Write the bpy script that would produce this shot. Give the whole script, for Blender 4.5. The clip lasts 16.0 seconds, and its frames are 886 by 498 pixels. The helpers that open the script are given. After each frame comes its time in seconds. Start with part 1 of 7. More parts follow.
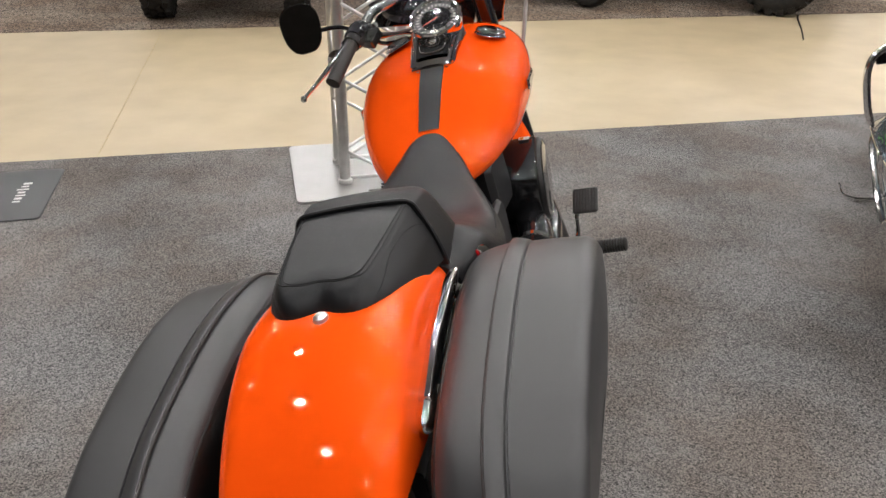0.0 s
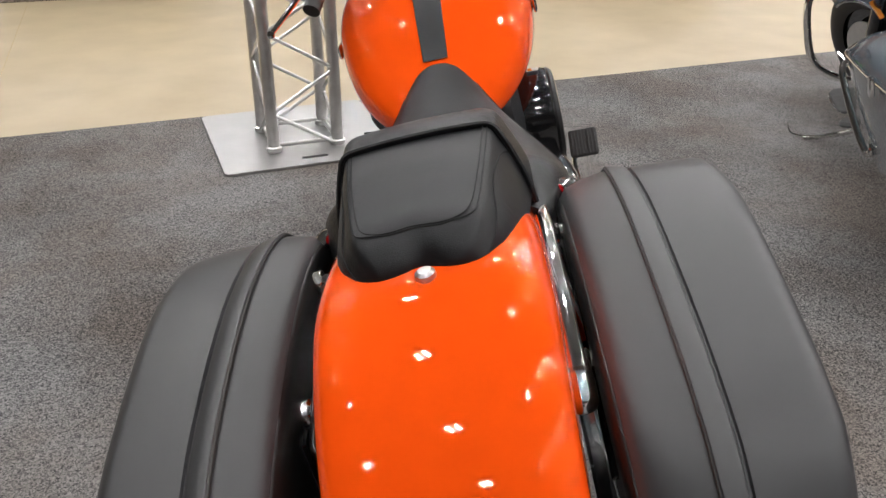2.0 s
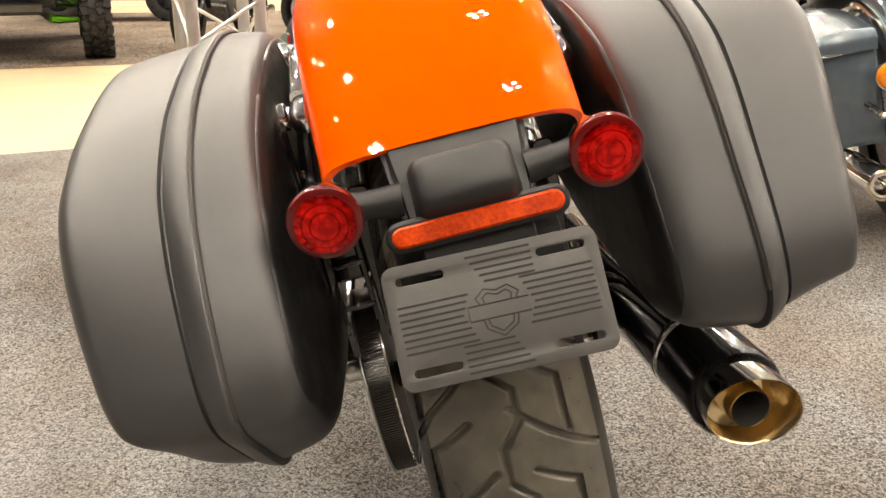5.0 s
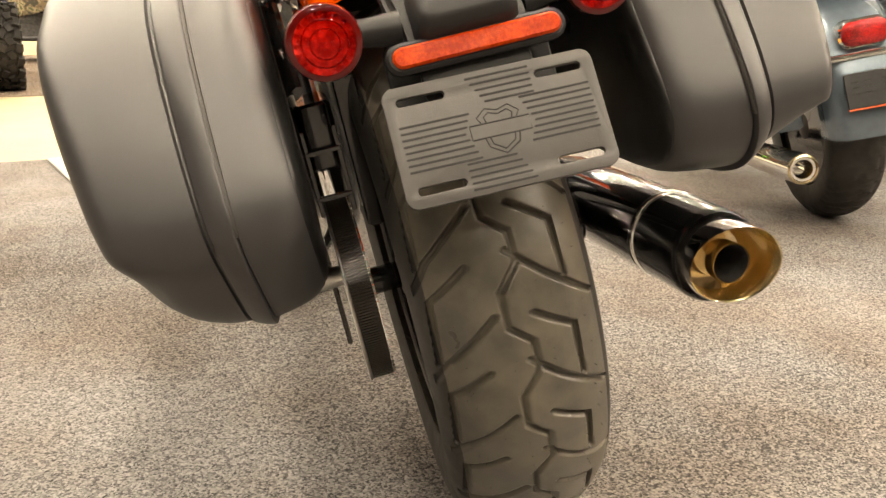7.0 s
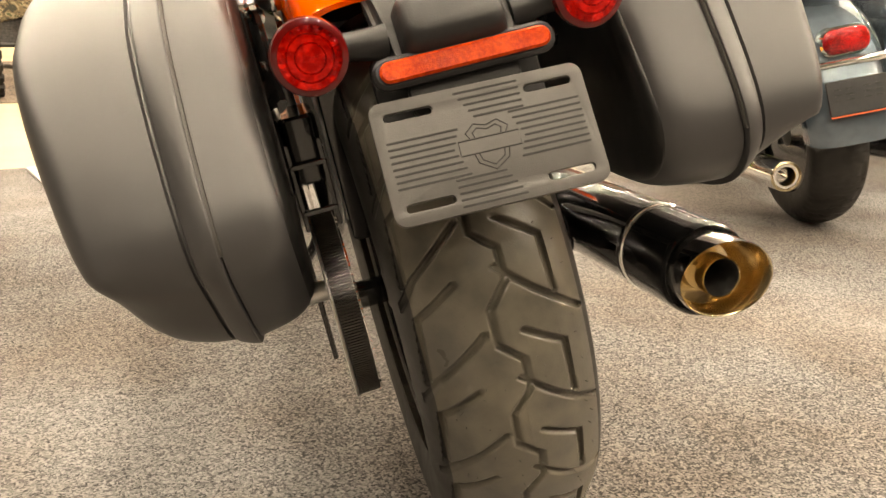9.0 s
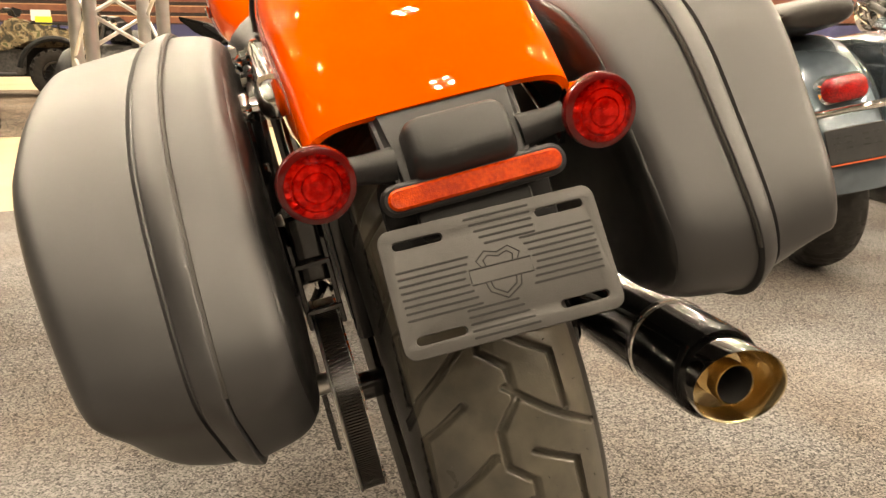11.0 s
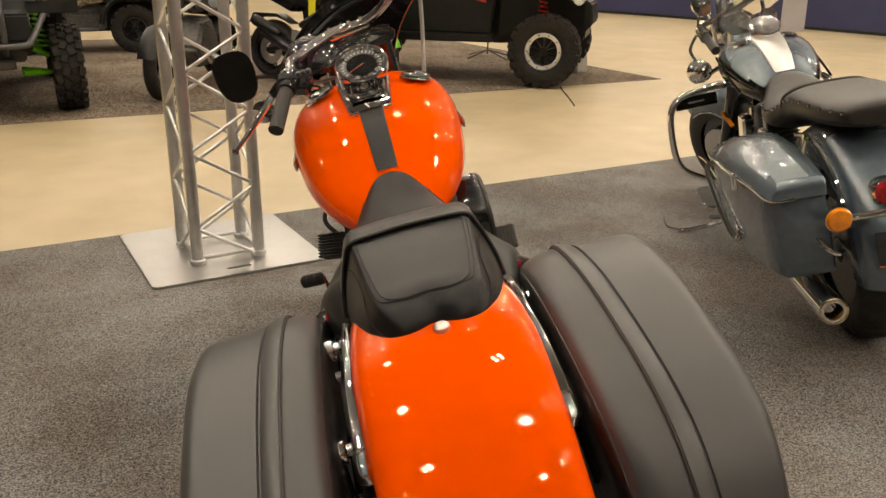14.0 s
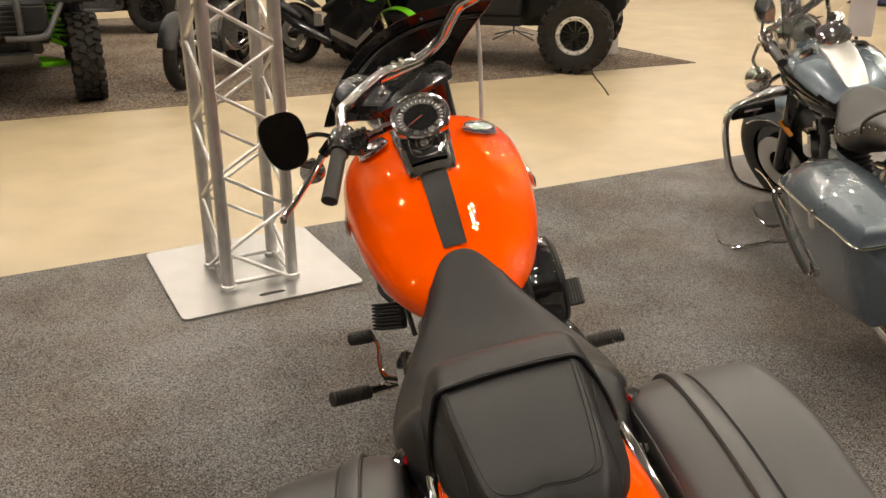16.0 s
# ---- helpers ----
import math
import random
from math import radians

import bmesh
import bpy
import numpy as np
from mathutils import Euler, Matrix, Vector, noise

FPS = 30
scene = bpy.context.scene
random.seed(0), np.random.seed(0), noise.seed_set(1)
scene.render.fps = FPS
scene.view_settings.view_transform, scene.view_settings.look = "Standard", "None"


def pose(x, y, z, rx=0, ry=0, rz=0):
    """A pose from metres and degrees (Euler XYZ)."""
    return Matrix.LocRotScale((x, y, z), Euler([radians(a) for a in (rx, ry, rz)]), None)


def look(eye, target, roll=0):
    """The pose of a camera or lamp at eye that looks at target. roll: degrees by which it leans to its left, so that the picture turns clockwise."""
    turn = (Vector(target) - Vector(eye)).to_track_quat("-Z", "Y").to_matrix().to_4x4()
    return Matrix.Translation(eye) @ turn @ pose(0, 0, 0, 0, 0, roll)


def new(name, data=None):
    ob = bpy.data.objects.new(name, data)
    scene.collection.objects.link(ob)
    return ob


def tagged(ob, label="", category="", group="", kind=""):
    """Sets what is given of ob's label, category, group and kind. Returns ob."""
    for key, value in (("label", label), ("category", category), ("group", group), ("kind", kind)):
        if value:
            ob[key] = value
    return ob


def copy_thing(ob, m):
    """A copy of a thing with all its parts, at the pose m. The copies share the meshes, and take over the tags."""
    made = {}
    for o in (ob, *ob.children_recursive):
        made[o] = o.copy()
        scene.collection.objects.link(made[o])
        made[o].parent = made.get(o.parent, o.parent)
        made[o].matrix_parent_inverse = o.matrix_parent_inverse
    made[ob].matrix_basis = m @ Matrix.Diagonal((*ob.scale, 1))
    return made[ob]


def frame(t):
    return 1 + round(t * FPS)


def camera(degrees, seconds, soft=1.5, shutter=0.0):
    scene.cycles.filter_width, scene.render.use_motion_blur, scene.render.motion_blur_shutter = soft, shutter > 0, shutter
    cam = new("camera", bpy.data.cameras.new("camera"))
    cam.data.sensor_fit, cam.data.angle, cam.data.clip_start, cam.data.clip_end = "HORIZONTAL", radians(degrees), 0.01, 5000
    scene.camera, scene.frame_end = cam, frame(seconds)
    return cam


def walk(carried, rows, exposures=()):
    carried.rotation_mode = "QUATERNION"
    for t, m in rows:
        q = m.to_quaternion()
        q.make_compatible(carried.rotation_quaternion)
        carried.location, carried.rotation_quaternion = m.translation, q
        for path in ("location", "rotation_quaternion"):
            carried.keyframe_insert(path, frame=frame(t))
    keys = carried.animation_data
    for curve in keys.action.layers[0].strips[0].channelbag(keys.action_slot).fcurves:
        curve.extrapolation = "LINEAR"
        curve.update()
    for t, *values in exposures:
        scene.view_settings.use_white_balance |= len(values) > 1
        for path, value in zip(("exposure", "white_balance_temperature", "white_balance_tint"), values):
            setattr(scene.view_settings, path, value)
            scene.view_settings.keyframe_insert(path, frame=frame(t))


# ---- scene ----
cam = camera(56.0, 16.0)
PATH = [
    (0, (0.1233, -0.8869, 1.4343), (-0.1764, 0.9175, 0.5331), 0.3),
    (0.5, (0.0449, -0.7370, 1.4170), (-0.1906, 1.0734, 0.5077), 0.2),
    (1, (-0.0173, -0.6269, 1.3538), (-0.1784, 1.1856, 0.4332), 0.1),
    (1.5, (-0.0958, -0.6137, 1.2824), (-0.1774, 1.1978, 0.3486), 0.2),
    (2, (-0.1794, -0.6850, 1.2610), (-0.1937, 1.1203, 0.3150), 0.2),
    (2.5, (-0.2355, -0.7788, 1.2508), (-0.1927, 1.0245, 0.3007), 0.3),
    (3, (-0.2712, -0.8522, 1.2182), (-0.1804, 0.9572, 0.2834), 0.4),
    (3.5, (-0.2589, -0.8400, 1.0999), (-0.1325, 0.9939, 0.2182), 0.9),
    (4, (-0.2460, -0.8350, 0.9980), (-0.1120, 1.0290, 0.1830), 0.6),
    (4.5, (-0.2436, -0.8441, 0.8991), (-0.0765, 1.0469, 0.1560), 0.5),
    (5, (-0.2460, -0.8830, 0.8400), (-0.0620, 1.0270, 0.1620), 0.5),
    (5.2, (-0.2540, -0.8900, 0.8240), (-0.0440, 1.0210, 0.1520), 0.6),
    (7.3, (-0.3303, -0.9307, 0.6371), (0.0734, 0.9929, 0.0979), 1.1),
    (7.5, (-0.3344, -0.9256, 0.6330), (0.0775, 0.9970, 0.0958), 1.1),
    (8, (-0.3354, -0.9215, 0.6310), (0.0917, 0.9990, 0.0938), 1.1),
    (8.2, (-0.3333, -0.9205, 0.6310), (0.0979, 0.9990, 0.0938), 1.2),
    (10.3, (-0.3170, -0.8920, 0.7126), (0.1101, 1.0286, 0.1794), 0.9),
    (10.5, (-0.3252, -0.8879, 0.7126), (0.1152, 1.0388, 0.2120), 0.9),
    (11, (-0.3282, -0.8726, 0.7391), (0.1132, 1.0561, 0.2498), 0.9),
    (11.5, (-0.3211, -0.8563, 0.7737), (0.1132, 1.0765, 0.2915), 0.9),
    (12, (-0.2997, -0.8390, 0.8400), (0.1121, 1.0979, 0.3517), 0.7),
    (12.5, (-0.3028, -0.8369, 0.9440), (0.0805, 1.0959, 0.4200), 1.0),
    (13, (-0.3048, -0.8573, 1.0581), (0.0408, 1.0673, 0.4812), 1.0),
    (13.5, (-0.3211, -0.8848, 1.2060), (-0.0163, 1.0265, 0.5637), 0.8),
    (14, (-0.3435, -0.9175, 1.3059), (-0.0683, 0.9807, 0.6137), 0.6),
    (14.5, (-0.3660, -0.9684, 1.3619), (-0.1060, 0.9195, 0.6381), 0.5),
    (15, (-0.3792, -0.9287, 1.4027), (-0.1295, 0.9542, 0.6616), 0.4),
    (15.5, (-0.3965, -0.7962, 1.4384), (-0.1529, 1.0816, 0.6840), 0.4),
    (16, (-0.4251, -0.6290, 1.4598), (-0.1886, 1.2457, 0.6912), 0.3),
]
EXPOSURES = [(0, -0.05, 5800, 10), (2, -0.12, 5700, 10), (3.5, 0.05, 5900, 10), (4.3, 0.66, 6250, 10), (5, 1.10, 6900, 10), (7.5, 1.38, 7700, 10), (8, 1.38, 7800, 10), (10.5, 1.27, 7950, 10), (11, 1.12, 7950, 10), (12.5, 0.58, 7600, 10), (13, 0.36, 7550, 10), (13.5, -0.08, 7500, 10), (14.5, -0.25, 7100, 10), (16, -0.1, 6900, 10)]
walk(cam, [(t, look(eye, target, roll)) for t, eye, target, roll in PATH], EXPOSURES)

# ---- light ----
world = bpy.data.worlds.new("hall_air")
world.use_nodes = True
world.node_tree.nodes["Background"].inputs[0].default_value = (1.0, 0.9, 0.8, 1)
world.node_tree.nodes["Background"].inputs[1].default_value = 0.05
scene.world = world


# ---- materials ----
def material(name, colour, rough=0.5, metal=0.0, colour2=None, scale=40.0, bump=0.0, bump_scale=None, coat=0.0, spread=(0.4, 0.6), wear=0.0, broad_scale=None, weight=0.5, spec=0.5, coat_rough=0.012):
    """A node material: two colours mixed by noise at two scales, with fine relief."""
    m = bpy.data.materials.new(name)
    m.use_nodes = True
    nt = m.node_tree
    bsdf = nt.nodes["Principled BSDF"]
    bsdf.inputs["Roughness"].default_value = rough
    bsdf.inputs["Metallic"].default_value = metal
    bsdf.inputs["Specular IOR Level"].default_value = spec
    bsdf.inputs["Coat Weight"].default_value = coat
    bsdf.inputs["Coat Roughness"].default_value = coat_rough
    tex = nt.nodes.new("ShaderNodeTexCoord")
    c2 = colour2 or tuple(c * 0.82 for c in colour)
    fine = nt.nodes.new("ShaderNodeTexNoise")
    fine.inputs["Scale"].default_value = scale
    fine.inputs["Detail"].default_value = 6
    nt.links.new(tex.outputs["Object"], fine.inputs["Vector"])
    broad = nt.nodes.new("ShaderNodeTexNoise")
    broad.inputs["Scale"].default_value = broad_scale or scale / 9
    broad.inputs["Detail"].default_value = 3
    nt.links.new(tex.outputs["Object"], broad.inputs["Vector"])
    half = nt.nodes.new("ShaderNodeMix")
    half.inputs[0].default_value = weight
    nt.links.new(fine.outputs["Fac"], half.inputs[2])
    nt.links.new(broad.outputs["Fac"], half.inputs[3])
    ramp = nt.nodes.new("ShaderNodeValToRGB")
    ramp.color_ramp.elements[0].position, ramp.color_ramp.elements[1].position = spread
    ramp.color_ramp.elements[0].color = (*c2, 1)
    ramp.color_ramp.elements[1].color = (*colour, 1)
    nt.links.new(half.outputs[0], ramp.inputs[0])
    nt.links.new(ramp.outputs[0], bsdf.inputs["Base Color"])
    if wear:
        mp = nt.nodes.new("ShaderNodeMapRange")
        mp.inputs[1].default_value, mp.inputs[2].default_value = 0.3, 0.7
        mp.inputs[3].default_value, mp.inputs[4].default_value = max(rough - wear, 0.01), min(rough + wear, 1)
        nt.links.new(half.outputs[0], mp.inputs[0])
        nt.links.new(mp.outputs[0], bsdf.inputs["Roughness"])
    if bump:
        grain = nt.nodes.new("ShaderNodeTexNoise")
        grain.inputs["Scale"].default_value = bump_scale or scale * 6
        grain.inputs["Detail"].default_value = 4
        nt.links.new(tex.outputs["Object"], grain.inputs["Vector"])
        b = nt.nodes.new("ShaderNodeBump")
        b.inputs["Strength"].default_value = bump
        b.inputs["Distance"].default_value = 0.002
        nt.links.new(grain.outputs["Fac"], b.inputs["Height"])
        nt.links.new(b.outputs[0], bsdf.inputs["Normal"])
    return m


def carpet_material(name, dark, light, cell, shade_mix):
    """Cut-pile carpet: salt-and-pepper tufts, clumps of them, and broad shadow patches painted into the colour."""
    m = bpy.data.materials.new(name)
    m.use_nodes = True
    nt = m.node_tree
    bsdf = nt.nodes["Principled BSDF"]
    bsdf.inputs["Roughness"].default_value = 0.95
    bsdf.inputs["Specular IOR Level"].default_value = 0.1
    tex = nt.nodes.new("ShaderNodeTexCoord")
    tuft = nt.nodes.new("ShaderNodeTexVoronoi")
    tuft.inputs["Scale"].default_value = cell
    clump = nt.nodes.new("ShaderNodeTexNoise")
    clump.inputs["Scale"].default_value = cell * 0.33
    clump.inputs["Detail"].default_value = 5
    patch = nt.nodes.new("ShaderNodeTexNoise")
    patch.inputs["Scale"].default_value = 1.1
    patch.inputs["Detail"].default_value = 4
    for n in (tuft, clump, patch):
        nt.links.new(tex.outputs["Object"], n.inputs["Vector"])
    grey = nt.nodes.new("ShaderNodeSeparateColor")
    nt.links.new(tuft.outputs["Color"], grey.inputs[0])
    a = nt.nodes.new("ShaderNodeMix")
    a.inputs[0].default_value = 0.45
    nt.links.new(grey.outputs[0], a.inputs[2])
    nt.links.new(clump.outputs["Fac"], a.inputs[3])
    # broad noise darkens the pile in place of soft shadows
    b = nt.nodes.new("ShaderNodeMix")
    b.inputs[0].default_value = shade_mix
    nt.links.new(a.outputs[0], b.inputs[2])
    nt.links.new(patch.outputs["Fac"], b.inputs[3])
    ramp = nt.nodes.new("ShaderNodeValToRGB")
    ramp.color_ramp.elements[0].position, ramp.color_ramp.elements[1].position = 0.34, 0.70
    ramp.color_ramp.elements[0].color = (*dark, 1)
    ramp.color_ramp.elements[1].color = (*light, 1)
    nt.links.new(b.outputs[0], ramp.inputs[0])
    # slightly browner patches: soft shadow and warm light painted in with the wear
    patch_noise = nt.nodes.new("ShaderNodeTexNoise")
    patch_noise.inputs["Scale"].default_value = 1.7
    patch_noise.inputs["Detail"].default_value = 6
    patch_noise.inputs["Roughness"].default_value = 0.6
    nt.links.new(tex.outputs["Object"], patch_noise.inputs["Vector"])
    wear_shade = nt.nodes.new("ShaderNodeValToRGB")
    wear_shade.color_ramp.elements[0].position, wear_shade.color_ramp.elements[1].position = 0.40, 0.60
    wear_shade.color_ramp.elements[0].color = (0.84, 0.76, 0.70, 1)
    wear_shade.color_ramp.elements[1].color = (1.08, 1.08, 1.09, 1)
    nt.links.new(patch_noise.outputs["Fac"], wear_shade.inputs[0])
    toned = nt.nodes.new("ShaderNodeMix")
    toned.data_type = 'RGBA'
    toned.blend_type = 'MULTIPLY'
    toned.inputs[0].default_value = 1.0
    nt.links.new(ramp.outputs[0], toned.inputs[6])
    nt.links.new(wear_shade.outputs[0], toned.inputs[7])
    nt.links.new(toned.outputs[2], bsdf.inputs["Base Color"])
    bump = nt.nodes.new("ShaderNodeBump")
    bump.inputs["Strength"].default_value = 0.25
    bump.inputs["Distance"].default_value = 0.002
    nt.links.new(a.outputs[0], bump.inputs["Height"])
    nt.links.new(bump.outputs[0], bsdf.inputs["Normal"])
    return m


ORANGE = material("orange_paint", (0.86, 0.080, 0.0004), 0.5, 0.0, (0.83, 0.075, 0.0003), 30, coat=0.95, spec=0.0)
ORANGE.node_tree.nodes["Principled BSDF"].inputs["Coat IOR"].default_value = 1.43
BAGBLACK = material("satin_black_paint", (0.030, 0.0294, 0.0310), 0.43, 0.0, (0.025, 0.0244, 0.0258), 7, 0.05, 1100, wear=0.04, spec=0.7)
BACKBLACK = material("black_inner_plastic", (0.008, 0.008, 0.008), 0.35, 0.0, (0.006, 0.006, 0.006), 40, wear=0.08, spec=0.3)
VINYL = material("black_vinyl", (0.0085, 0.0085, 0.0095), 0.40, 0.0, (0.006, 0.006, 0.0065), 80, 0.22, 700, wear=0.05, spec=0.28)
CHROME = material("chrome", (0.83, 0.82, 0.80), 0.06, 1.0, (0.78, 0.77, 0.75), 60, wear=0.02)
GLOSSBLACK = material("gloss_black", (0.008, 0.008, 0.009), 0.12, 0.0, (0.006, 0.006, 0.006), 40, coat=0.6)
DARKMETAL = material("dark_metal", (0.035, 0.034, 0.034), 0.38, 0.7, (0.02, 0.02, 0.02), 50, wear=0.1)
MATTBLACK = material("matt_black_plastic", (0.014, 0.014, 0.015), 0.48, 0.0, (0.010, 0.010, 0.011), 60, 0.1, 800, spec=0.4)
RUBBER = material("tyre_rubber", (0.024, 0.022, 0.019), 0.55, 0.0, (0.014, 0.013, 0.012), 35, 0.12, 500, wear=0.14)
TREAD = material("dusty_tread_rubber", (0.135, 0.118, 0.088), 0.36, 0.0, (0.052, 0.048, 0.040), 30, 0.10, 500, wear=0.10, spread=(0.36, 0.64), spec=0.6)
# gold metal; on the exhaust tip the gold stands for reflected warm light
GOLDTINT = material("gold_tinted_steel", (0.78, 0.65, 0.42), 0.20, 1.0, (0.70, 0.57, 0.36), 50, wear=0.06)
ALU = material("brushed_aluminium", (0.72, 0.71, 0.69), 0.36, 1.0, (0.62, 0.61, 0.59), 30, 0.05, 400, wear=0.08)
REDLENS = material("red_lens", (0.50, 0.004, 0.005), 0.16, 0.0, (0.20, 0.001, 0.002), 190, 0.9, 260, coat=0.5, spread=(0.42, 0.58))
AMBER = material("amber_lens", (0.90, 0.30, 0.01), 0.12, 0.0, (0.75, 0.22, 0.005), 200, 0.3, 400, coat=0.8)
REFLEX = material("red_reflector", (0.58, 0.055, 0.002), 0.24, 0.0, (0.34, 0.022, 0.001), 300, 0.3, 900, spec=0.25)
GREYPAINT = material("blue_grey_paint", (0.105, 0.138, 0.168), 0.25, 0.4, (0.088, 0.117, 0.145), 40, coat=1.0)
CARPET = carpet_material("grey_carpet", (0.040, 0.0395, 0.040), (0.285, 0.275, 0.266), 320, 0.36)
CARPETFAR = carpet_material("dark_patterned_carpet", (0.050, 0.042, 0.035), (0.300, 0.245, 0.195), 80, 0.25)
CONCRETE = material("polished_concrete", (0.55, 0.448, 0.288), 0.36, 0.0, (0.36, 0.285, 0.17), 3.0, spread=(0.32, 0.70), broad_scale=0.6, weight=0.6)
NAVY = material("navy_boards", (0.030, 0.034, 0.10), 0.5, 0.0, (0.024, 0.027, 0.08), 4, wear=0.08)


# ---- mesh helpers ----
def at(x, y, z, rx=0, ry=0, rz=0):
    return pose(x, y, z, rx, ry, rz)


def finish(name, bm, mat, parent=None, label="", smooth=True, sharp=35):
    """Links a bmesh as one mesh object, with smooth faces and sharp creases."""
    bmesh.ops.recalc_face_normals(bm, faces=bm.faces)
    me = bpy.data.meshes.new(name)
    if smooth:
        for f in bm.faces:
            f.smooth = True
        lim = radians(sharp)
        for e in bm.edges:
            if len(e.link_faces) == 2 and e.calc_face_angle(0) > lim:
                e.smooth = False
    bm.to_mesh(me)
    bm.free()
    me.materials.append(mat)
    ob = new(name, me)
    if parent is not None:
        ob.parent = parent
    if label:
        ob["label"] = label
    return ob


def part(name, bm, mat, parent, label="", smooth=True, sharp=35):
    return finish(name, bm, mat, parent, label, smooth, sharp)


def thing(name, label, category, m=None, group="", kind=""):
    ob = new(name)
    ob.empty_display_size = 0.1
    if m is not None:
        ob.matrix_basis = m
    return tagged(ob, label, category, group, kind)


def spline(values, u):
    """A Catmull-Rom curve through rows of numbers; u runs from 0 to 1."""
    v = np.asarray(values, float)
    n = len(v) - 1
    x = min(max(u, 0.0), 1.0) * n
    i = min(int(x), n - 1)
    f = x - i
    p0, p1, p2, p3 = v[max(i - 1, 0)], v[i], v[i + 1], v[min(i + 2, n)]
    return 0.5 * (2 * p1 + (p2 - p0) * f + (2 * p0 - 5 * p1 + 4 * p2 - p3) * f * f + (3 * p1 - p0 - 3 * p2 + p3) * f ** 3)


def lathe_z(prof, n):
    return [[(r * math.cos(2 * math.pi * k / n), r * math.sin(2 * math.pi * k / n), z) for k in range(n)] for r, z in prof]


def loft(bm, rings, closed=True, caps=True, m=None):
    """Skins rings of equal length."""
    rows = [[bm.verts.new((m @ Vector(p)) if m is not None else p) for p in ring] for ring in rings]
    k = len(rows[0])
    for a, b in zip(rows, rows[1:]):
        for i in range(k if closed else k - 1):
            j = (i + 1) % k
            bm.faces.new((a[i], a[j], b[j], b[i]))
    if caps and closed:
        bm.faces.new(list(reversed(rows[0])))
        bm.faces.new(rows[-1])
    return rows


def tube(bm, pts, r, n=10, steps=6, caps=True, flat=1.0):
    """A round bar along a smooth line through pts; r may be a number or one for each point."""
    pts = [Vector(p) for p in pts]
    rs = r if isinstance(r, (list, tuple)) else [r] * len(pts)
    total = (len(pts) - 1) * steps if len(pts) > 2 else 1
    line = [Vector(spline([tuple(p) for p in pts], i / total)) for i in range(total + 1)]
    rad = [float(spline([[q] for q in rs], i / total)[0]) for i in range(total + 1)]
    up = None
    rings = []
    for i, p in enumerate(line):
        t = (line[min(i + 1, total)] - line[max(i - 1, 0)]).normalized()
        if up is None:
            up = t.orthogonal().normalized()
        up = (up - t * up.dot(t)).normalized()
        side = t.cross(up)
        rings.append([p + (up * math.cos(a) + side * math.sin(a) * flat) * rad[i] for a in (2 * math.pi * k / n for k in range(n))])
    loft(bm, rings, caps=caps)
    return bm


def bar(pts, r, n=10, steps=6, flat=1.0):
    return tube(bmesh.new(), pts, r, n, steps, True, flat)


def lathe(profile, axis_m, n=32, bm=None, caps=True):
    """Turns (radius, height) pairs round the z axis of axis_m."""
    bm = bm or bmesh.new()
    loft(bm, lathe_z(profile, n), caps=caps, m=axis_m)
    return bm


def along(p, q):
    """A pose at p whose z axis points at q."""
    p, q = Vector(p), Vector(q)
    return Matrix.Translation(p) @ (q - p).to_track_quat("Z", "Y").to_matrix().to_4x4()


def rounded_rect(w, h, r, n=4):
    out = []
    for cx, cy, a0 in ((w - r, h - r, 0), (-w + r, h - r, 90), (-w + r, -h + r, 180), (w - r, -h + r, 270)):
        for k in range(n + 1):
            a = radians(a0 + 90 * k / n)
            out.append((cx + r * math.cos(a), cy + r * math.sin(a)))
    return out


def slab(w, h, d, r, bevel, m, n=4, bm=None):
    """A plate with rounded corners and bevelled rims: half width, half height, thickness along z."""
    bm = bm or bmesh.new()
    rings = []
    for z, k in ((0, bevel), (bevel, 0), (d - bevel, 0), (d, bevel)):
        rings.append([(x, y, z) for x, y in rounded_rect(w - k, h - k, max(r - k, 0.0005), n)])
    loft(bm, rings, m=m)
    return bm


def super_ring(cx, cz, hw, hh, e=2.5, n=28, top=None, bottom=None):
    """A superellipse in the x-z plane, with its own exponents for top and bottom halves."""
    out = []
    for k in range(n):
        a = 2 * math.pi * k / n
        c, s = math.cos(a), math.sin(a)
        ee = (top if s >= 0 else bottom) or e
        out.append((cx + hw * math.copysign(abs(c) ** (2 / ee), c), cz + hh * math.copysign(abs(s) ** (2 / ee), s)))
    return out

# ---- the hall: floor, aisle, boards, stands ----
EDGE = Vector((0.9380, 0.3466, 0))      # along the carpet's edge
ACROSS = Vector((-0.3466, 0.9380, 0))   # from this stand over the aisle
NEAR = 3.309                            # this carpet's edge, measured along ACROSS


def strip(name, a, b, z, mat, half=30, thick=0.008):
    bm = bmesh.new()
    ring = [EDGE * s + ACROSS * d for s, d in ((-half, a), (half, a), (half, b), (-half, b))]
    loft(bm, [[(p.x, p.y, z - thick) for p in ring], [(p.x, p.y, z) for p in ring]])
    return finish(name, bm, mat, smooth=False)


tagged(strip("floor", -30, 45, -0.006, CONCRETE, 45, 0.2), "polished tan concrete hall floor", "floor", kind="structure")
tagged(strip("carpet", -12, NEAR, 0.0, CARPET, 14), "grey speckled show carpet under the motorcycles", "carpet", kind="structure")

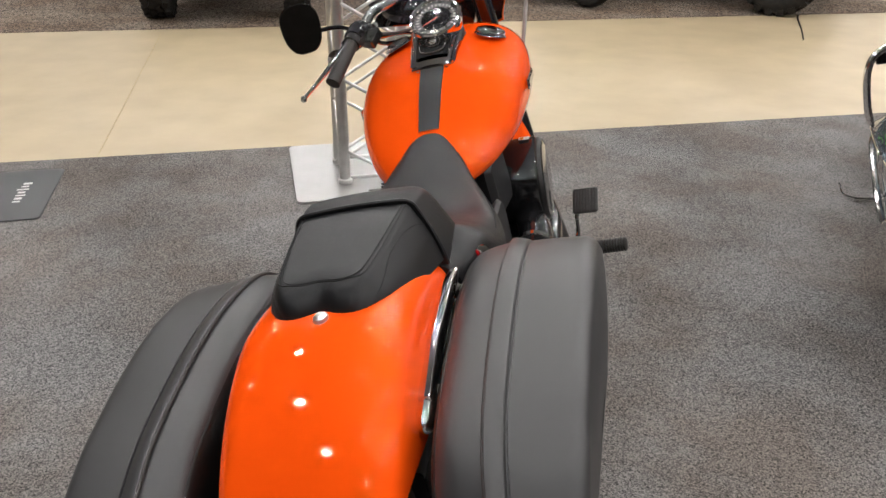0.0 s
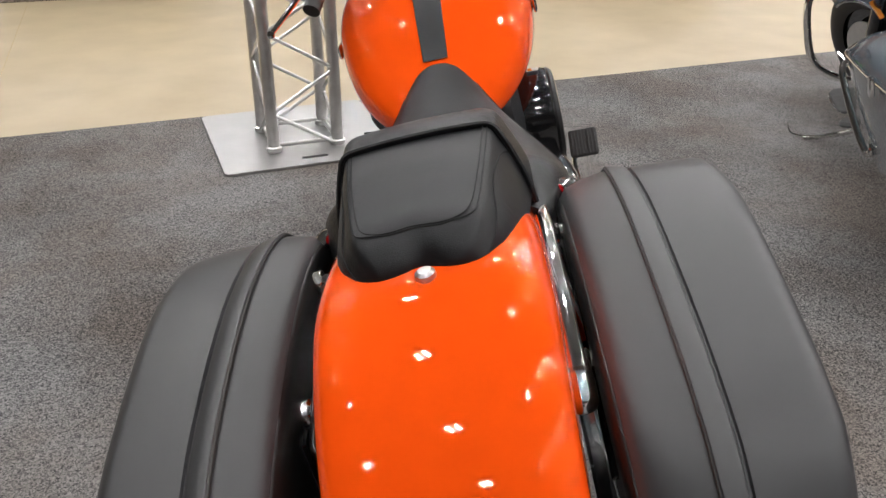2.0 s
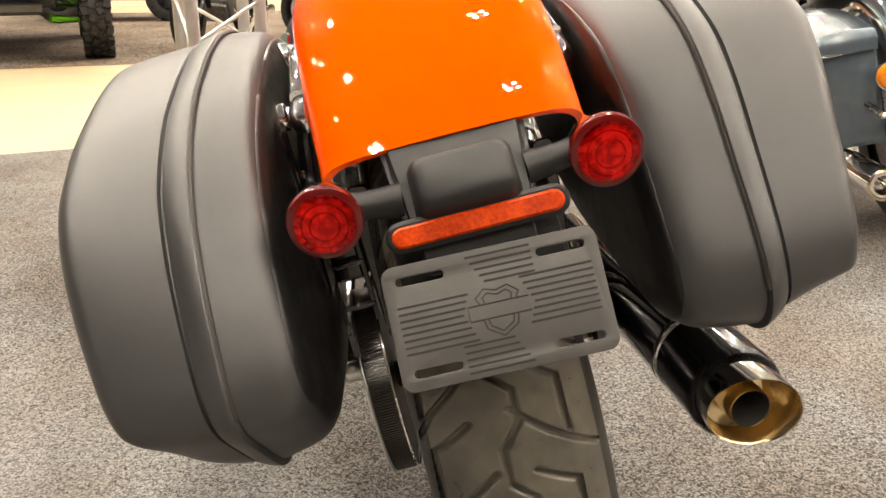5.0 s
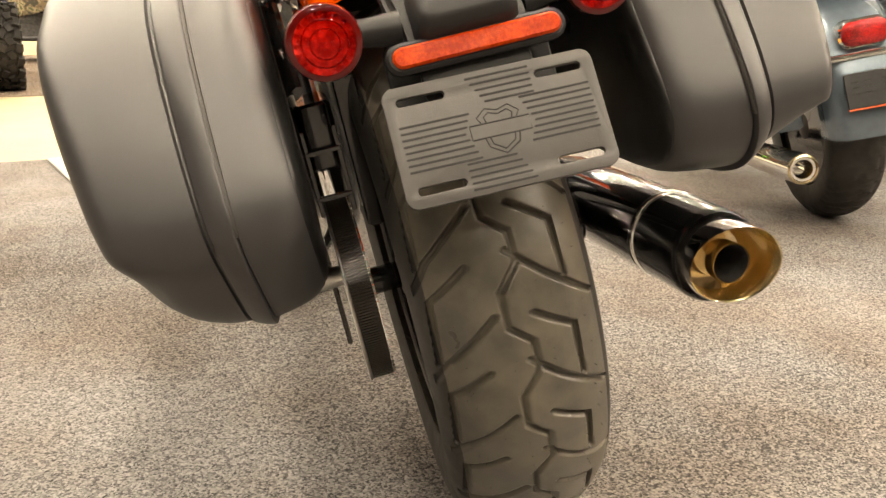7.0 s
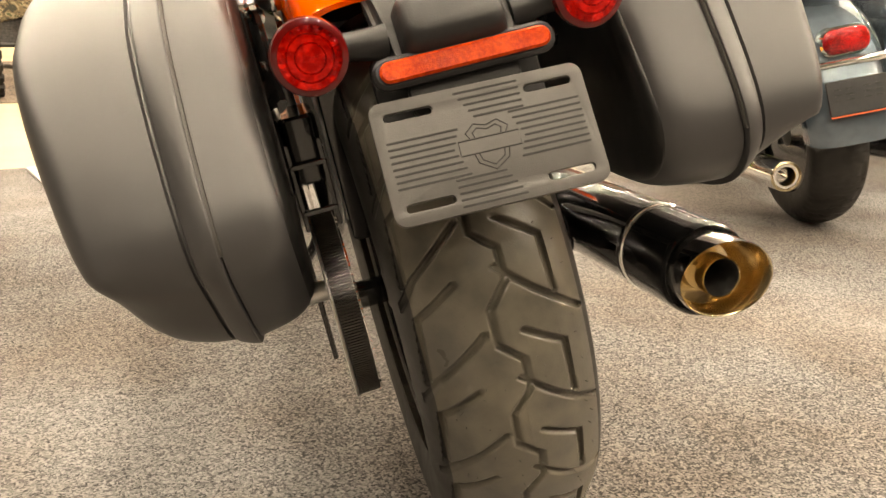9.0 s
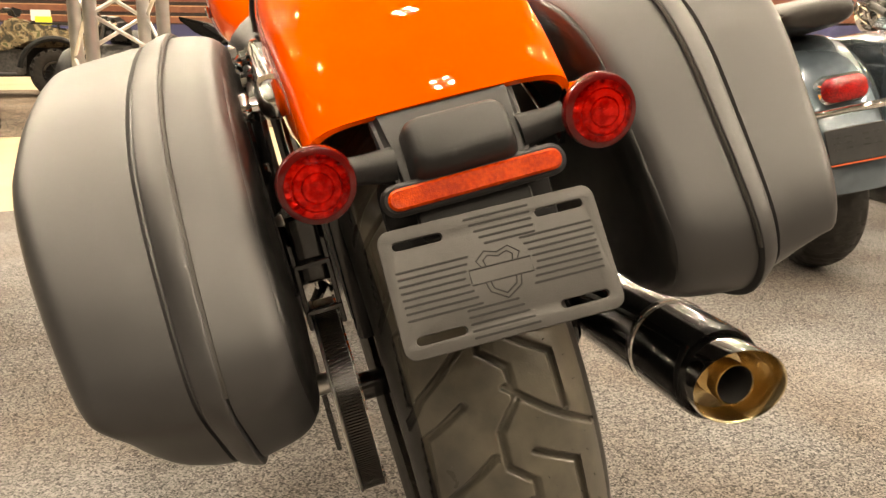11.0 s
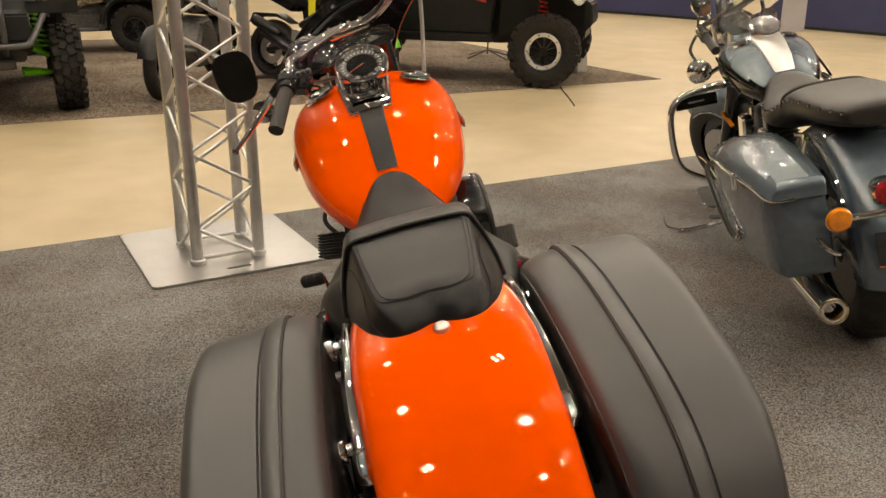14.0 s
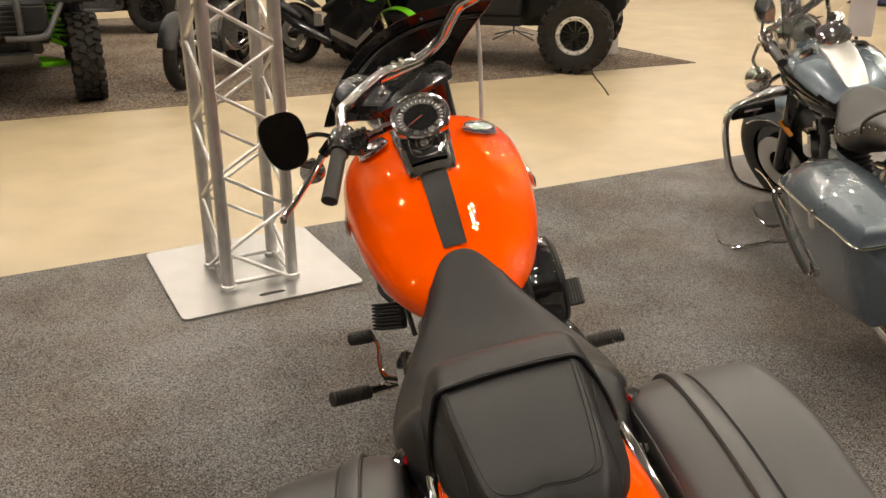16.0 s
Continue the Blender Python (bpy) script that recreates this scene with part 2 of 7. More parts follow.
# ---- ceiling lamps: clusters of four bright discs ----
EMIT = bpy.data.materials.new("lamp_glow")
EMIT.use_nodes = True
EMIT.node_tree.nodes.remove(EMIT.node_tree.nodes["Principled BSDF"])
em = EMIT.node_tree.nodes.new("ShaderNodeEmission")
em.inputs[0].default_value = (1.0, 0.91, 0.79, 1)
em.inputs[1].default_value = 800.0
EMIT.node_tree.links.new(em.outputs[0], EMIT.node_tree.nodes["Material Output"].inputs[0])
LAMPGREY = material("lamp_housing", (0.25, 0.25, 0.25), 0.5, 0.5)
first = None
for i in range(-8, 9):
    for j in range(-7, 9):
        p = EDGE * (-0.1 + 3.55 * i + 1.25 * j) + ACROSS * (1.7 + 0.5 * i + 4.3 * j)
        if not -9.5 < p.dot(EDGE) < 24 or not -13.5 < p.dot(ACROSS) < 28:
            continue
        if first is None:
            first = thing("ceiling_light", "four-lens high-bay ceiling light, switched on", "ceiling light", pose(p.x, p.y, 9.0, 0, 0, 21.5), "high-bay ceiling lights")
            part("housing", slab(0.20, 0.20, 0.12, 0.04, 0.01, at(0, 0, 0.068)), LAMPGREY, first)
            part("rod", bar([(0, 0, 0.12), (0, 0, 1.505)], 0.012, 8), LAMPGREY, first)
            for sx in (-1, 1):
                for sy in (-1, 1):
                    part("diffuser", lathe([(0.0, -0.004), (0.052, -0.004), (0.052, 0.015), (0.0, 0.015)], at(sx * 0.130, sy * 0.130, 0), 12), EMIT, first)
        else:
            copy_thing(first, pose(p.x, p.y, 9.0, 0, 0, 21.5))

# ---- the orange motorcycle; its own frame: x to its right, y ahead, z up ----
LEAN = -13.92
BIKE_AT = pose(-0.005, 0.004, 0.0227, 0.27, LEAN, 0)
bike = thing("motorcycle", "glossy orange cruiser motorcycle with matt black saddlebags, leaning on its stand", "motorcycle", BIKE_AT)
AXLE_R, AXLE_F, WHEEL = Vector((-0.010, 0.11, 0.327)), Vector((0, 1.735, 0.270)), 0.345
ACROSS_X = pose(0, 0, 0, 0, 90, 0)


# tread grooves of one period of 18 degrees: width from the middle, then degrees
PERIOD = 18.0
GROOVES = (
    ((0.007, 0), (0.007, 5), (-0.014, 9.2), (-0.014, 14.8), (0.007, 18)),
    ((-0.024, 12.6), (-0.073, 19.4), (-0.090, 24.0)),
    ((-0.040, 3.8), (-0.078, 8.2), (-0.082, 20)),
    ((0.000, 2.8), (0.029, 7.2), (0.077, 13.5)),
    ((0.013, 13.4), (0.051, 17.6), (0.052, 27)),
)


def tread_cut(xs, degs, radius):
    """Depth of the tread at widths xs and angles degs of one period."""
    X, S = np.meshgrid(xs, np.radians(degs) * radius)
    near = np.full(X.shape, 1.0)
    for line in GROOVES:
        for (x0, d0), (x1, d1) in zip(line, line[1:]):
            for turn in (-2, -1, 0, 1):
                s0, s1 = radians(d0 + turn * PERIOD) * radius, radians(d1 + turn * PERIOD) * radius
                ux, us = x1 - x0, s1 - s0
                k = np.clip(((X - x0) * ux + (S - s0) * us) / (ux * ux + us * us), 0, 1)
                near = np.minimum(near, np.hypot(X - x0 - k * ux, S - s0 - k * us))
    f = np.clip(1 - (near - 0.0021) / 0.0016, 0, 1)
    return 0.0070 * f * f * (3 - 2 * f)


def tyre(name, centre, radius, half, parent, label, around=2000, across=230, turn=None, sides=0.62):
    """A tyre with its cut tread, standing with its axle along x."""
    bm = bmesh.new()
    flank = ((0.0, 0.0), (0.25, 0.006), (0.5, 0.027), (0.7, 0.058), (0.85, 0.094), (0.94, 0.128), (1.0, 0.180), (1.01, 0.235), (0.98, 0.300), (0.93, 0.360), (0.90, 1 - sides))
    prof = []
    for k in range(across + 1):
        u = 2 * k / across - 1
        x, drop = spline(flank, abs(u))
        prof.append((math.copysign(float(x), u) * half, radius * (1 - float(drop))))
    per = around // 20
    cuts = tread_cut(np.array([x for x, r in prof]), np.arange(per) * PERIOD / per, radius)
    for k, (x, r) in enumerate(prof):
        if r < radius * 0.86:
            cuts[:, k] = 0
    rings = []
    for i in range(around):
        t = radians(158.6) + 2 * math.pi * i / around
        ct, st, cut = math.cos(t), math.sin(t), cuts[i % per]
        rings.append([(x, (r - cut[k]) * ct, (r - cut[k]) * st) for k, (x, r) in enumerate(prof)])
    rings.append(rings[0])
    m = (turn or Matrix()) @ Matrix.Translation(centre)
    loft(bm, rings, closed=False, caps=False, m=m)
    bmesh.ops.remove_doubles(bm, verts=bm.verts, dist=0.00005)
    ob = part(name, bm, RUBBER, parent, label, sharp=80)
    if around > 1000:
        ob.data.materials.append(TREAD)
        inv = m.inverted()
        for f in ob.data.polygons:
            f.material_index = 1 if abs((inv @ f.center).x) < half * 0.86 else 0
    return ob


def wheel_rim(parent, centre, r, half, spokes, turn=None, mat=None):
    base = (turn or Matrix()) @ Matrix.Translation(centre) @ ACROSS_X
    rim = part("rim", lathe([(r * 0.90, -half), (r, -half), (r * 1.02, -half * 0.8), (r * 0.93, -half * 0.5), (r * 0.93, half * 0.5), (r * 1.02, half * 0.8), (r, half), (r * 0.90, half)], base, 48), mat or GLOSSBLACK, parent)
    part("hub", lathe([(0.02, -half * 1.1), (0.045, -half), (0.045, half), (0.02, half * 1.1)], base, 24), DARKMETAL, rim)
    for k in range(spokes):
        a = 2 * math.pi * k / spokes
        for s in (-1, 1):
            p = base @ Vector((0.04 * math.cos(a), 0.04 * math.sin(a), s * half * 0.6))
            q = base @ Vector((r * 0.92 * math.cos(a + 0.1), r * 0.92 * math.sin(a + 0.1), s * half * 0.35))
            part("spoke", bar([p, q], [0.013, 0.009], 8, 1, 0.6), mat or GLOSSBLACK, rim)
    return rim


# rear wheel, drive belt and pulley
rear = tyre("rear_tyre", AXLE_R, WHEEL, 0.093, bike, "wide black tyre with zigzag centre groove and slanted side grooves")
rng = random.Random(11)
bm = bmesh.new()
for k in range(150):
    a, x = rng.uniform(radians(140), radians(290)), rng.choice((-0.062, -0.036, -0.018, 0.022, 0.046, 0.064)) + rng.uniform(-0.004, 0.004)
    r = WHEEL * (1 - 0.115 * (x / 0.093) ** 2)
    p = AXLE_R + Vector((x, r * math.cos(a), r * math.sin(a)))
    n = Vector((x * 3.2, math.cos(a), math.sin(a))).normalized()
    tube(bm, [p - n * 0.001, p + n * rng.uniform(0.002, 0.0045) + Vector((rng.uniform(-0.001, 0.001), 0, 0.0006))], 0.00030, 4, 1)
part("vent_hair", bm, RUBBER, rear)
rim = wheel_rim(bike, AXLE_R, 0.205, 0.072, 9)
base = Matrix.Translation(AXLE_R) @ ACROSS_X
for s in (1, -1):
    part("rim_lip", lathe([(0.2095, s * 0.0705), (0.2125, s * 0.0720), (0.2110, s * 0.0745), (0.2085, s * 0.0735)], base, 72, caps=False), ALU, rim, "bright machined rim edge")
for deg in (196, 224, 262):
    a = radians(deg)
    part("wheel_weight", slab(0.005, 0.013, 0.004, 0.002, 0.001, at(-0.0820, AXLE_R.y + 0.204 * math.cos(a), AXLE_R.z + 0.204 * math.sin(a), 90 + deg - 180, 0, 0) @ at(0, 0, 0, 0, -90, 0)), ALU, rim, "stick-on silver balance weight")
base = Matrix.Translation((0, AXLE_R.y, 0.329)) @ ACROSS_X
bm = bmesh.new()
rings = []
for k in range(216):
    for d, r in ((0.0, 0.1222), (0.46, 0.1222), (0.56, 0.1180), (0.90, 0.1180)):
        a = 2 * math.pi * (k + d) / 216
        rings.append([(r * math.cos(a), r * math.sin(a), -0.157), (r * math.cos(a), r * math.sin(a), -0.1305)])
rings.append(rings[0])
loft(bm, rings, closed=False, caps=False, m=base)
belt = part("drive_belt", bm, material("belt_rubber", (0.040, 0.032, 0.025), 0.28, 0.0, (0.020, 0.017, 0.015), 60, spec=0.8), bike, "ribbed black drive belt", smooth=False)
pulley = part("pulley", lathe([(0.05, -0.150), (0.1170, -0.1605), (0.1228, -0.1610), (0.1240, -0.1595), (0.1236, -0.1578), (0.117, -0.1572), (0.117, -0.1300), (0.05, -0.13)], base, 90), ALU, bike, "bright edged belt pulley")
bm = bmesh.new()
rings = []
for k in range(74):
    for d, r in ((0.0, 0.1236), (0.40, 0.1236), (0.5, 0.1212), (0.9, 0.1212)):
        a = 2 * math.pi * (k + d) / 74
        rings.append([(r * math.cos(a), r * math.sin(a), z) for z in (-0.1300, -0.1275)])
rings.append(rings[0])
loft(bm, rings, closed=False, caps=False, m=base)
part("pulley_teeth", bm, CHROME, pulley, smooth=False)
axle = part("axle", lathe([(0.0, -0.160), (0.018, -0.160), (0.018, 0.16), (0.0, 0.16)], base, 20), GLOSSBLACK, bike)
part("axle_end", lathe([(0.0, -0.196), (0.011, -0.196), (0.0135, -0.193), (0.0135, -0.158), (0.0, -0.158)], Matrix.Translation((0, 0, 0.020)) @ base, 20), ALU, axle, "bare steel axle end")
part("axle_plate", slab(0.0035, 0.075, 0.012, 0.003, 0.001, at(-0.174, 0.125, 0.325, 0, 0, 0) @ at(0, 0, 0, 90, 0, 0)), GLOSSBLACK, bike, "thin black plate below the axle")
part("swingarm", slab(0.21, 0.032, 0.028, 0.03, 0.005, at(-0.205, 0.35, 0.345, 90, 0, 90)), GLOSSBLACK, bike)
part("swingarm", slab(0.21, 0.032, 0.028, 0.03, 0.005, at(0.128, 0.26, 0.345, 90, 0, 90)), GLOSSBLACK, bike)
guard = part("belt_guard", slab(0.022, 0.060, 0.080, 0.010, 0.004, at(-0.143, 0.100, 0.500, 0, 0, 0)), GLOSSBLACK, bike, "gloss black belt guard block")
part("guard_rib", slab(0.0030, 0.052, 0.006, 0.003, 0.001, at(-0.1625, 0.0375, 0.500, 90, 0, 0)), GLOSSBLACK, guard)
part("guard_rib", slab(0.0030, 0.052, 0.006, 0.003, 0.001, at(-0.1250, 0.0375, 0.500, 90, 0, 0)), GLOSSBLACK, guard)
part("guard_rib", slab(0.021, 0.0030, 0.008, 0.003, 0.001, at(-0.143, 0.0370, 0.470, 90, 0, 0)), GLOSSBLACK, guard)
part("guard_rib", slab(0.021, 0.0030, 0.008, 0.003, 0.001, at(-0.143, 0.0370, 0.525, 90, 0, 0)), GLOSSBLACK, guard)
part("brake_line", bar([(-0.116, 0.05, 0.62), (-0.115, 0.03, 0.56), (-0.114, 0.018, 0.50), (-0.113, 0.020, 0.455)], 0.0040, 8), ALU, bike, "bright steel line beside the belt guard")
part("inner_fender", slab(0.012, 0.10, 0.004, 0.008, 0.002, at(-0.104, -0.005, 0.53, 98, 0, 0)), GLOSSBLACK, bike)
part("inner_fender", slab(0.012, 0.10, 0.004, 0.008, 0.002, at(0.100, -0.005, 0.53, 98, 0, 0)), GLOSSBLACK, bike)

# rear fender: a wide crowned skirt round the rear tyre
FC = Vector((0, 0.095, 0.345))


def fender_ring(deg, inset=0.0):
    a = radians(deg)
    back = max(0.0, (deg - 95) / 32.3)
    crown = 0.4985 - 0.0625 * back ** 1.15 - inset
    width = 0.130 - 0.009 * back - inset
    droop = 0.062 - 0.035 * min(back, 1.0)
    low = min(0.09, max(0.0, crown - droop - 0.328 / math.sin(max(a, math.pi / 2))))
    ring = []
    for k in range(37):
        u = k / 18 - 1
        x = width * math.sin(u * math.pi / 2 * 0.97) / math.sin(math.pi / 2 * 0.97)
        r = crown - droop * (0.30 * u * u + 0.70 * max(0.0, (abs(u) - 0.45) / 0.55) ** 2.4)
        ring.append((x, r))
    ring = [(ring[0][0] - 0.001, ring[0][1] - low), (ring[0][0] - 0.001, ring[0][1] - low * 0.4)] + ring + [(ring[-1][0] + 0.001, ring[-1][1] - low * 0.4), (ring[-1][0] + 0.001, ring[-1][1] - low)]
    return [(x, FC.y + r * math.cos(a), FC.z + r * math.sin(a)) for x, r in ring]


bm = bmesh.new()
outer = [fender_ring(d) for d in np.linspace(38, 127.3, 44)]
inner = [fender_ring(d, 0.006) for d in np.linspace(38, 127.2, 44)]
ro = loft(bm, outer, closed=False, caps=False)
ri = loft(bm, inner, closed=False, caps=False)
for a, b in ((ro[-1], ri[-1]), (ro[0], ri[0])):
    for i in range(len(a) - 1):
        bm.faces.new((a[i], a[i + 1], b[i + 1], b[i]))
for k in (0, -1):
    for i in range(len(ro) - 1):
        bm.faces.new((ro[i][k], ro[i + 1][k], ri[i + 1][k], ri[i][k]))
fender = part("rear_fender", bm, ORANGE, bike, "glossy orange rear fender", sharp=50)
part("seat_bolt", lathe([(0.0, 0.024), (0.010, 0.0235), (0.0155, 0.019), (0.0165, 0.012), (0.0165, 0.004), (0.019, 0.003), (0.019, 0.0)], at(0.005, 0.0570, 0.8330, 4, 0, 0) @ Matrix.Scale(0.70, 4), 24), ALU, bike, "chrome thumb screw")

# saddlebags: clamshells with a proud lip and a groove
BAG_TOP = {1: ((0.440, 0.738), (0.385, 0.774), (0.300, 0.793), (0.190, 0.798), (0.090, 0.789), (0.000, 0.774), (-0.072, 0.755), (-0.132, 0.724), (-0.176, 0.674), (-0.206, 0.622), (-0.235, 0.570), (-0.252, 0.534), (-0.259, 0.508)),
           -1: ((0.440, 0.742), (0.390, 0.778), (0.310, 0.797), (0.210, 0.802), (0.130, 0.796), (0.050, 0.784), (-0.062, 0.758), (-0.142, 0.723), (-0.196, 0.684), (-0.240, 0.630), (-0.268, 0.578), (-0.282, 0.545), (-0.284, 0.528))}
BAG_LOW = {1: ((-0.252, 0.482), (-0.226, 0.456), (-0.196, 0.446), (-0.150, 0.438), (0.050, 0.432), (0.220, 0.452), (0.370, 0.530), (0.460, 0.640), (0.475, 0.700)),
           -1: ((-0.276, 0.508), (-0.240, 0.472), (-0.200, 0.430), (-0.168, 0.409), (-0.120, 0.398), (0.050, 0.378), (0.220, 0.402), (0.370, 0.500), (0.460, 0.630), (0.475, 0.700))}
BAGN = 150


def bag_line(s):
    """The side outline, evenly spaced and smoothed."""
    ring = [*BAG_TOP[s], *BAG_LOW[s], BAG_TOP[s][0]]
    fine = np.array([spline(ring, k / 800) for k in range(801)])
    run = np.concatenate([[0], np.cumsum(np.linalg.norm(np.diff(fine, axis=0), axis=1))])
    even = np.linspace(0, run[-1], BAGN, endpoint=False)
    pts = np.stack([np.interp(even, run, fine[:, 0]), np.interp(even, run, fine[:, 1])], axis=1)
    for _ in range(4):
        pts = 0.25 * np.roll(pts, 1, 0) + 0.5 * pts + 0.25 * np.roll(pts, -1, 0)
    return pts


BAG_LINE = {s: bag_line(s) for s in (1, -1)}


def bag_profile(s, inset):
    pts = []
    for y, z in BAG_LINE[s]:
        d = Vector((y - 0.10, (z - 0.60) * 1.5)).normalized()
        pts.append((y - d.x * inset, z - d.y * inset))
    return pts


def bag_outer(s, y, z):
    """How far out the lid's wall stands: drawn in towards the bottom and the rear."""
    return (0.354 if s > 0 else 0.366) - 0.16 * max(0.0, 0.705 - max(z, 0.505)) + 0.016 * min(max((y + 0.08) / 0.30, 0.0), 1.0)


def saddlebag(s, label):
    inner = ((0.156, 0.16), (0.156, 0.08), (0.157, 0.050), (0.160, 0.036), (0.166, 0.026), (0.174, 0.0195), (0.184, 0.0150), (0.198, 0.0115), (0.215, 0.0088), (0.2295, 0.0070), (0.2300, 0.03))
    bm = bmesh.new()
    if s < 0:
        inner = [(0.230 - (0.230 - x) * 0.80, inset) for x, inset in inner]
    loft(bm, [[(s * x, y, z) for y, z in bag_profile(s, inset)] for x, inset in inner])
    bag = part("saddlebag", bm, BAGBLACK, bike, label, sharp=48)
    bm = bmesh.new()
    loft(bm, [[(s * x - (0.015 if s < 0 else 0), y, z) for y, z in bag_profile(s, inset)] for x, inset in ((0.1550, 0.16), (0.1545, 0.08), (0.1552, 0.045), (0.1590, 0.0330), (0.1625, 0.0290), (0.1650, 0.0290))])
    part("bag_back", bm, BACKBLACK, bag, "black moulded back of the bag", sharp=48)
    # the lid: band, groove, face, rounded rim, slightly domed wall
    stations = [(0.000, 0.030), (0.000, 0.0012), (0.006, 0.0002), (0.018, 0.0000), (0.090, 0.0020), (0.178, 0.0062), (0.192, 0.0078), (0.204, 0.0132), (0.222, 0.0134), (0.236, 0.0098), (0.40, 0.0105), (0.58, 0.0120), (0.70, 0.0130)]
    for k in range(9):
        a = math.pi / 2 * k / 8
        stations.append((0.80 + 0.20 * math.sin(a), 0.0145 + 0.024 * (1 - math.cos(a))))
    stations += [(1.022, 0.070), (1.05, 0.13), (1.06, 0.19)]
    rings = []
    for f, inset in stations:
        ring = []
        for y, z in bag_profile(s, inset):
            g = min(max(f, 0.0), 1.0)
            step = 0.530 if s < 0 else 0.502
            if z < step:
                z += (step - z) * 0.95 * ((1 - (1 - g ** 3) ** (1 / 3)) if s < 0 else g ** 1.2)
            ring.append((s * (0.2310 + f * (bag_outer(s, y, z) - 0.2310)), y, z))
        rings.append(ring)
    bm = bmesh.new()
    loft(bm, rings)
    part("lid", bm, BAGBLACK, bag, sharp=48)
    seal = [(s * 0.2303, 0.10 + (y - 0.10) * 0.985, 0.60 + (z - 0.60) * 0.978) for y, z in BAG_TOP[s]]
    part("lip_seal", tube(bmesh.new(), seal, 0.0022, 6, 5), RUBBER, bag)
    part("lock", lathe([(0.0, 0.010), (0.008, 0.010), (0.010, 0.006), (0.010, 0.0)], along((s * 0.166, 0.23, 0.72), (s * 0.150, 0.23, 0.72)), 14), CHROME, bag)
    part("hinge_strap", slab(0.016, 0.10, 0.012, 0.006, 0.003, at(s * (0.163 if s > 0 else 0.176), 0.02, 0.60, 90, 0, 90)), GLOSSBLACK, bag)
    return bag


saddlebag(1, "matt black hard saddlebag with a raised seam band")
saddlebag(-1, "matt black hard saddlebag with a raised seam band")

# fender struts, docking spools and latches between fender and bags
for s in (1, -1):
    bm = bmesh.new()
    pts = [(s * 0.135, 0.36, 0.748), (s * 0.135, 0.25, 0.756), (s * 0.135, 0.10, 0.745), (s * 0.135, 0.000, 0.718)]
    rings = []
    for k, (x, y, z) in enumerate(pts):
        w, h = (0.008, 0.010, 0.0115, 0.0115)[k], (0.018, 0.020, 0.022, 0.019)[k]
        rings.append([(x + a, y, z + b) for a, b in rounded_rect(w, h, 0.006, 3)])
    loft(bm, rings)
    strut = part("fender_strut", bm, CHROME, bike, "polished chrome fender strut", sharp=40)
    part("strut_end", bar([(s * 0.1350, 0.024, 0.722), (s * 0.1350, 0.002, 0.716), (s * 0.1350, -0.020, 0.709), (s * 0.1350, -0.029, 0.706), (s * 0.1350, -0.033, 0.7045)], [0.0145, 0.0165, 0.0160, 0.0120, 0.004], 20), CHROME, strut)
    for y, z in ((0.050, 0.706), (0.262, 0.752)):
        post = part("docking_post", lathe([(0.0, 0), (0.012, 0), (0.013, 0.003), (0.010, 0.006), (0.010, 0.013), (0.0155, 0.015), (0.0165, 0.018), (0.0165, 0.033), (0.015, 0.036), (0.0, 0.036)], along((s * 0.146, y, z), (s * 0.2, y, z - 0.002)), 20), CHROME, bike)
        part("post_cap", lathe([(0.0, 0.036), (0.013, 0.036), (0.013, 0.043), (0.008, 0.046), (0.0, 0.046)], along((s * 0.146, y, z), (s * 0.2, y, z - 0.002)), 16), GLOSSBLACK, post)
    arm = part("latch_arm", bar([(s * 0.152, 0.33, 0.745), (s * 0.156, 0.20, 0.70), (s * 0.157, 0.08, 0.66), (s * 0.156, -0.02, 0.60)], 0.011, 8, 5, 0.6), GLOSSBLACK, bike)
    for y, z in ((0.30, 0.727), (0.17, 0.688), (0.03, 0.640), (-0.03, 0.595)):
        part("screw", lathe([(0.0, 0.008), (0.005, 0.008), (0.007, 0.004), (0.007, 0.0)], along((s * 0.158, y, z), (s * 0.2, y, z)), 10), CHROME, arm)
    part("side_rail", bar([(s * 0.150, 0.30, 0.730), (s * 0.153, 0.16, 0.715), (s * 0.153, 0.10, 0.69)], 0.0085, 8), CHROME, bike)
    latch = part("front_latch", bar([(s * 0.150, 0.395, 0.745), (s * 0.168, 0.385, 0.757), (s * 0.182, 0.375, 0.752)], [0.010, 0.013, 0.012], 10), CHROME, bike, "chrome bag latch with a small red reflector")
    part("latch_reflector", lathe([(0.0, 0.006), (0.008, 0.005), (0.009, 0.0)], along((s * 0.163, 0.372, 0.759), (s * 0.163, 0.30, 0.775)), 12), REDLENS, latch)

REDGLASS = bpy.data.materials.new("red_glass")
REDGLASS.use_nodes = True
gb = REDGLASS.node_tree.nodes["Principled BSDF"]
gb.inputs["Base Color"].default_value = (0.95, 0.045, 0.035, 1)
gb.inputs["Transmission Weight"].default_value, gb.inputs["Roughness"].default_value, gb.inputs["IOR"].default_value = 1.0, 0.04, 1.25
REDSILVER = material("pearled_reflector", (0.90, 0.16, 0.13), 0.16, 0.7, (0.38, 0.012, 0.010), 110, 0.5, 300, spread=(0.44, 0.56))
REDRIM = material("dark_red_rim", (0.10, 0.003, 0.003), 0.10, 0.0, (0.07, 0.002, 0.002), 60, spec=0.5)
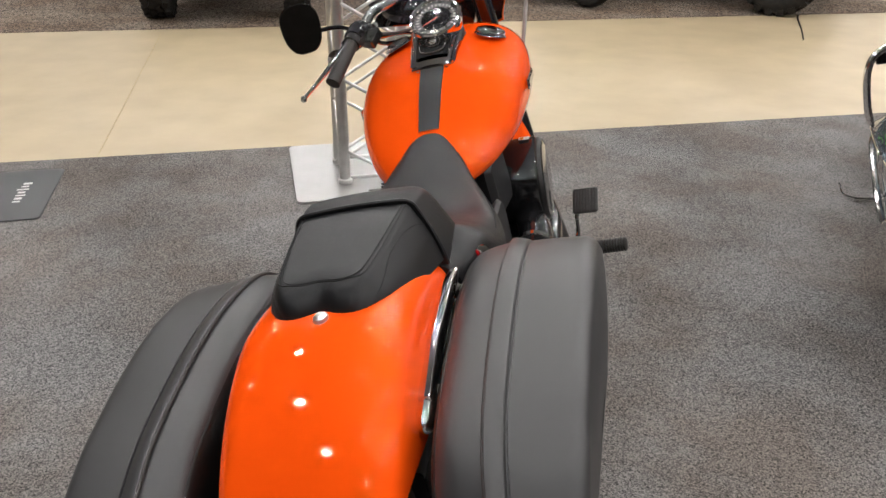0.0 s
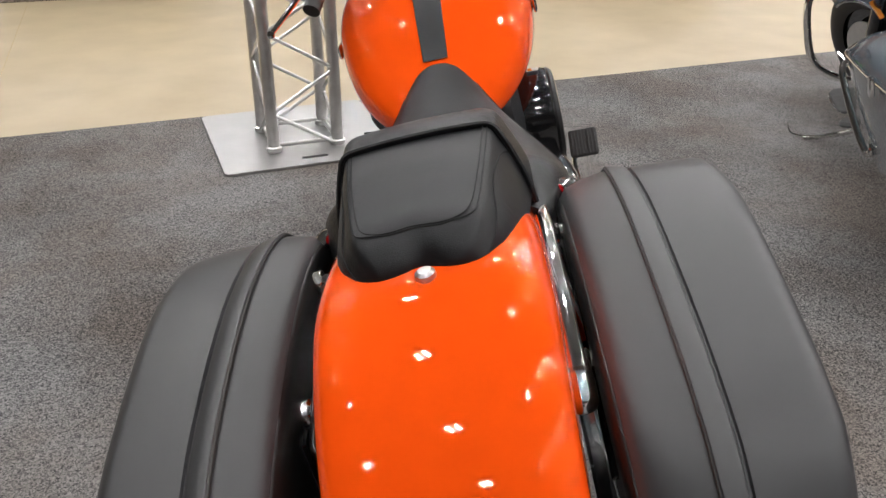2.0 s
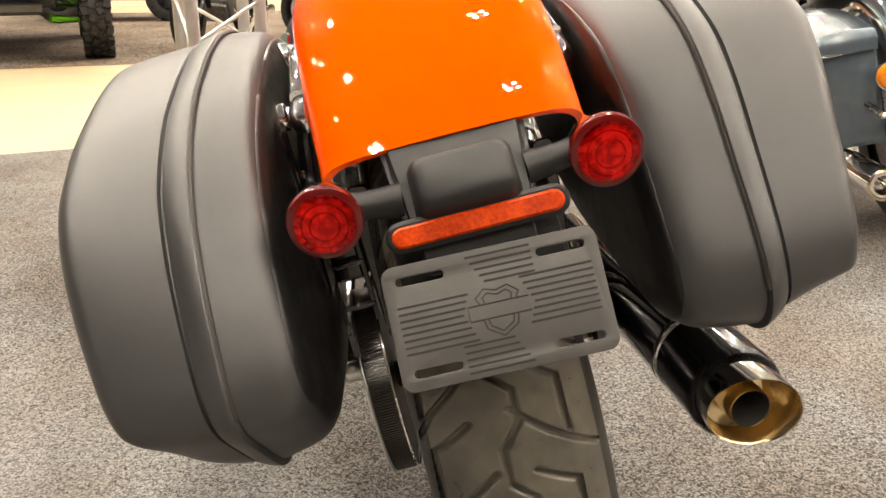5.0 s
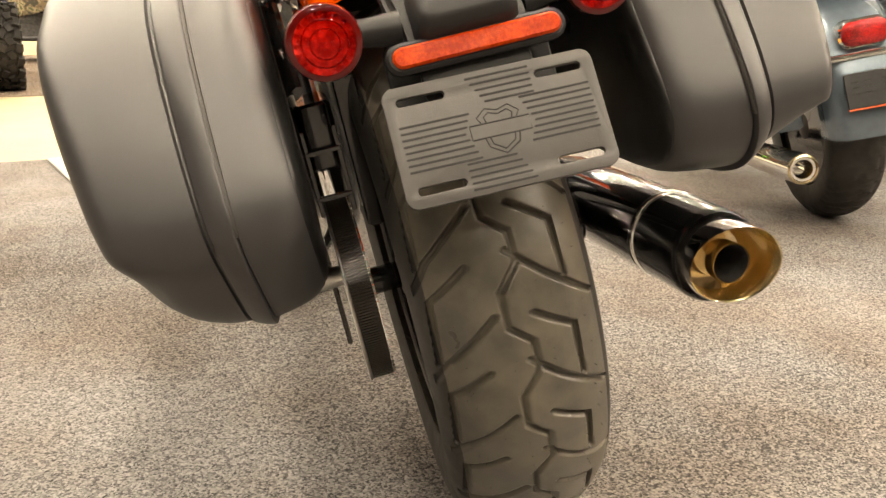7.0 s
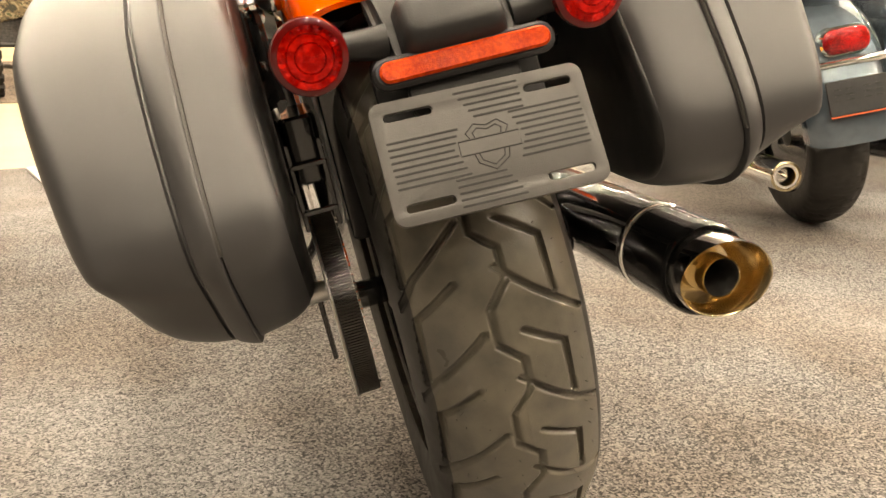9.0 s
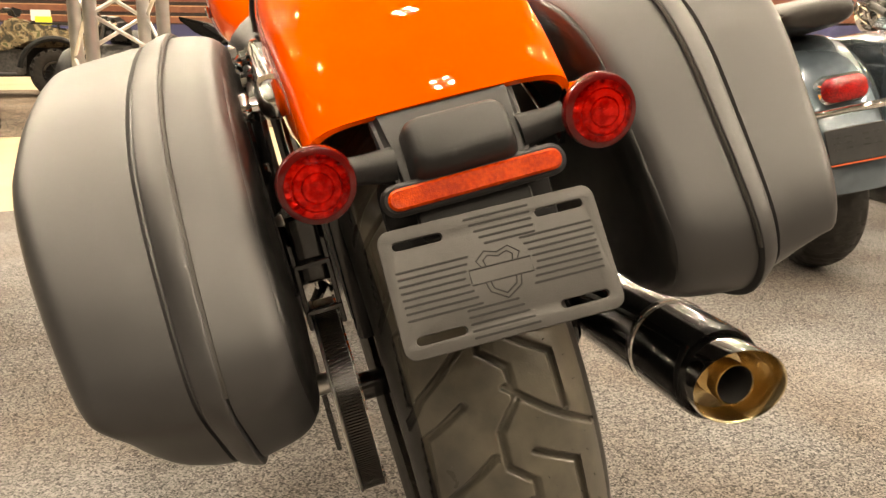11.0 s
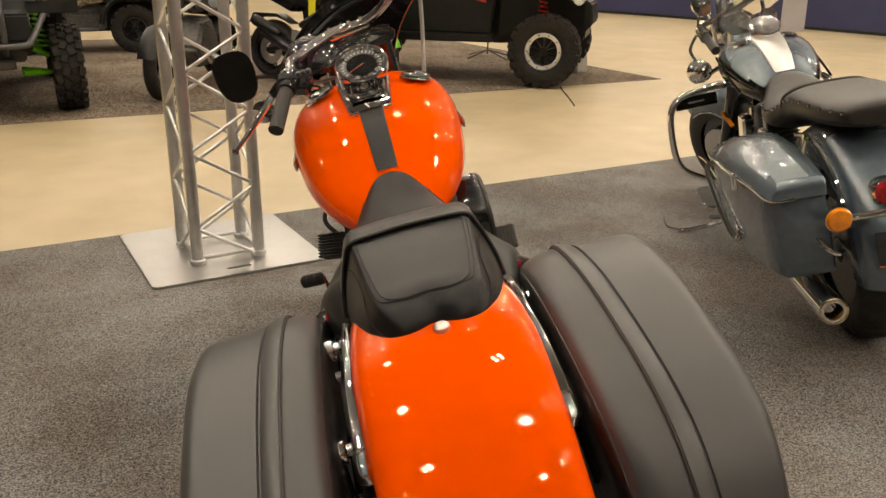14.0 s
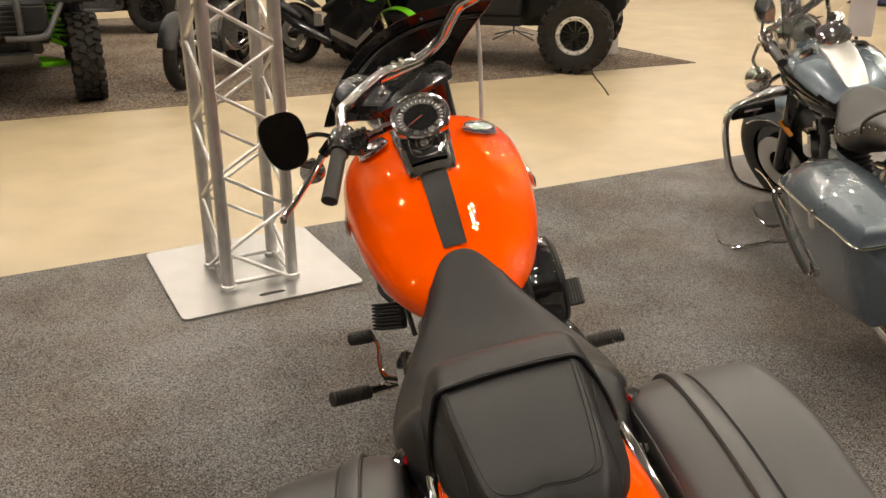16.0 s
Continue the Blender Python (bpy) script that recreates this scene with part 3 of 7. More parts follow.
# tail: carrier, hump, reflector, lamps on stalks, licence bracket
carrier = bmesh.new()
loft(carrier, [[(x * w, y0 + v * dy, z0 + v * dz) for x, v in ((-1, 0), (1, 0), (1, 1), (-1, 1))] for w, y0, z0, dy, dz in ((0.066, -0.150, 0.700, -0.012, -0.030), (0.064, -0.168, 0.692, -0.016, -0.030), (0.060, -0.196, 0.662, 0.02, -0.030), (0.058, -0.214, 0.628, 0.03, -0.015))])
bmesh.ops.bevel(carrier, geom=carrier.edges[:], offset=0.006, segments=3, affect="EDGES")
tail = part("tail_carrier", carrier, MATTBLACK, bike, "dark grey plastic tail lamp carrier")
bm = bmesh.new()
m = at(0.0, -0.190, 0.6475, 52, 0, 0)
loft(bm, [[(x, y, z) for x, y in rounded_rect(w, h, r, 5)] for z, w, h, r in ((-0.01, 0.0485, 0.0300, 0.012), (0.004, 0.0480, 0.0295, 0.012), (0.012, 0.0465, 0.0280, 0.012), (0.026, 0.0445, 0.0255, 0.012), (0.034, 0.0415, 0.0220, 0.012), (0.038, 0.0370, 0.0170, 0.010))], m=m)
part("tail_hump", bm, MATTBLACK, tail, sharp=60)
m = at(0.003, -0.2165, 0.6255, 74, 0, 0)
part("reflector_frame", slab(0.0800, 0.0135, 0.013, 0.0130, 0.003, m @ at(0, 0, -0.006)), MATTBLACK, tail)
part("reflector", slab(0.0745, 0.0090, 0.006, 0.0088, 0.002, m @ at(0, 0, 0.0055)), REFLEX, tail, "long red-orange reflector")
bm = bmesh.new()
rings = []
for k in range(133):
    x = -0.0715 + 0.143 * k / 132
    h = 0.0068 * min(1.0, ((0.0745 - abs(x)) / 0.006) ** 0.5)
    z = 0.0012 if k % 2 else 0.0
    rings.append([(x, -h, z - 0.001), (x, -h, z), (x, 0, z + 0.0008), (x, h, z), (x, h, z - 0.001)])
loft(bm, rings, closed=False, caps=False, m=m @ at(0, 0, 0.0088))
part("reflector_prisms", bm, REFLEX, tail, smooth=False)
for s in (1, -1):
    c = Vector((s * 0.1222, -0.2035, 0.6548))
    aim = Vector((s * 0.1242, -1.0, 0.605))
    m = along(c, aim) @ Matrix.Scale(0.83, 4)
    lamp = part("tail_lamp", lathe([(0.0, -0.050), (0.014, -0.048), (0.026, -0.038), (0.034, -0.020), (0.0365, -0.004), (0.0375, 0.004), (0.0355, 0.006)], m, 36), CHROME, bike, "red round tail and turn lamp in a chrome bullet shell")
    part("lens", lathe([(0.0360, 0.000), (0.0362, 0.008), (0.0345, 0.014), (0.029, 0.0195), (0.018, 0.0235), (0.0, 0.0250)], m, 40, caps=False), REDGLASS, lamp, "clear red lens").visible_shadow = False
    bmr = bmesh.new()
    n = 36
    rows = [[(r * (1.0 if (k + j) % 2 else 0.93) * math.cos(2 * math.pi * k / n), r * (1.0 if (k + j) % 2 else 0.93) * math.sin(2 * math.pi * k / n), z + (0.0015 if k % 2 else 0)) for k in range(n)] for j, (r, z) in enumerate(((0.0338, 0.008), (0.0305, 0.0072), (0.0265, 0.004), (0.0215, 0.0015), (0.0160, -0.002), (0.0100, -0.004), (0.0060, 0.004), (0.0030, 0.0065)))]
    rows = [[(x * 0.82, y * 0.82, z) for x, y, z in row] for row in rows]
    loft(bmr, [[(0.0345 * math.cos(2 * math.pi * k / n), 0.0345 * math.sin(2 * math.pi * k / n), 0.008) for k in range(n)]] + rows, m=m)
    part("lamp_reflector", bmr, REDSILVER, lamp, smooth=False)
    part("lamp_bezel", lathe([(0.0350, 0.004), (0.0385, 0.003), (0.0395, 0.008), (0.0380, 0.0140), (0.0340, 0.0162), (0.0315, 0.0165), (0.0320, 0.0140)], m, 40, caps=False), REDRIM, lamp, "dark red rim")
    for r in (0.0235, 0.0150):
        bmr = bmesh.new()
        pts = [(r * math.cos(2 * math.pi * k / 28), r * math.sin(2 * math.pi * k / 28), 0.0252 - 0.0105 * (r / 0.0345) ** 2.2) for k in range(28)]
        rings = [[Vector(p) + Vector((math.cos(2 * math.pi * k / 28) * a, math.sin(2 * math.pi * k / 28) * a, b)) for a, b in ((0.0008, 0), (0, 0.0010), (-0.0008, 0), (0, -0.0008))] for k, p in enumerate(pts)]
        loft(bmr, rings + [rings[0]], caps=False, m=m)
        part("lens_ring", bmr, REDGLASS, lamp).visible_shadow = False
    part("stalk", bar([(s * 0.055, -0.190, 0.650), (s * 0.085, -0.190, 0.653), (s * 0.106, -0.189, 0.655)], [0.016, 0.0125, 0.014], 14), MATTBLACK, lamp)


def outline_mesh(loops, depth, bevel=0.0006):
    """A flat plate with holes, from closed outlines (the first is the rim)."""
    cu = bpy.data.curves.new("outline", "CURVE")
    cu.dimensions, cu.fill_mode = "2D", "BOTH"
    cu.extrude, cu.bevel_depth, cu.bevel_resolution = depth / 2, bevel, 1
    for loop in loops:
        sp = cu.splines.new("POLY")
        sp.points.add(len(loop) - 1)
        for pt, (x, y) in zip(sp.points, loop):
            pt.co = (x, y, 0, 1)
        sp.use_cyclic_u = True
    ob = bpy.data.objects.new("outline", cu)
    scene.collection.objects.link(ob)
    me = bpy.data.meshes.new_from_object(ob.evaluated_get(bpy.context.evaluated_depsgraph_get()))
    bm = bmesh.new()
    bm.from_mesh(me)
    bpy.data.objects.remove(ob)
    bpy.data.meshes.remove(me)
    bpy.data.curves.remove(cu)
    return bm


PLATE_M = at(0.0015, -0.2500, 0.5550, 63.5, 0, 0) @ at(0, 0, 0, 0, 0, -2.0)
slots = [[(cx + x, cy + y) for x, y in rounded_rect(0.0215, 0.0042, 0.0040, 3)] for cx in (-0.0605, 0.0605) for cy in (-0.0390, 0.0390)]
bm = outline_mesh([rounded_rect(0.092, 0.0525, 0.010, 5), *slots], 0.004)
bmesh.ops.remove_doubles(bm, verts=bm.verts, dist=0.00002)
bm.transform(PLATE_M)
PLATEGREY = material("dark_grey_plate", (0.060, 0.057, 0.055), 0.52, 0.0, (0.050, 0.048, 0.046), 70, 0.12, 900, wear=0.05)
plate = part("licence_bracket", bm, PLATEGREY, bike, "dark grey licence plate bracket with slots and moulded lines")
# shade of the moulded grooves, painted as near-black strips on the plate
GROOVE_SHADE = material("groove_shade_black", (0.012, 0.011, 0.011), 0.7)
LINES = [(-0.020 + 0.003 * k, 0.036, 0.0475 - 0.0056 * k) for k in range(5)] + [(-0.036, 0.020 - 0.003 * k, -0.0475 + 0.0056 * k) for k in range(5)]
LINES += [(-0.084, -0.030 + 0.0022 * abs(k - 3), 0.0175 - 0.0056 * k) for k in range(8)] + [(0.030 - 0.0022 * abs(k - 4), 0.084, 0.0225 - 0.0056 * k) for k in range(8)]
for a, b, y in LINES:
    part("line_shade", slab((b - a) / 2, 0.0010, 0.0006, 0.0009, 0.0002, PLATE_M @ at((a + b) / 2, y, 0.0024), 2), GROOVE_SHADE, plate)
EMBLEM = (
    ((-0.026, -0.0062), (0.026, -0.0062), (0.026, 0.0062), (-0.026, 0.0062), (-0.026, -0.0062)),
    ((-0.0150, 0.0062), (-0.0185, 0.0120), (-0.0100, 0.0190), (0.0, 0.0160), (0.0100, 0.0190), (0.0185, 0.0120), (0.0150, 0.0062)),
    ((-0.0150, -0.0062), (-0.0130, -0.0145), (0.0, -0.0225), (0.0130, -0.0145), (0.0150, -0.0062)),
    ((-0.0110, 0.0062), (-0.0125, 0.0115), (-0.0080, 0.0150), (0.0, 0.0125), (0.0080, 0.0150), (0.0125, 0.0115), (0.0110, 0.0062)),
    ((-0.0110, -0.0062), (-0.0095, -0.0125), (0.0, -0.0185), (0.0095, -0.0125), (0.0110, -0.0062)),
)
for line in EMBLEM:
    part("shield_shade", bar([PLATE_M @ Vector((x, y, 0.0024)) for x, y in line], 0.0008, 6, 1), GROOVE_SHADE, plate)
part("bracket_arm", slab(0.050, 0.014, 0.006, 0.006, 0.002, at(0, -0.212, 0.598, 74, 0, 0)), MATTBLACK, plate)
part("mud_guard", slab(0.075, 0.060, 0.006, 0.02, 0.002, at(0, -0.190, 0.585, 74, 0, 0)), MATTBLACK, bike)

# muffler on the right
TIP, FORE = Vector((0.2315, -0.183, 0.3405)), Vector((0.196, 0.52, 0.332))
m = along(TIP, FORE) @ Matrix.Diagonal((0.84, 0.84, 1.0, 1.0))
muf = part("muffler", lathe([(0.0535, 0.040), (0.0590, 0.036), (0.0612, 0.039), (0.0620, 0.048), (0.0625, 0.140), (0.0630, 0.42), (0.054, 0.50), (0.030, 0.58), (0.026, 0.66)], m, 40, caps=False), GLOSSBLACK, bike, "gloss black muffler with a gold-tinted steel tip")
def slashed(profile):
    """A turned shell whose rim is cut aslant, longest at the top and on the outer side."""
    shell = lathe(profile, m, 48, caps=False)
    for v in shell.verts:
        k = m.inverted() @ v.co
        if math.hypot(k.x, k.y) > 0.04:
            side = m.to_3x3() @ Vector((k.x, k.y, 0))
            v.co += (m.to_3x3() @ Vector((0, 0, -1))) * (0.019 * (side.x + 0.62 * side.z) / 0.055 * min(max((0.05 - k.z) / 0.04, 0.0), 1.0))
    return shell


# the tip's gold is reflected light put into the metal's colour
part("tip", slashed([(0.0525, 0.0), (0.0505, 0.002), (0.047, 0.022), (0.044, 0.034), (0.036, 0.042), (0.0262, 0.044), (0.0262, 0.010), (0.0250, 0.0075), (0.0235, 0.010)]), GOLDTINT, muf, "flared steel exhaust tip with warm reflected light in its colour")
part("tip_sleeve", slashed([(0.0525, 0.07), (0.0530, 0.030), (0.0535, 0.004), (0.0526, 0.0)]), CHROME, muf, "polished sleeve round the exhaust tip")
part("bore", lathe([(0.0, 0.16), (0.0236, 0.16), (0.0236, 0.0095), (0.0240, 0.0090)], m, 28, caps=False), material("soot", (0.010, 0.009, 0.008), 0.8), muf)
part("clamp", lathe([(0.0624, 0.128), (0.0645, 0.129), (0.0645, 0.133), (0.0632, 0.135), (0.0645, 0.137), (0.0645, 0.141), (0.0624, 0.142)], m, 40, caps=False), CHROME, muf)
part("muffler_bracket", slab(0.010, 0.035, 0.010, 0.004, 0.002, at(0.165, 0.16, 0.375, 90, 0, 80)), GLOSSBLACK, bike)
part("exhaust_pipe", bar([tuple(m @ Vector((0, 0, 0.62))), (0.185, 0.62, 0.265), (0.19, 0.80, 0.33), (0.20, 0.98, 0.45), (0.17, 1.08, 0.52)], 0.024, 14), GLOSSBLACK, bike)
part("exhaust_pipe", bar([(0.19, 0.70, 0.29), (0.205, 0.85, 0.36), (0.205, 1.0, 0.42), (0.19, 1.25, 0.43), (0.15, 1.32, 0.55)], 0.024, 14), GLOSSBLACK, bike)

# ---- seat, tank and front half ----
def section(y, zc, hw, hh, top=3.2, bottom=2.4, n=40):
    return [(x, y, z) for x, z in super_ring(0, zc, hw, hh, 2.5, n, top, bottom)]


def seat_loft(rows, steps=6):
    total = (len(rows) - 1) * steps
    return [section(*[float(v) for v in spline(rows, k / total)]) for k in range(total + 1)]


RIDER = ((0.3, 0.729, 0.15, 0.07, 2.6, 2.4), (0.4, 0.739, 0.178, 0.085, 2.5, 2.4), (0.48, 0.716, 0.188, 0.074, 2.6, 2.4), (0.57, 0.7, 0.182, 0.066, 2.8, 2.4), (0.67, 0.71, 0.15, 0.062, 2.6, 2.4), (0.76, 0.739, 0.108, 0.055, 2.4, 2.4), (0.83, 0.77, 0.078, 0.046, 2.3, 2.2), (0.88, 0.796, 0.056, 0.036, 2.2, 2.2), (0.912, 0.816, 0.026, 0.016, 2, 2))
# rows: along, top height, half width of the top panel, bottom height, half width at the bottom, edge radius, crown
PILLION = ((0.064, 0.838, 0.034, 0.826, 0.041, 0.004, 0.001), (0.066, 0.848, 0.048, 0.826, 0.055, 0.009, 0.001), (0.074, 0.861, 0.057, 0.826, 0.067, 0.013, 0.002), (0.088, 0.873, 0.065, 0.824, 0.080, 0.015, 0.002), (0.110, 0.880, 0.072, 0.822, 0.095, 0.015, 0.003), (0.154, 0.885, 0.079, 0.815, 0.109, 0.014, 0.003), (0.234, 0.893, 0.088, 0.801, 0.120, 0.013, 0.003), (0.302, 0.897, 0.094, 0.791, 0.127, 0.013, 0.003))
BAND = ((0.306, 0.901, 0.099, 0.78, 0.131, 0.022, 0.003), (0.336, 0.903, 0.1, 0.776, 0.134, 0.022, 0.003), (0.368, 0.9, 0.102, 0.77, 0.138, 0.024, 0.003), (0.392, 0.889, 0.104, 0.761, 0.142, 0.028, 0.003), (0.414, 0.861, 0.106, 0.751, 0.146, 0.03, 0.003), (0.438, 0.806, 0.11, 0.741, 0.152, 0.034, 0.003), (0.466, 0.766, 0.114, 0.731, 0.152, 0.02, 0.003))


def pad_half(row, lift=0.0):
    """One half of the pad's section, from the bottom up and over to the middle."""
    y, zt, wt, zb, wb, r, crown = [float(v) for v in row]
    foot, corner = Vector((wb + lift, zb)), Vector((wt + lift * 0.7, zt + lift))
    up = (corner - foot).normalized()
    a, c = corner - up * min(r, (corner - foot).length * 0.6), corner - Vector((min(r, wt * 0.6), 0))
    pts = []
    for k in range(8):
        p = foot.lerp(a, k / 8)
        pts.append((p.x + 0.004 * math.sin(math.pi * k / 8), p.y))
    for k in range(7):
        t = k / 6
        p = a * (1 - t) ** 2 + corner * (2 * t * (1 - t)) + c * t * t
        pts.append((p.x, p.y))
    for k in range(1, 7):
        x = c.x * (1 - k / 6)
        pts.append((x, zt + lift + crown * (1 - (x / c.x) ** 2)))
    return pts


def pad_point(y, x, z):
    """The rear lip is drawn in round its screw."""
    return (x, y + 0.011 * math.exp(-(x / 0.021) ** 2) * min(max((0.125 - y) / 0.04, 0.0), 1.0), z)


def pad_loft(rows, steps=6):
    total = (len(rows) - 1) * steps
    rings = []
    for k in range(total + 1):
        row = spline(rows, k / total)
        half = pad_half(row)
        ring = half + [(-x, z) for x, z in reversed(half[:-1])]
        rings.append([pad_point(float(row[0]), x, z) for x, z in ring])
    return rings


bm = bmesh.new()
loft(bm, seat_loft(RIDER))
seat = part("seat", bm, VINYL, bike, "black stitched vinyl two-up seat", sharp=70)
bm = bmesh.new()
loft(bm, pad_loft(PILLION))
part("pillion_pad", bm, VINYL, seat, sharp=70)
bm = bmesh.new()
loft(bm, pad_loft(BAND))
part("seat_band", bm, VINYL, seat, sharp=70)
STITCH = material("grey_thread", (0.006, 0.006, 0.006), 0.8)


def seat_line(rows, points, r, name, mat, lift=0.0008):
    """A cord laid on the seat's skin; points are (share of the length, angle in degrees)."""
    pts = []
    for u, deg in points:
        y, zc, hw, hh, te, be = [float(v) for v in spline(rows, u)]
        a = radians(deg)
        c, s = math.cos(a), math.sin(a)
        e = te if s >= 0 else be
        pts.append((hw * math.copysign(abs(c) ** (2 / e), c), y, zc + (hh + lift) * math.copysign(abs(s) ** (2 / e), s)))
    return part(name, bar(pts, r, 6, 5), mat, seat)


def pad_line(rows, points, r, name, mat, lift=0.0006):
    """A cord on the pad; points are (distance along, place on the half section, side)."""
    fine = np.array([spline(rows, k / 120) for k in range(121)])
    pts = []
    for y, k, side in points:
        half = pad_half([np.interp(y, fine[:, 0], fine[:, c]) for c in range(7)], lift)
        x, z = (np.interp(k, range(len(half)), [h[c] for h in half]) for c in (0, 1))
        pts.append(pad_point(y, side * float(x), float(z)))
    return part(name, bar(pts, r, 6, 5), mat, seat)


LAST = 20
pad_line(BAND, [(0.3065, k, 1) for k in (0, 3, 6, 8, 10, 12, 14, 17)] + [(0.3065, k, -1) for k in (20, 17, 14, 12, 10, 8, 6, 3, 0)], 0.0036, "piping", VINYL, 0.0005)
for off in (0.0, 1.6):
    side = [(0.304, 13.2 - off, 1), (0.26, 13.2 - off, 1), (0.20, 13.2 - off, 1), (0.134 - off * 0.002, 13.3 - off, 1), (0.110 - off * 0.003, 14.0 - off, 1)]
    back = [(0.1000 - off * 0.0018, 15.2, 1), (0.0960 - off * 0.0018, 17, 1), (0.0940 - off * 0.0018, LAST, 1), (0.0960 - off * 0.0018, 17, -1), (0.1000 - off * 0.0018, 15.2, -1)]
    pad_line(PILLION, side + back + [(y, k, -d) for y, k, d in reversed(side)], 0.0008, "stitch_line", STITCH)
for s in (1, -1):
    seat_line(RIDER, [(u, 90 - s * (72 - 10 * u)) for u in (0.30, 0.45, 0.6, 0.75, 0.88, 0.96)], 0.0008, "stitch_line", STITCH)
    pad_line(PILLION, [(0.304, 5.5, s), (0.27, 6.8, s), (0.22, 7.6, s), (0.17, 7.8, s), (0.125, 6.6, s), (0.098, 5.5, s), (0.078, 4.5, s)], 0.0008, "stitch_line", STITCH)

TANK = ((0.790, 0.745, 0.045, 0.020, 2.2, 2.2), (0.806, 0.748, 0.080, 0.036, 2.3, 2.2), (0.850, 0.760, 0.122, 0.052, 2.4, 2.3), (0.920, 0.780, 0.160, 0.070, 2.5, 2.4), (1.020, 0.812, 0.193, 0.098, 2.6, 2.5), (1.140, 0.840, 0.211, 0.115, 2.7, 2.6), (1.260, 0.854, 0.213, 0.123, 2.7, 2.6), (1.360, 0.860, 0.197, 0.118, 2.6, 2.5), (1.440, 0.866, 0.160, 0.098, 2.4, 2.4), (1.495, 0.872, 0.105, 0.065, 2.2, 2.2), (1.510, 0.874, 0.050, 0.030, 2.0, 2.0))


def tank_top(y, x=0.0):
    lo, hi = 0.0, 1.0
    for _ in range(30):
        mid = (lo + hi) / 2
        if spline(TANK, mid)[0] < y:
            lo = mid
        else:
            hi = mid
    _, zc, hw, hh, te, _ = [float(v) for v in spline(TANK, lo)]
    return zc + hh * (1 - min(abs(x) / hw, 0.999) ** te) ** (1 / te)


bm = bmesh.new()
loft(bm, seat_loft(TANK, 5))
tank = part("fuel_tank", bm, ORANGE, bike, "glossy orange teardrop fuel tank", sharp=75)
for s in (1, -1):
    bm = bmesh.new()
    y0, z0 = 1.17, 0.845
    m = at(s * 0.2115, y0, z0, 90, 0, 90 if s > 0 else -90)
    part("tank_badge", slab(0.062, 0.013, 0.006, 0.004, 0.002, m), CHROME, tank, "chrome tank badge strip")
    part("badge_field", slab(0.055, 0.008, 0.0015, 0.003, 0.0005, m @ at(0, 0, 0.006)), GLOSSBLACK, tank)
for x, y, name in ((0.132, 1.221, "fuel_cap"), (-0.115, 1.254, "fuel_gauge")):
    z = tank_top(y, x) + 0.002
    m = at(x, y, z, -4, 20 if x > 0 else -20, 0)
    part(name, lathe([(0.0, 0.021), (0.020, 0.020), (0.034, 0.015), (0.0375, 0.010), (0.0375, 0.006), (0.0345, 0.004), (0.040, 0.003), (0.041, 0.0)], m, 36), CHROME, tank, "domed chrome filler cap")
# console, strap, speedometer
bm = bmesh.new()
rows = []
for k in range(13):
    t = k / 12
    y = 1.074 + 0.17 * t
    w = 0.050 + 0.014 * t - 0.018 * max(0.0, 1 - t * 9) ** 2
    top = tank_top(y) + 0.010 + 0.014 * t + 0.02 * max(0, t - 0.6)
    rows.append([(x, y, z) for x, z in ((-w - 0.006, tank_top(y, w) - 0.006), (-w, top - 0.006), (-w * 0.92, top), (-w * 0.5, top + 0.002), (0, top + 0.003), (w * 0.5, top + 0.002), (w * 0.92, top), (w, top - 0.006), (w + 0.006, tank_top(y, w) - 0.006))])
loft(bm, rows, closed=False, caps=False)
console = part("console", bm, CHROME, tank, "chrome edged tank console with a black centre")
for sx in (-1, 1):
    part("console_edge", bar([(sx * (0.050 + 0.014 * t), 1.074 + 0.17 * t, tank_top(1.074 + 0.17 * t) + 0.007 + 0.014 * t + 0.02 * max(0, t - 0.6)) for t in (0.04, 0.3, 0.55, 0.8, 1.0)], 0.0042, 8), CHROME, console)
part("console_edge", bar([(x, 1.076, tank_top(1.076) + 0.006) for x in (-0.050, -0.026, 0.026, 0.050)], 0.0042, 8), CHROME, console)
bm = bmesh.new()
rows = []
for k in range(11):
    t = k / 10
    y = 1.100 + 0.095 * t
    w = 0.041 + 0.010 * t
    top = tank_top(y) + 0.0155 + 0.010 * t + 0.004
    rows.append([(x, y, z) for x, z in ((-w, top - 0.008), (-w * 0.95, top - 0.001), (0, top + 0.002), (w * 0.95, top - 0.001), (w, top - 0.008))])
loft(bm, rows, closed=False, caps=False)
part("console_panel", bm, GLOSSBLACK, console)
for pts in (((-0.032, 1.190), (-0.028, 1.116), (0.028, 1.116), (0.032, 1.190)), ((-0.017, 1.190), (-0.015, 1.138), (0.015, 1.138), (0.017, 1.190))):
    part("panel_trim", bar([(x, y, tank_top(y) + 0.0225 + 0.010 * (y - 1.100) / 0.095) for x, y in pts], 0.0014, 6, 4), CHROME, console)
part("console_bolt", lathe([(0.0, 0.012), (0.008, 0.011), (0.011, 0.006), (0.011, 0.0)], at(0.0, 1.150, tank_top(1.15) + 0.024, 0, 0, 0), 18), CHROME, console)
bm = bmesh.new()
rows = []
for k in range(15):
    t = k / 14
    y = 0.895 + 0.205 * t
    w = 0.024 + 0.006 * t
    top = tank_top(y) + 0.004 + 0.010 * max(0, t - 0.8) * 5
    rows.append([(-w, y, top - 0.006), (-w, y, top - 0.001), (-w * 0.93, y, top), (-w * 0.88, y, top - 0.0008), (w * 0.88, y, top - 0.0008), (w * 0.93, y, top), (w, y, top - 0.001), (w, y, top - 0.006)])
loft(bm, rows, closed=False, caps=False)
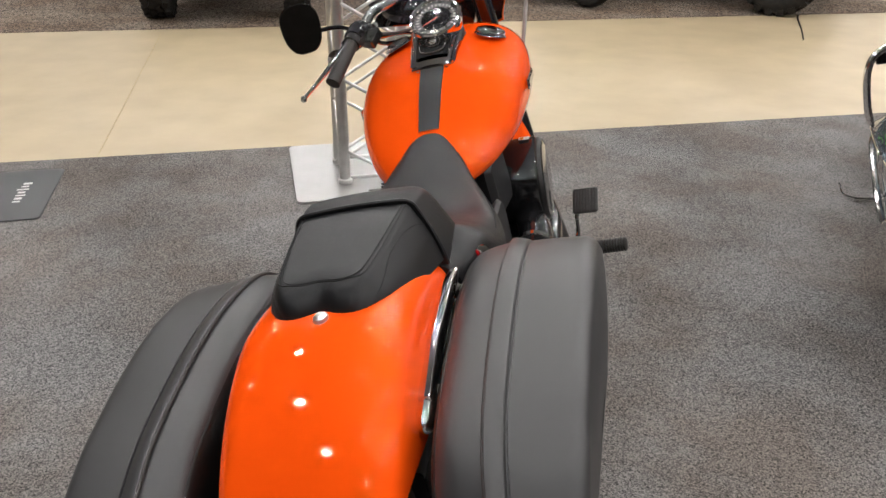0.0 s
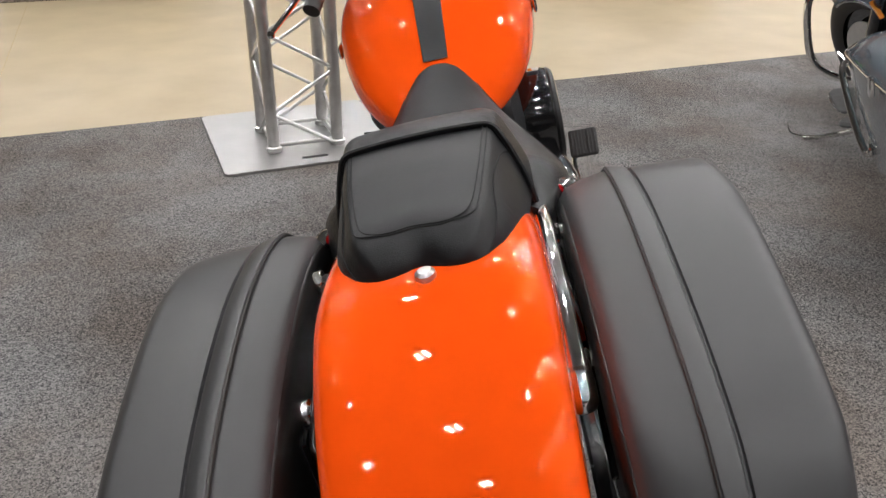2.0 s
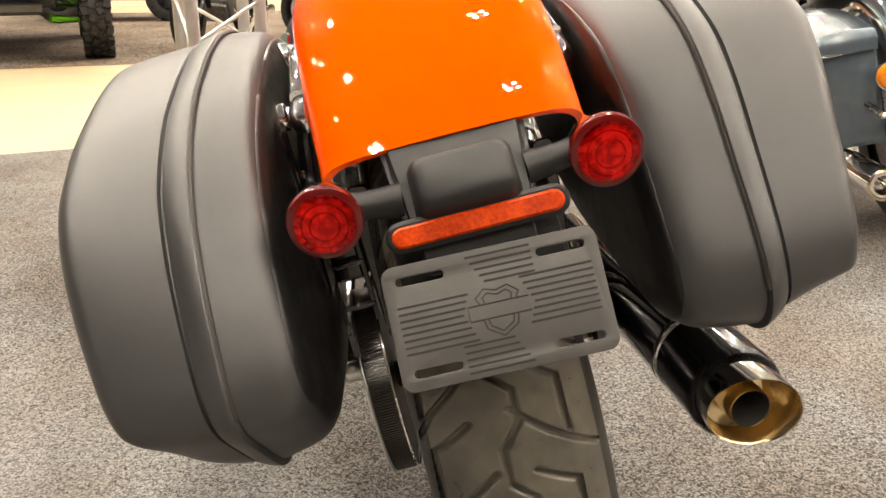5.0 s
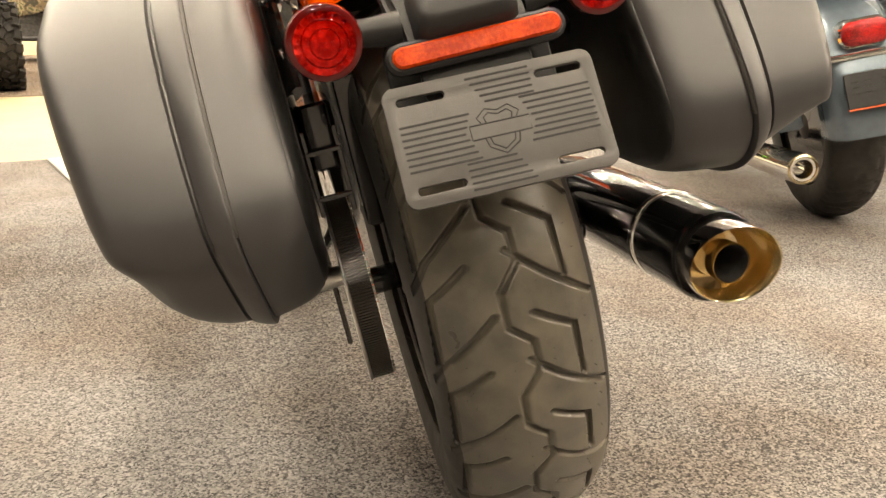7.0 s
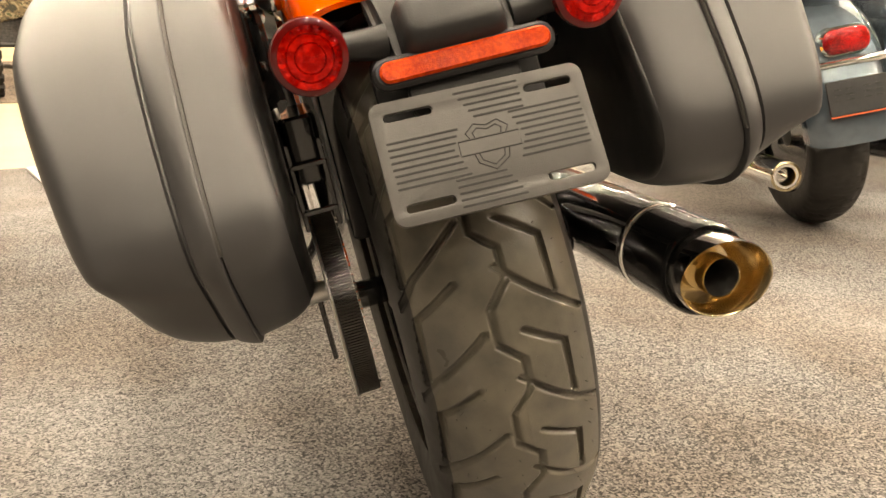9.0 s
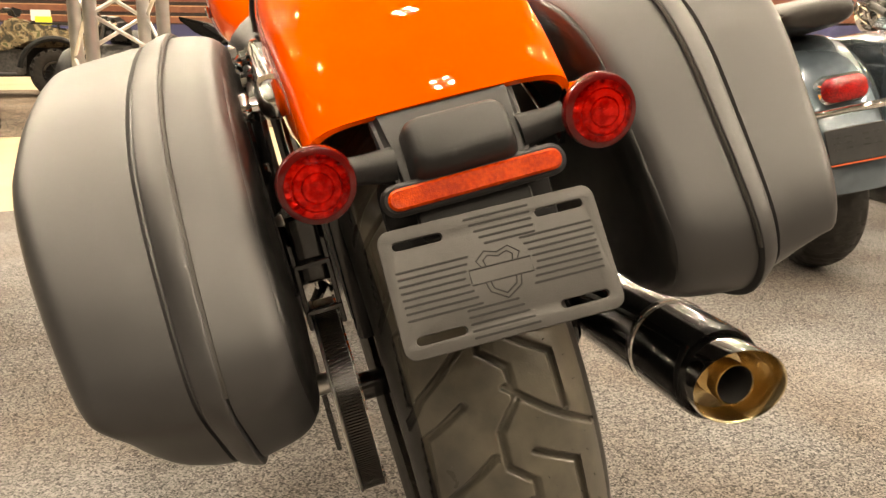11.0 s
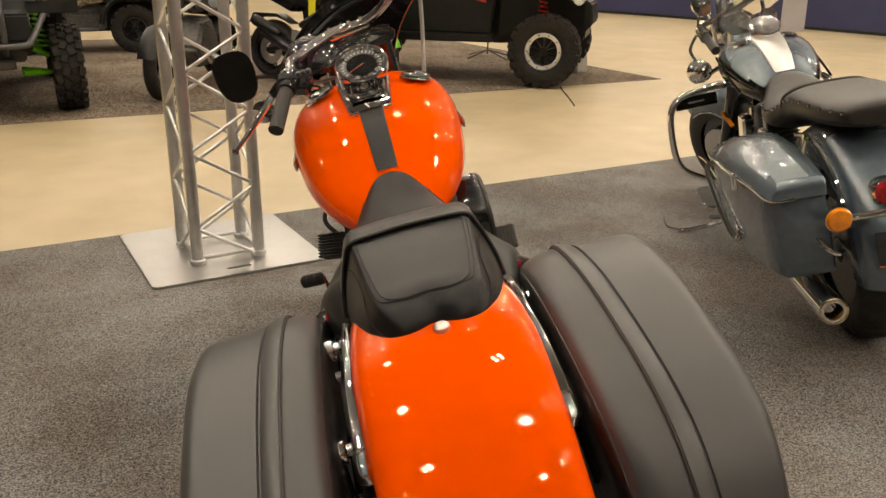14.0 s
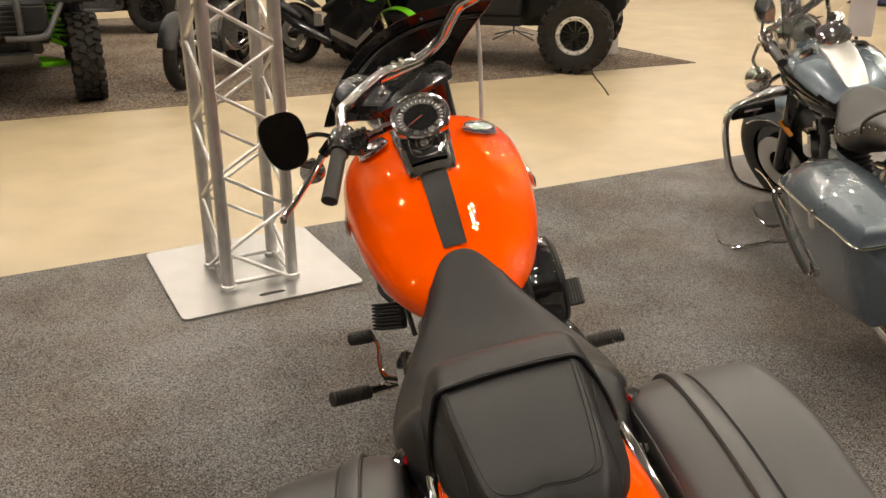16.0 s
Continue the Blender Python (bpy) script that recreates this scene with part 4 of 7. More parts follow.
part("tank_strap", bm, VINYL, tank, "black stitched leather tank strap")
m = at(0.008, 1.212, 1.026, 33, 0, 0)
dial = part("speedometer", lathe([(0.040, -0.055), (0.058, -0.035), (0.066, -0.010), (0.0675, 0.002), (0.066, 0.008), (0.061, 0.010), (0.058, 0.007), (0.0575, 0.002)], m, 48), CHROME, bike, "round chrome speedometer with a dark dial")
part("bezel_ring", tube(bmesh.new(), [tuple(m @ Vector((0.0625 * math.cos(a), 0.0625 * math.sin(a), 0.009))) for a in np.linspace(0, 2 * math.pi, 33)], 0.0058, 10, 2), CHROME, dial)
part("dial_face", lathe([(0.0, 0.002), (0.0572, 0.002), (0.0572, 0.0)], m, 40), material("dial_grey", (0.10, 0.10, 0.10), 0.45), dial)
part("dial_centre", lathe([(0.0, 0.0035), (0.0385, 0.0035), (0.0392, 0.002)], m, 36), GLOSSBLACK, dial)
for k in range(21):
    a = radians(-210 + 240 * k / 20 + 180)
    part("dial_mark", slab(0.0011, 0.0034, 0.0008, 0.0008, 0.0002, m @ at(0.048 * math.cos(a), 0.048 * math.sin(a), 0.0022, 0, 0, math.degrees(a) - 90), 2), material("dial_white", (0.75, 0.74, 0.70), 0.5) if k == 0 else bpy.data.materials["dial_white"], dial)
part("needle", bar([tuple(m @ Vector((0.004, 0.002, 0.005))), tuple(m @ Vector((-0.034, -0.020, 0.005)))], [0.0014, 0.0005], 6), material("needle_orange", (0.35, 0.05, 0.02), 0.5), dial)
glass = bpy.data.materials.new("dial_glass")
glass.use_nodes = True
gb = glass.node_tree.nodes["Principled BSDF"]
gb.inputs["Transmission Weight"].default_value, gb.inputs["Roughness"].default_value, gb.inputs["IOR"].default_value = 1.0, 0.02, 1.3
gl = part("dial_glass", lathe([(0.0, 0.0085), (0.040, 0.0078), (0.0575, 0.006)], m, 40, caps=False), glass, dial)
gl.visible_shadow = False

# engine and its covers under the tank
for y, tilt in ((1.00, -22), (1.28, 22)):
    cyl = part("cylinder", lathe([(0.0, -0.02), (0.062, -0.02), *[(0.062 if k % 2 else 0.078, 0.004 * k) for k in range(36)], (0.06, 0.15), (0.0, 0.15)], at(0.0, y, 0.50, tilt if tilt < 0 else tilt, 0, 0), 28), GLOSSBLACK, bike, "finned black engine cylinder")
    part("rocker_cover", slab(0.085, 0.07, 0.05, 0.03, 0.012, at(0, y + (0.05 if tilt < 0 else -0.05) * -1 * 0.9, 0.645, tilt, 0, 0)), GLOSSBLACK, cyl)
part("crankcase", slab(0.26, 0.15, 0.26, 0.08, 0.03, at(-0.13, 1.08, 0.37, 90, 0, 90)), DARKMETAL, bike)
part("primary_cover", slab(0.29, 0.105, 0.05, 0.10, 0.02, at(-0.205, 0.98, 0.37, 90, 0, 90)), GLOSSBLACK, bike)
part("primary_rim", slab(0.292, 0.107, 0.006, 0.10, 0.002, at(-0.150, 0.98, 0.37, 90, 0, 90)), CHROME, bike)
part("gear_case", slab(0.16, 0.12, 0.10, 0.06, 0.02, at(0.05, 0.82, 0.40, 90, 0, 90)), DARKMETAL, bike)
part("cam_cover", lathe([(0.0, 0.035), (0.05, 0.035), (0.085, 0.022), (0.092, 0.0)], along((0.13, 1.07, 0.42), (0.3, 1.07, 0.42)), 32), CHROME, bike)
part("frame_tube", bar([(-0.09, 0.60, 0.60), (-0.10, 0.80, 0.28), (-0.11, 1.10, 0.17), (-0.09, 1.42, 0.30), (-0.03, 1.50, 0.80)], 0.017, 12), GLOSSBLACK, bike)
part("frame_tube", bar([(0.09, 0.60, 0.60), (0.10, 0.80, 0.28), (0.11, 1.10, 0.17), (0.09, 1.42, 0.30), (0.03, 1.50, 0.80)], 0.017, 12), GLOSSBLACK, bike)
part("battery_box", slab(0.13, 0.11, 0.22, 0.03, 0.015, at(-0.11, 0.66, 0.56, 90, 0, 90)), MATTBLACK, bike)
for s in (1, -1):
    part("side_cover", slab(0.12, 0.085, 0.02, 0.05, 0.008, at(s * 0.135 - 0.01, 0.72, 0.60, 90, 0, 90)), MATTBLACK, bike)
cover = part("throttle_cover", slab(0.060, 0.075, 0.05, 0.03, 0.014, at(0.085, 0.945, 0.675, 90, -8, 78)), MATTBLACK, bike)
part("cover_screw", lathe([(0.0, 0.010), (0.007, 0.009), (0.011, 0.005), (0.011, 0.0)], along((0.119, 0.941, 0.707), (0.30, 0.85, 0.76)), 16), CHROME, cover)
# air cleaner
m = along((0.080, 1.085, 0.612), (0.29, 1.085, 0.607))
air = part("air_cleaner", lathe([(0.060, 0.0), (0.085, 0.004), (0.098, 0.018), (0.106, 0.030), (0.108, 0.060), (0.108, 0.118), (0.105, 0.130), (0.097, 0.138), (0.084, 0.142), (0.0, 0.144)], m, 56), GLOSSBLACK, bike, "round gloss black air cleaner with a small caution label")
part("cleaner_trim", lathe([(0.1062, 0.126), (0.1066, 0.131), (0.0985, 0.1395), (0.0975, 0.138)], m, 56, caps=False), DARKMETAL, air)
for k, (w, h, mt) in enumerate(((0.013, 0.011, material("label_white", (0.62, 0.60, 0.55), 0.5)), (0.0045, 0.009, AMBER))):
    part("caution_label", slab(w, h, 0.0006, 0.001, 0.0001, at(0.182 - 0.006 * k, 1.082, 0.7215 + 0.0006 * k, 0, 3, 0)), mt, air)
shield_ = part("heat_shield", bar([(0.165, 0.66, 0.425), (0.178, 0.80, 0.475), (0.185, 0.93, 0.525), (0.160, 1.02, 0.545)], [0.040, 0.043, 0.043, 0.036], 20), GLOSSBLACK, bike, "gloss black exhaust heat shield")
for y, z, x in ((0.70, 0.44, 0.169), (0.90, 0.515, 0.184)):
    part("band_clamp", lathe([(0.0435, -0.006), (0.0465, -0.005), (0.0465, 0.005), (0.0435, 0.006)], along((x, y, z), (x + 0.01, y + 0.13, z + 0.05)), 28, caps=False), CHROME, shield_)
# voltage regulator seen below the tank
for s in (-1,):
    reg = part("finned_regulator", slab(0.034, 0.030, 0.035, 0.008, 0.004, at(-0.172, 1.105, 0.615, 55, 0, -20)), MATTBLACK, bike)
    for k in range(8):
        part("fin", slab(0.036, 0.0022, 0.012, 0.002, 0.0008, at(-0.172, 1.105, 0.615, 55, 0, -20) @ at(0, -0.027 + 0.0077 * k, 0.033)), MATTBLACK, reg)
part("cable", bar([(-0.10, 1.25, 0.80), (-0.16, 1.15, 0.73), (-0.185, 1.12, 0.69), (-0.165, 1.09, 0.66)], 0.006, 8), RUBBER, bike)
part("cable", bar([(-0.09, 1.05, 0.76), (-0.13, 1.03, 0.70), (-0.13, 0.98, 0.62)], 0.006, 8), RUBBER, bike)


def foot_peg(a, b, name, label):
    m = along(a, b)
    n = (Vector(b) - Vector(a)).length
    rows = [(0.0, 0), (0.014, 0)]
    k = 0.004
    while k < n - 0.004:
        rows += [(0.0195, k), (0.0195, k + 0.004), (0.0165, k + 0.0048), (0.0165, k + 0.0066)]
        k += 0.0075
    rows += [(0.0185, n - 0.003), (0.012, n), (0.0, n)]
    return part(name, lathe(rows, m, 20), RUBBER, bike, label)


peg = foot_peg((0.280, 1.236, 0.326), (0.382, 1.224, 0.329), "foot_peg", "ribbed black rubber foot peg")
part("peg_bracket", bar([(0.15, 1.25, 0.322), (0.21, 1.246, 0.326), (0.282, 1.236, 0.326)], [0.016, 0.013, 0.012], 10), CHROME, peg)
peg = foot_peg((-0.296, 1.250, 0.350), (-0.386, 1.190, 0.392), "foot_peg", "ribbed black rubber foot peg")
part("peg_bracket", bar([(-0.15, 1.30, 0.32), (-0.22, 1.285, 0.33), (-0.298, 1.250, 0.350)], [0.016, 0.013, 0.012], 10), CHROME, peg)
sh = foot_peg((-0.262, 1.372, 0.442), (-0.322, 1.402, 0.433), "shift_peg", "ribbed shift peg on a chrome lever")
part("shift_lever", bar([(-0.258, 1.370, 0.444), (-0.250, 1.345, 0.415), (-0.256, 1.300, 0.385), (-0.245, 1.270, 0.362), (-0.19, 1.25, 0.35)], [0.006, 0.006, 0.007, 0.009, 0.010], 10), CHROME, sh)
m = at(0.282, 1.338, 0.425, 38, 0, -6)
pedal = part("brake_pedal", slab(0.036, 0.040, 0.010, 0.008, 0.003, m), RUBBER, bike, "black ribbed brake pedal pad")
for k in range(8):
    part("pad_rib", slab(0.0022, 0.037, 0.0035, 0.002, 0.0012, m @ at(-0.029 + 0.0083 * k, 0, 0.009)), RUBBER, pedal)
part("pedal_arm", bar([(0.262, 1.343, 0.418), (0.250, 1.330, 0.385), (0.245, 1.28, 0.340), (0.20, 1.20, 0.33)], [0.006, 0.006, 0.007, 0.010], 10), CHROME, pedal)
part("side_stand", bar([(-0.13, 1.02, 0.20), (-0.20, 0.98, 0.13), (-0.315, 0.93, 0.075)], [0.014, 0.012, 0.012], 10), GLOSSBLACK, bike)

# steering: everything that turns with the fork, swung to the left
HEAD = Vector((0, 1.47, 1.06))
STEER = Matrix.Translation(HEAD) @ Matrix.Rotation(radians(20), 4, Vector((0, -0.48, 0.877))) @ Matrix.Translation(-HEAD)
MIRROR = STEER @ Matrix.Diagonal((-1, 1, 1, 1)) @ STEER.inverted()


def both(p):
    """A point on the left half of the bars, and its partner on the right."""
    p = Vector(p) + Vector((0.008, -0.013, -0.014))
    return p, MIRROR @ p + Vector((0.0, 0.02, 0.155))


bm = bmesh.new()
left = [(-0.045, 1.455, 1.098), (-0.10, 1.40, 1.085), (-0.135, 1.345, 1.075), (-0.160, 1.290, 1.072), (-0.164, 1.222, 1.066), (-0.168, 1.137, 1.046), (-0.182, 1.077, 1.032)]
right = [(0.046, 1.490, 1.102), (0.085, 1.495, 1.116), (0.121, 1.492, 1.139), (0.150, 1.480, 1.175), (0.178, 1.465, 1.205), (0.215, 1.430, 1.222), (0.255, 1.385, 1.250)]
chain = [MIRROR @ Vector(p) + Vector((0.0, 0.02, 0.155)) for p in reversed(left[5:])] + [Vector(p) for p in reversed(right)] + [Vector((-0.004, 1.475, 1.098))] + [Vector(p) for p in left]
bars_ = part("handlebar", bar(chain, 0.0135, 14, 6), CHROME, bike, "chrome pull-back handlebar turned to the left")
for sgn in (0, 1):
    pick = lambda p: both(p)[sgn]
    grip = part("grip", bar([pick((-0.188, 1.096, 1.048)), pick((-0.208, 1.045, 1.016)), pick((-0.229, 0.996, 0.982))], [0.0165, 0.0170, 0.0175], 18), RUBBER, bars_, "dark rubber handgrip")
    part("grip_collar", bar([pick((-0.184, 1.108, 1.053)), pick((-0.190, 1.092, 1.046))], 0.022, 18), GLOSSBLACK, bars_)
    part("switch_housing", bar([pick((-0.168, 1.170, 1.066)), pick((-0.175, 1.145, 1.062)), pick((-0.186, 1.108, 1.052))], [0.020, 0.030, 0.026], 14), GLOSSBLACK, bars_)
    part("switch_box", slab(0.020, 0.024, 0.030, 0.006, 0.004, Matrix.Translation(pick((-0.146, 1.135, 1.035))) @ at(0, 0, 0, 35, 10, -25)), GLOSSBLACK, bars_)
    for k in range(3):
        part("switch", slab(0.0055, 0.005, 0.012, 0.002, 0.0015, Matrix.Translation(pick((-0.150 + 0.012 * k, 1.110 + 0.004 * k, 1.070))) @ at(0, 0, 0, 20, 0, -25)), MATTBLACK, bars_)
    lever = part("clutch_lever" if not sgn else "brake_lever", bar([pick((-0.222, 1.160, 1.040)), pick((-0.262, 1.135, 1.005)), pick((-0.300, 1.105, 0.974)), pick((-0.341, 1.073, 0.944))], [0.008, 0.009, 0.007, 0.006], 10, 5, 0.6), CHROME, bars_, "chrome hand lever")
    part("lever_ball", lathe([(0.0, -0.009), (0.006, -0.007), (0.009, 0), (0.006, 0.007), (0.0, 0.009)], Matrix.Translation(pick((-0.342, 1.072, 0.943))), 12), CHROME, lever)
    part("lever_mount", bar([pick((-0.180, 1.150, 1.062)), pick((-0.205, 1.165, 1.052)), pick((-0.230, 1.160, 1.034))], [0.016, 0.014, 0.012], 10), GLOSSBLACK, bars_)
    sig = part("front_signal", lathe([(0.0, -0.040), (0.014, -0.036), (0.024, -0.022), (0.028, -0.004), (0.0285, 0.006)], along(pick((-0.262, 1.180, 1.000)), pick((-0.262, 1.050, 1.000))), 24), CHROME, bars_, "small chrome bullet turn signal")
    part("signal_lens", lathe([(0.0278, 0.004), (0.026, 0.010), (0.015, 0.014), (0.0, 0.015)], along(pick((-0.262, 1.180, 1.000)), pick((-0.262, 1.050, 1.000))), 24), CHROME, sig)
    part("signal_stem", bar([pick((-0.235, 1.160, 1.030)), pick((-0.258, 1.185, 1.010))], 0.007, 8), CHROME, sig)
    c = pick((-0.284, 1.045, 1.112))
    n = (pick((-0.284 + 0.30, 0.25, 1.33)) - c).normalized()
    m = along(c, c + n)
    up = m.to_3x3().inverted() @ Vector((0, 0.35, 1))
    m = m @ Matrix.Rotation(math.atan2(up.y, up.x) - math.pi / 2 + radians(6), 4, "Z")
    egg = []
    for k in range(36):
        a = 2 * math.pi * k / 36
        x, y = 0.047 * math.copysign(abs(math.cos(a)) ** 0.72, math.cos(a)), 0.058 * math.copysign(abs(math.sin(a)) ** 0.80, math.sin(a))
        egg.append((x * (1.0 + 1.6 * y) * 1.0, y))
    bm = bmesh.new()
    loft(bm, [[(x * k, y * k, z) for x, y in egg] for z, k in ((-0.022, 0.45), (-0.016, 0.80), (-0.004, 0.98), (0.002, 1.0), (0.004, 0.975), (0.002, 0.955))], m=m)
    mir = part("mirror", bm, GLOSSBLACK, bars_, "black teardrop rear-view mirror", sharp=50)
    bm = bmesh.new()
    loft(bm, [[(x * 0.955, y * 0.955, z) for x, y in egg] for z in (0.0020, 0.0026)], m=m)
    part("mirror_glass", bm, material("mirror_glass", (0.55, 0.55, 0.56), 0.02, 1.0) if not sgn else bpy.data.materials["mirror_glass"], mir)
    part("mirror_stem", bar([pick((-0.195, 1.150, 1.070)), pick((-0.232, 1.150, 1.085)), pick((-0.262, 1.085, 1.095))], 0.0055, 8), GLOSSBLACK, mir)
riser = part("riser_clamp", bar([(-0.062, 1.466, 1.082), (-0.056, 1.468, 1.083), (0.046, 1.498, 1.092), (0.052, 1.500, 1.092)], [0.016, 0.0215, 0.0215, 0.016], 18, 3), CHROME, bike, "polished riser clamp with four bolts")
for u in (0.08, 0.42, 0.62, 0.95):
    for dy in (-0.012, 0.012):
        p = Vector((-0.056, 1.468, 1.083)).lerp(Vector((0.046, 1.498, 1.092)), u) + Vector((0, dy, 0.018))
        part("bolt", lathe([(0.0, 0.010), (0.006, 0.009), (0.0075, 0.0)], along(p, p + Vector((0, dy * 0.5, 0.03))), 12), CHROME, riser)
for x in (-0.08, 0.08):
    fork = part("fork_leg", bar([STEER @ Vector((x, 1.44, 1.05)), STEER @ Vector((x, 1.735, 0.34))], 0.024, 16), GLOSSBLACK, bike)
part("fork_clamp", slab(0.12, 0.035, 0.03, 0.03, 0.008, STEER @ at(0, 1.455, 1.03, 26, 0, 0)), GLOSSBLACK, bike)
tyre("front_tyre", AXLE_F, 0.325, 0.065, bike, "black front tyre", 240, 24, STEER)
wheel_rim(bike, AXLE_F, 0.225, 0.045, 9, STEER)
part("brake_disc", lathe([(0.07, -0.003), (0.15, -0.003), (0.15, 0.003), (0.07, 0.003)], STEER @ at(-0.07, 1.735, 0.325, 0, 90, 0), 40, caps=False), ALU, bike)
bm = bmesh.new()
rings = []
for k in range(20):
    a = radians(20 + 130 * k / 19)
    rings.append([(x, AXLE_F.y + r * math.cos(a), AXLE_F.z + r * math.sin(a)) for x, r in ((-0.078, 0.31), (-0.076, 0.345), (-0.05, 0.362), (0, 0.368), (0.05, 0.362), (0.076, 0.345), (0.078, 0.31))])
loft(bm, rings, closed=False, caps=False, m=STEER)
part("front_fender", bm, ORANGE, bike, "glossy orange front fender", sharp=60)
# fairing: a swept shield, wide at its top corners, that leans with the turned fork
FAIR = Matrix.Translation((-0.028, 1.60, 1.172)) @ Matrix.Rotation(radians(-20), 4, "Y") @ Matrix.Rotation(radians(10), 4, "Z")


def fairing_skin(off, lo, hi, n=22):
    rows = []
    for i in range(n):
        v = lo + (hi - lo) * i / (n - 1)
        width = float(spline([[0.055], [0.092], [0.132], [0.178], [0.225], [0.264]], v)[0]) - off * 0.4
        row = []
        for k in range(25):
            u = width * (k / 12 - 1)
            row.append((u, 0.115 - 1.9 * u * u - 0.11 * v * v - off, -0.29 + 0.29 * v - u * u / 0.84))
        rows.append(row)
    return rows


for name, lo, hi, mt, label in (("fairing", 0.0, 0.80, ORANGE, "orange outer fairing shell with a black inside"), ("windscreen", 0.79, 1.0, GLOSSBLACK, "dark smoked windscreen")):
    bm = bmesh.new()
    a = loft(bm, fairing_skin(0.0, lo, hi), closed=False, caps=False, m=FAIR)
    b = loft(bm, fairing_skin(0.005, lo, hi), closed=False, caps=False, m=FAIR)
    for p, q in ((a[0], b[0]), (a[-1], b[-1])):
        for i in range(len(p) - 1):
            bm.faces.new((p[i], p[i + 1], q[i + 1], q[i]))
    for k in (0, -1):
        for i in range(len(a) - 1):
            bm.faces.new((a[i][k], a[i + 1][k], b[i + 1][k], b[i][k]))
    ob = part(name, bm, mt, bike, label, sharp=50)
bm = bmesh.new()
loft(bm, fairing_skin(0.012, 0.02, 0.86), closed=False, caps=False, m=FAIR)
part("fairing_liner", bm, GLOSSBLACK, bike, "black fairing inside")
part("screen_trim", bar([FAIR @ Vector(r) for r in fairing_skin(0.014, 0.86, 0.87, 2)[0][::2]], 0.0045, 8, 3), DARKMETAL, bike)
for u in (-0.19, -0.11, 0.0, 0.11, 0.19):
    p = Vector((u, 0.115 - 1.9 * u * u - 0.095 - 0.008, -0.29 + 0.29 * 0.93 - u * u / 0.84))
    part("screen_screw", lathe([(0.0, 0.005), (0.005, 0.004), (0.007, 0.0)], along(FAIR @ p, FAIR @ (p + Vector((0, -1, 0.3)))), 12), GLOSSBLACK, bike)
part("headlamp", lathe([(0.0, 0.09), (0.06, 0.085), (0.088, 0.06), (0.092, 0.0), (0.06, -0.08), (0.0, -0.09)], along(STEER @ Vector((0, 1.60, 0.98)), STEER @ Vector((0, 2.2, 0.95))), 36), GLOSSBLACK, bike)
part("gauge_dome", lathe([(0.0, 0.060), (0.040, 0.054), (0.070, 0.034), (0.084, 0.006), (0.086, 0.0), (0.080, 0.0)], Matrix.Translation(STEER @ Vector((-0.105, 1.50, 1.06))) @ at(0, 0, 0, 25, 0, 20), 36), GLOSSBLACK, bike, "dark domed lamp shell behind the bars")

for k, pts in enumerate((((-0.150, 1.150, 1.040), (-0.120, 1.250, 1.010), (-0.070, 1.380, 0.990), (-0.030, 1.470, 0.960)), ((-0.165, 1.160, 1.030), (-0.150, 1.270, 0.985), (-0.100, 1.420, 0.960), (-0.040, 1.520, 0.930)), ((-0.200, 1.165, 1.045), (-0.185, 1.300, 1.000), (-0.130, 1.450, 0.970), (-0.060, 1.530, 0.900)))):
    part("control_cable", bar(pts, (0.0045, 0.006, 0.005)[k], 8), (RUBBER, GLOSSBLACK, CHROME)[k], bars_)
part("brake_line", bar([(0.235, 1.60, 1.170), (0.225, 1.595, 1.10), (0.205, 1.575, 1.0), (0.175, 1.55, 0.88), (0.12, 1.56, 0.70)], 0.006, 8), material("clear_hose", (0.45, 0.44, 0.42), 0.3), bike, "pale coated brake hose")
bm = bmesh.new()
ring = [Vector((-14.2, 2.24, 0)), Vector((3.290, 7.775, 0)), Vector((2.15, 10.50, 0)), Vector((0.95, 13.40, 0)), EDGE * -14 + ACROSS * 14.0]
loft(bm, [[(p.x, p.y, -0.009) for p in ring], [(p.x, p.y, -0.001) for p in ring]])
tagged(finish("carpet_far", bm, CARPETFAR, smooth=False), "dark patterned show carpet across the aisle", "carpet", kind="structure")


def wall_band(name, pts, z0, z1, thick, mat, label, category, kind="structure"):
    """An upright band that follows a line on the floor."""
    bm = bmesh.new()
    rings = []
    total = (len(pts) - 1) * 8
    line = [Vector((*spline(pts, i / total), 0)) for i in range(total + 1)]
    for i, p in enumerate(line):
        t = (line[min(i + 1, total)] - line[max(i - 1, 0)]).normalized()
        n = Vector((-t.y, t.x, 0)) * thick
        rings.append([(p.x, p.y, z0), (p.x, p.y, z1), (p.x + n.x, p.y + n.y, z1), (p.x + n.x, p.y + n.y, z0)])
    loft(bm, rings)
    return tagged(finish(name, bm, mat, sharp=30), label, category, kind=kind)


RINK = ((-16.0, 26.0), (-4.0, 24.5), (3.0, 20.8), (6.0, 17.4), (7.6, 14.8), (9.1, 12.0), (10.8, 8.0), (12.0, 2.0), (12.5, -8.0))
wall_band("wall_boards", RINK, 0, 1.12, 0.12, NAVY, "dark navy boards round the hall floor", "wall")
wall_band("baseboard", [(x - 0.02, y - 0.012) for x, y in RINK], 0, 0.05, 0.03, MATTBLACK, "black kick strip along the boards", "baseboard")
SEATWOOD = material("stand_brown", (0.20, 0.075, 0.040), 0.45, 0.0, (0.13, 0.045, 0.026), 6, wear=0.1)
SEATDARK = material("stand_dark", (0.030, 0.016, 0.012), 0.7, 0.0, (0.02, 0.011, 0.009), 6)
SEATEDGE = material("stand_edge", (0.46, 0.27, 0.15), 0.45, 0.0, (0.34, 0.19, 0.10), 8)
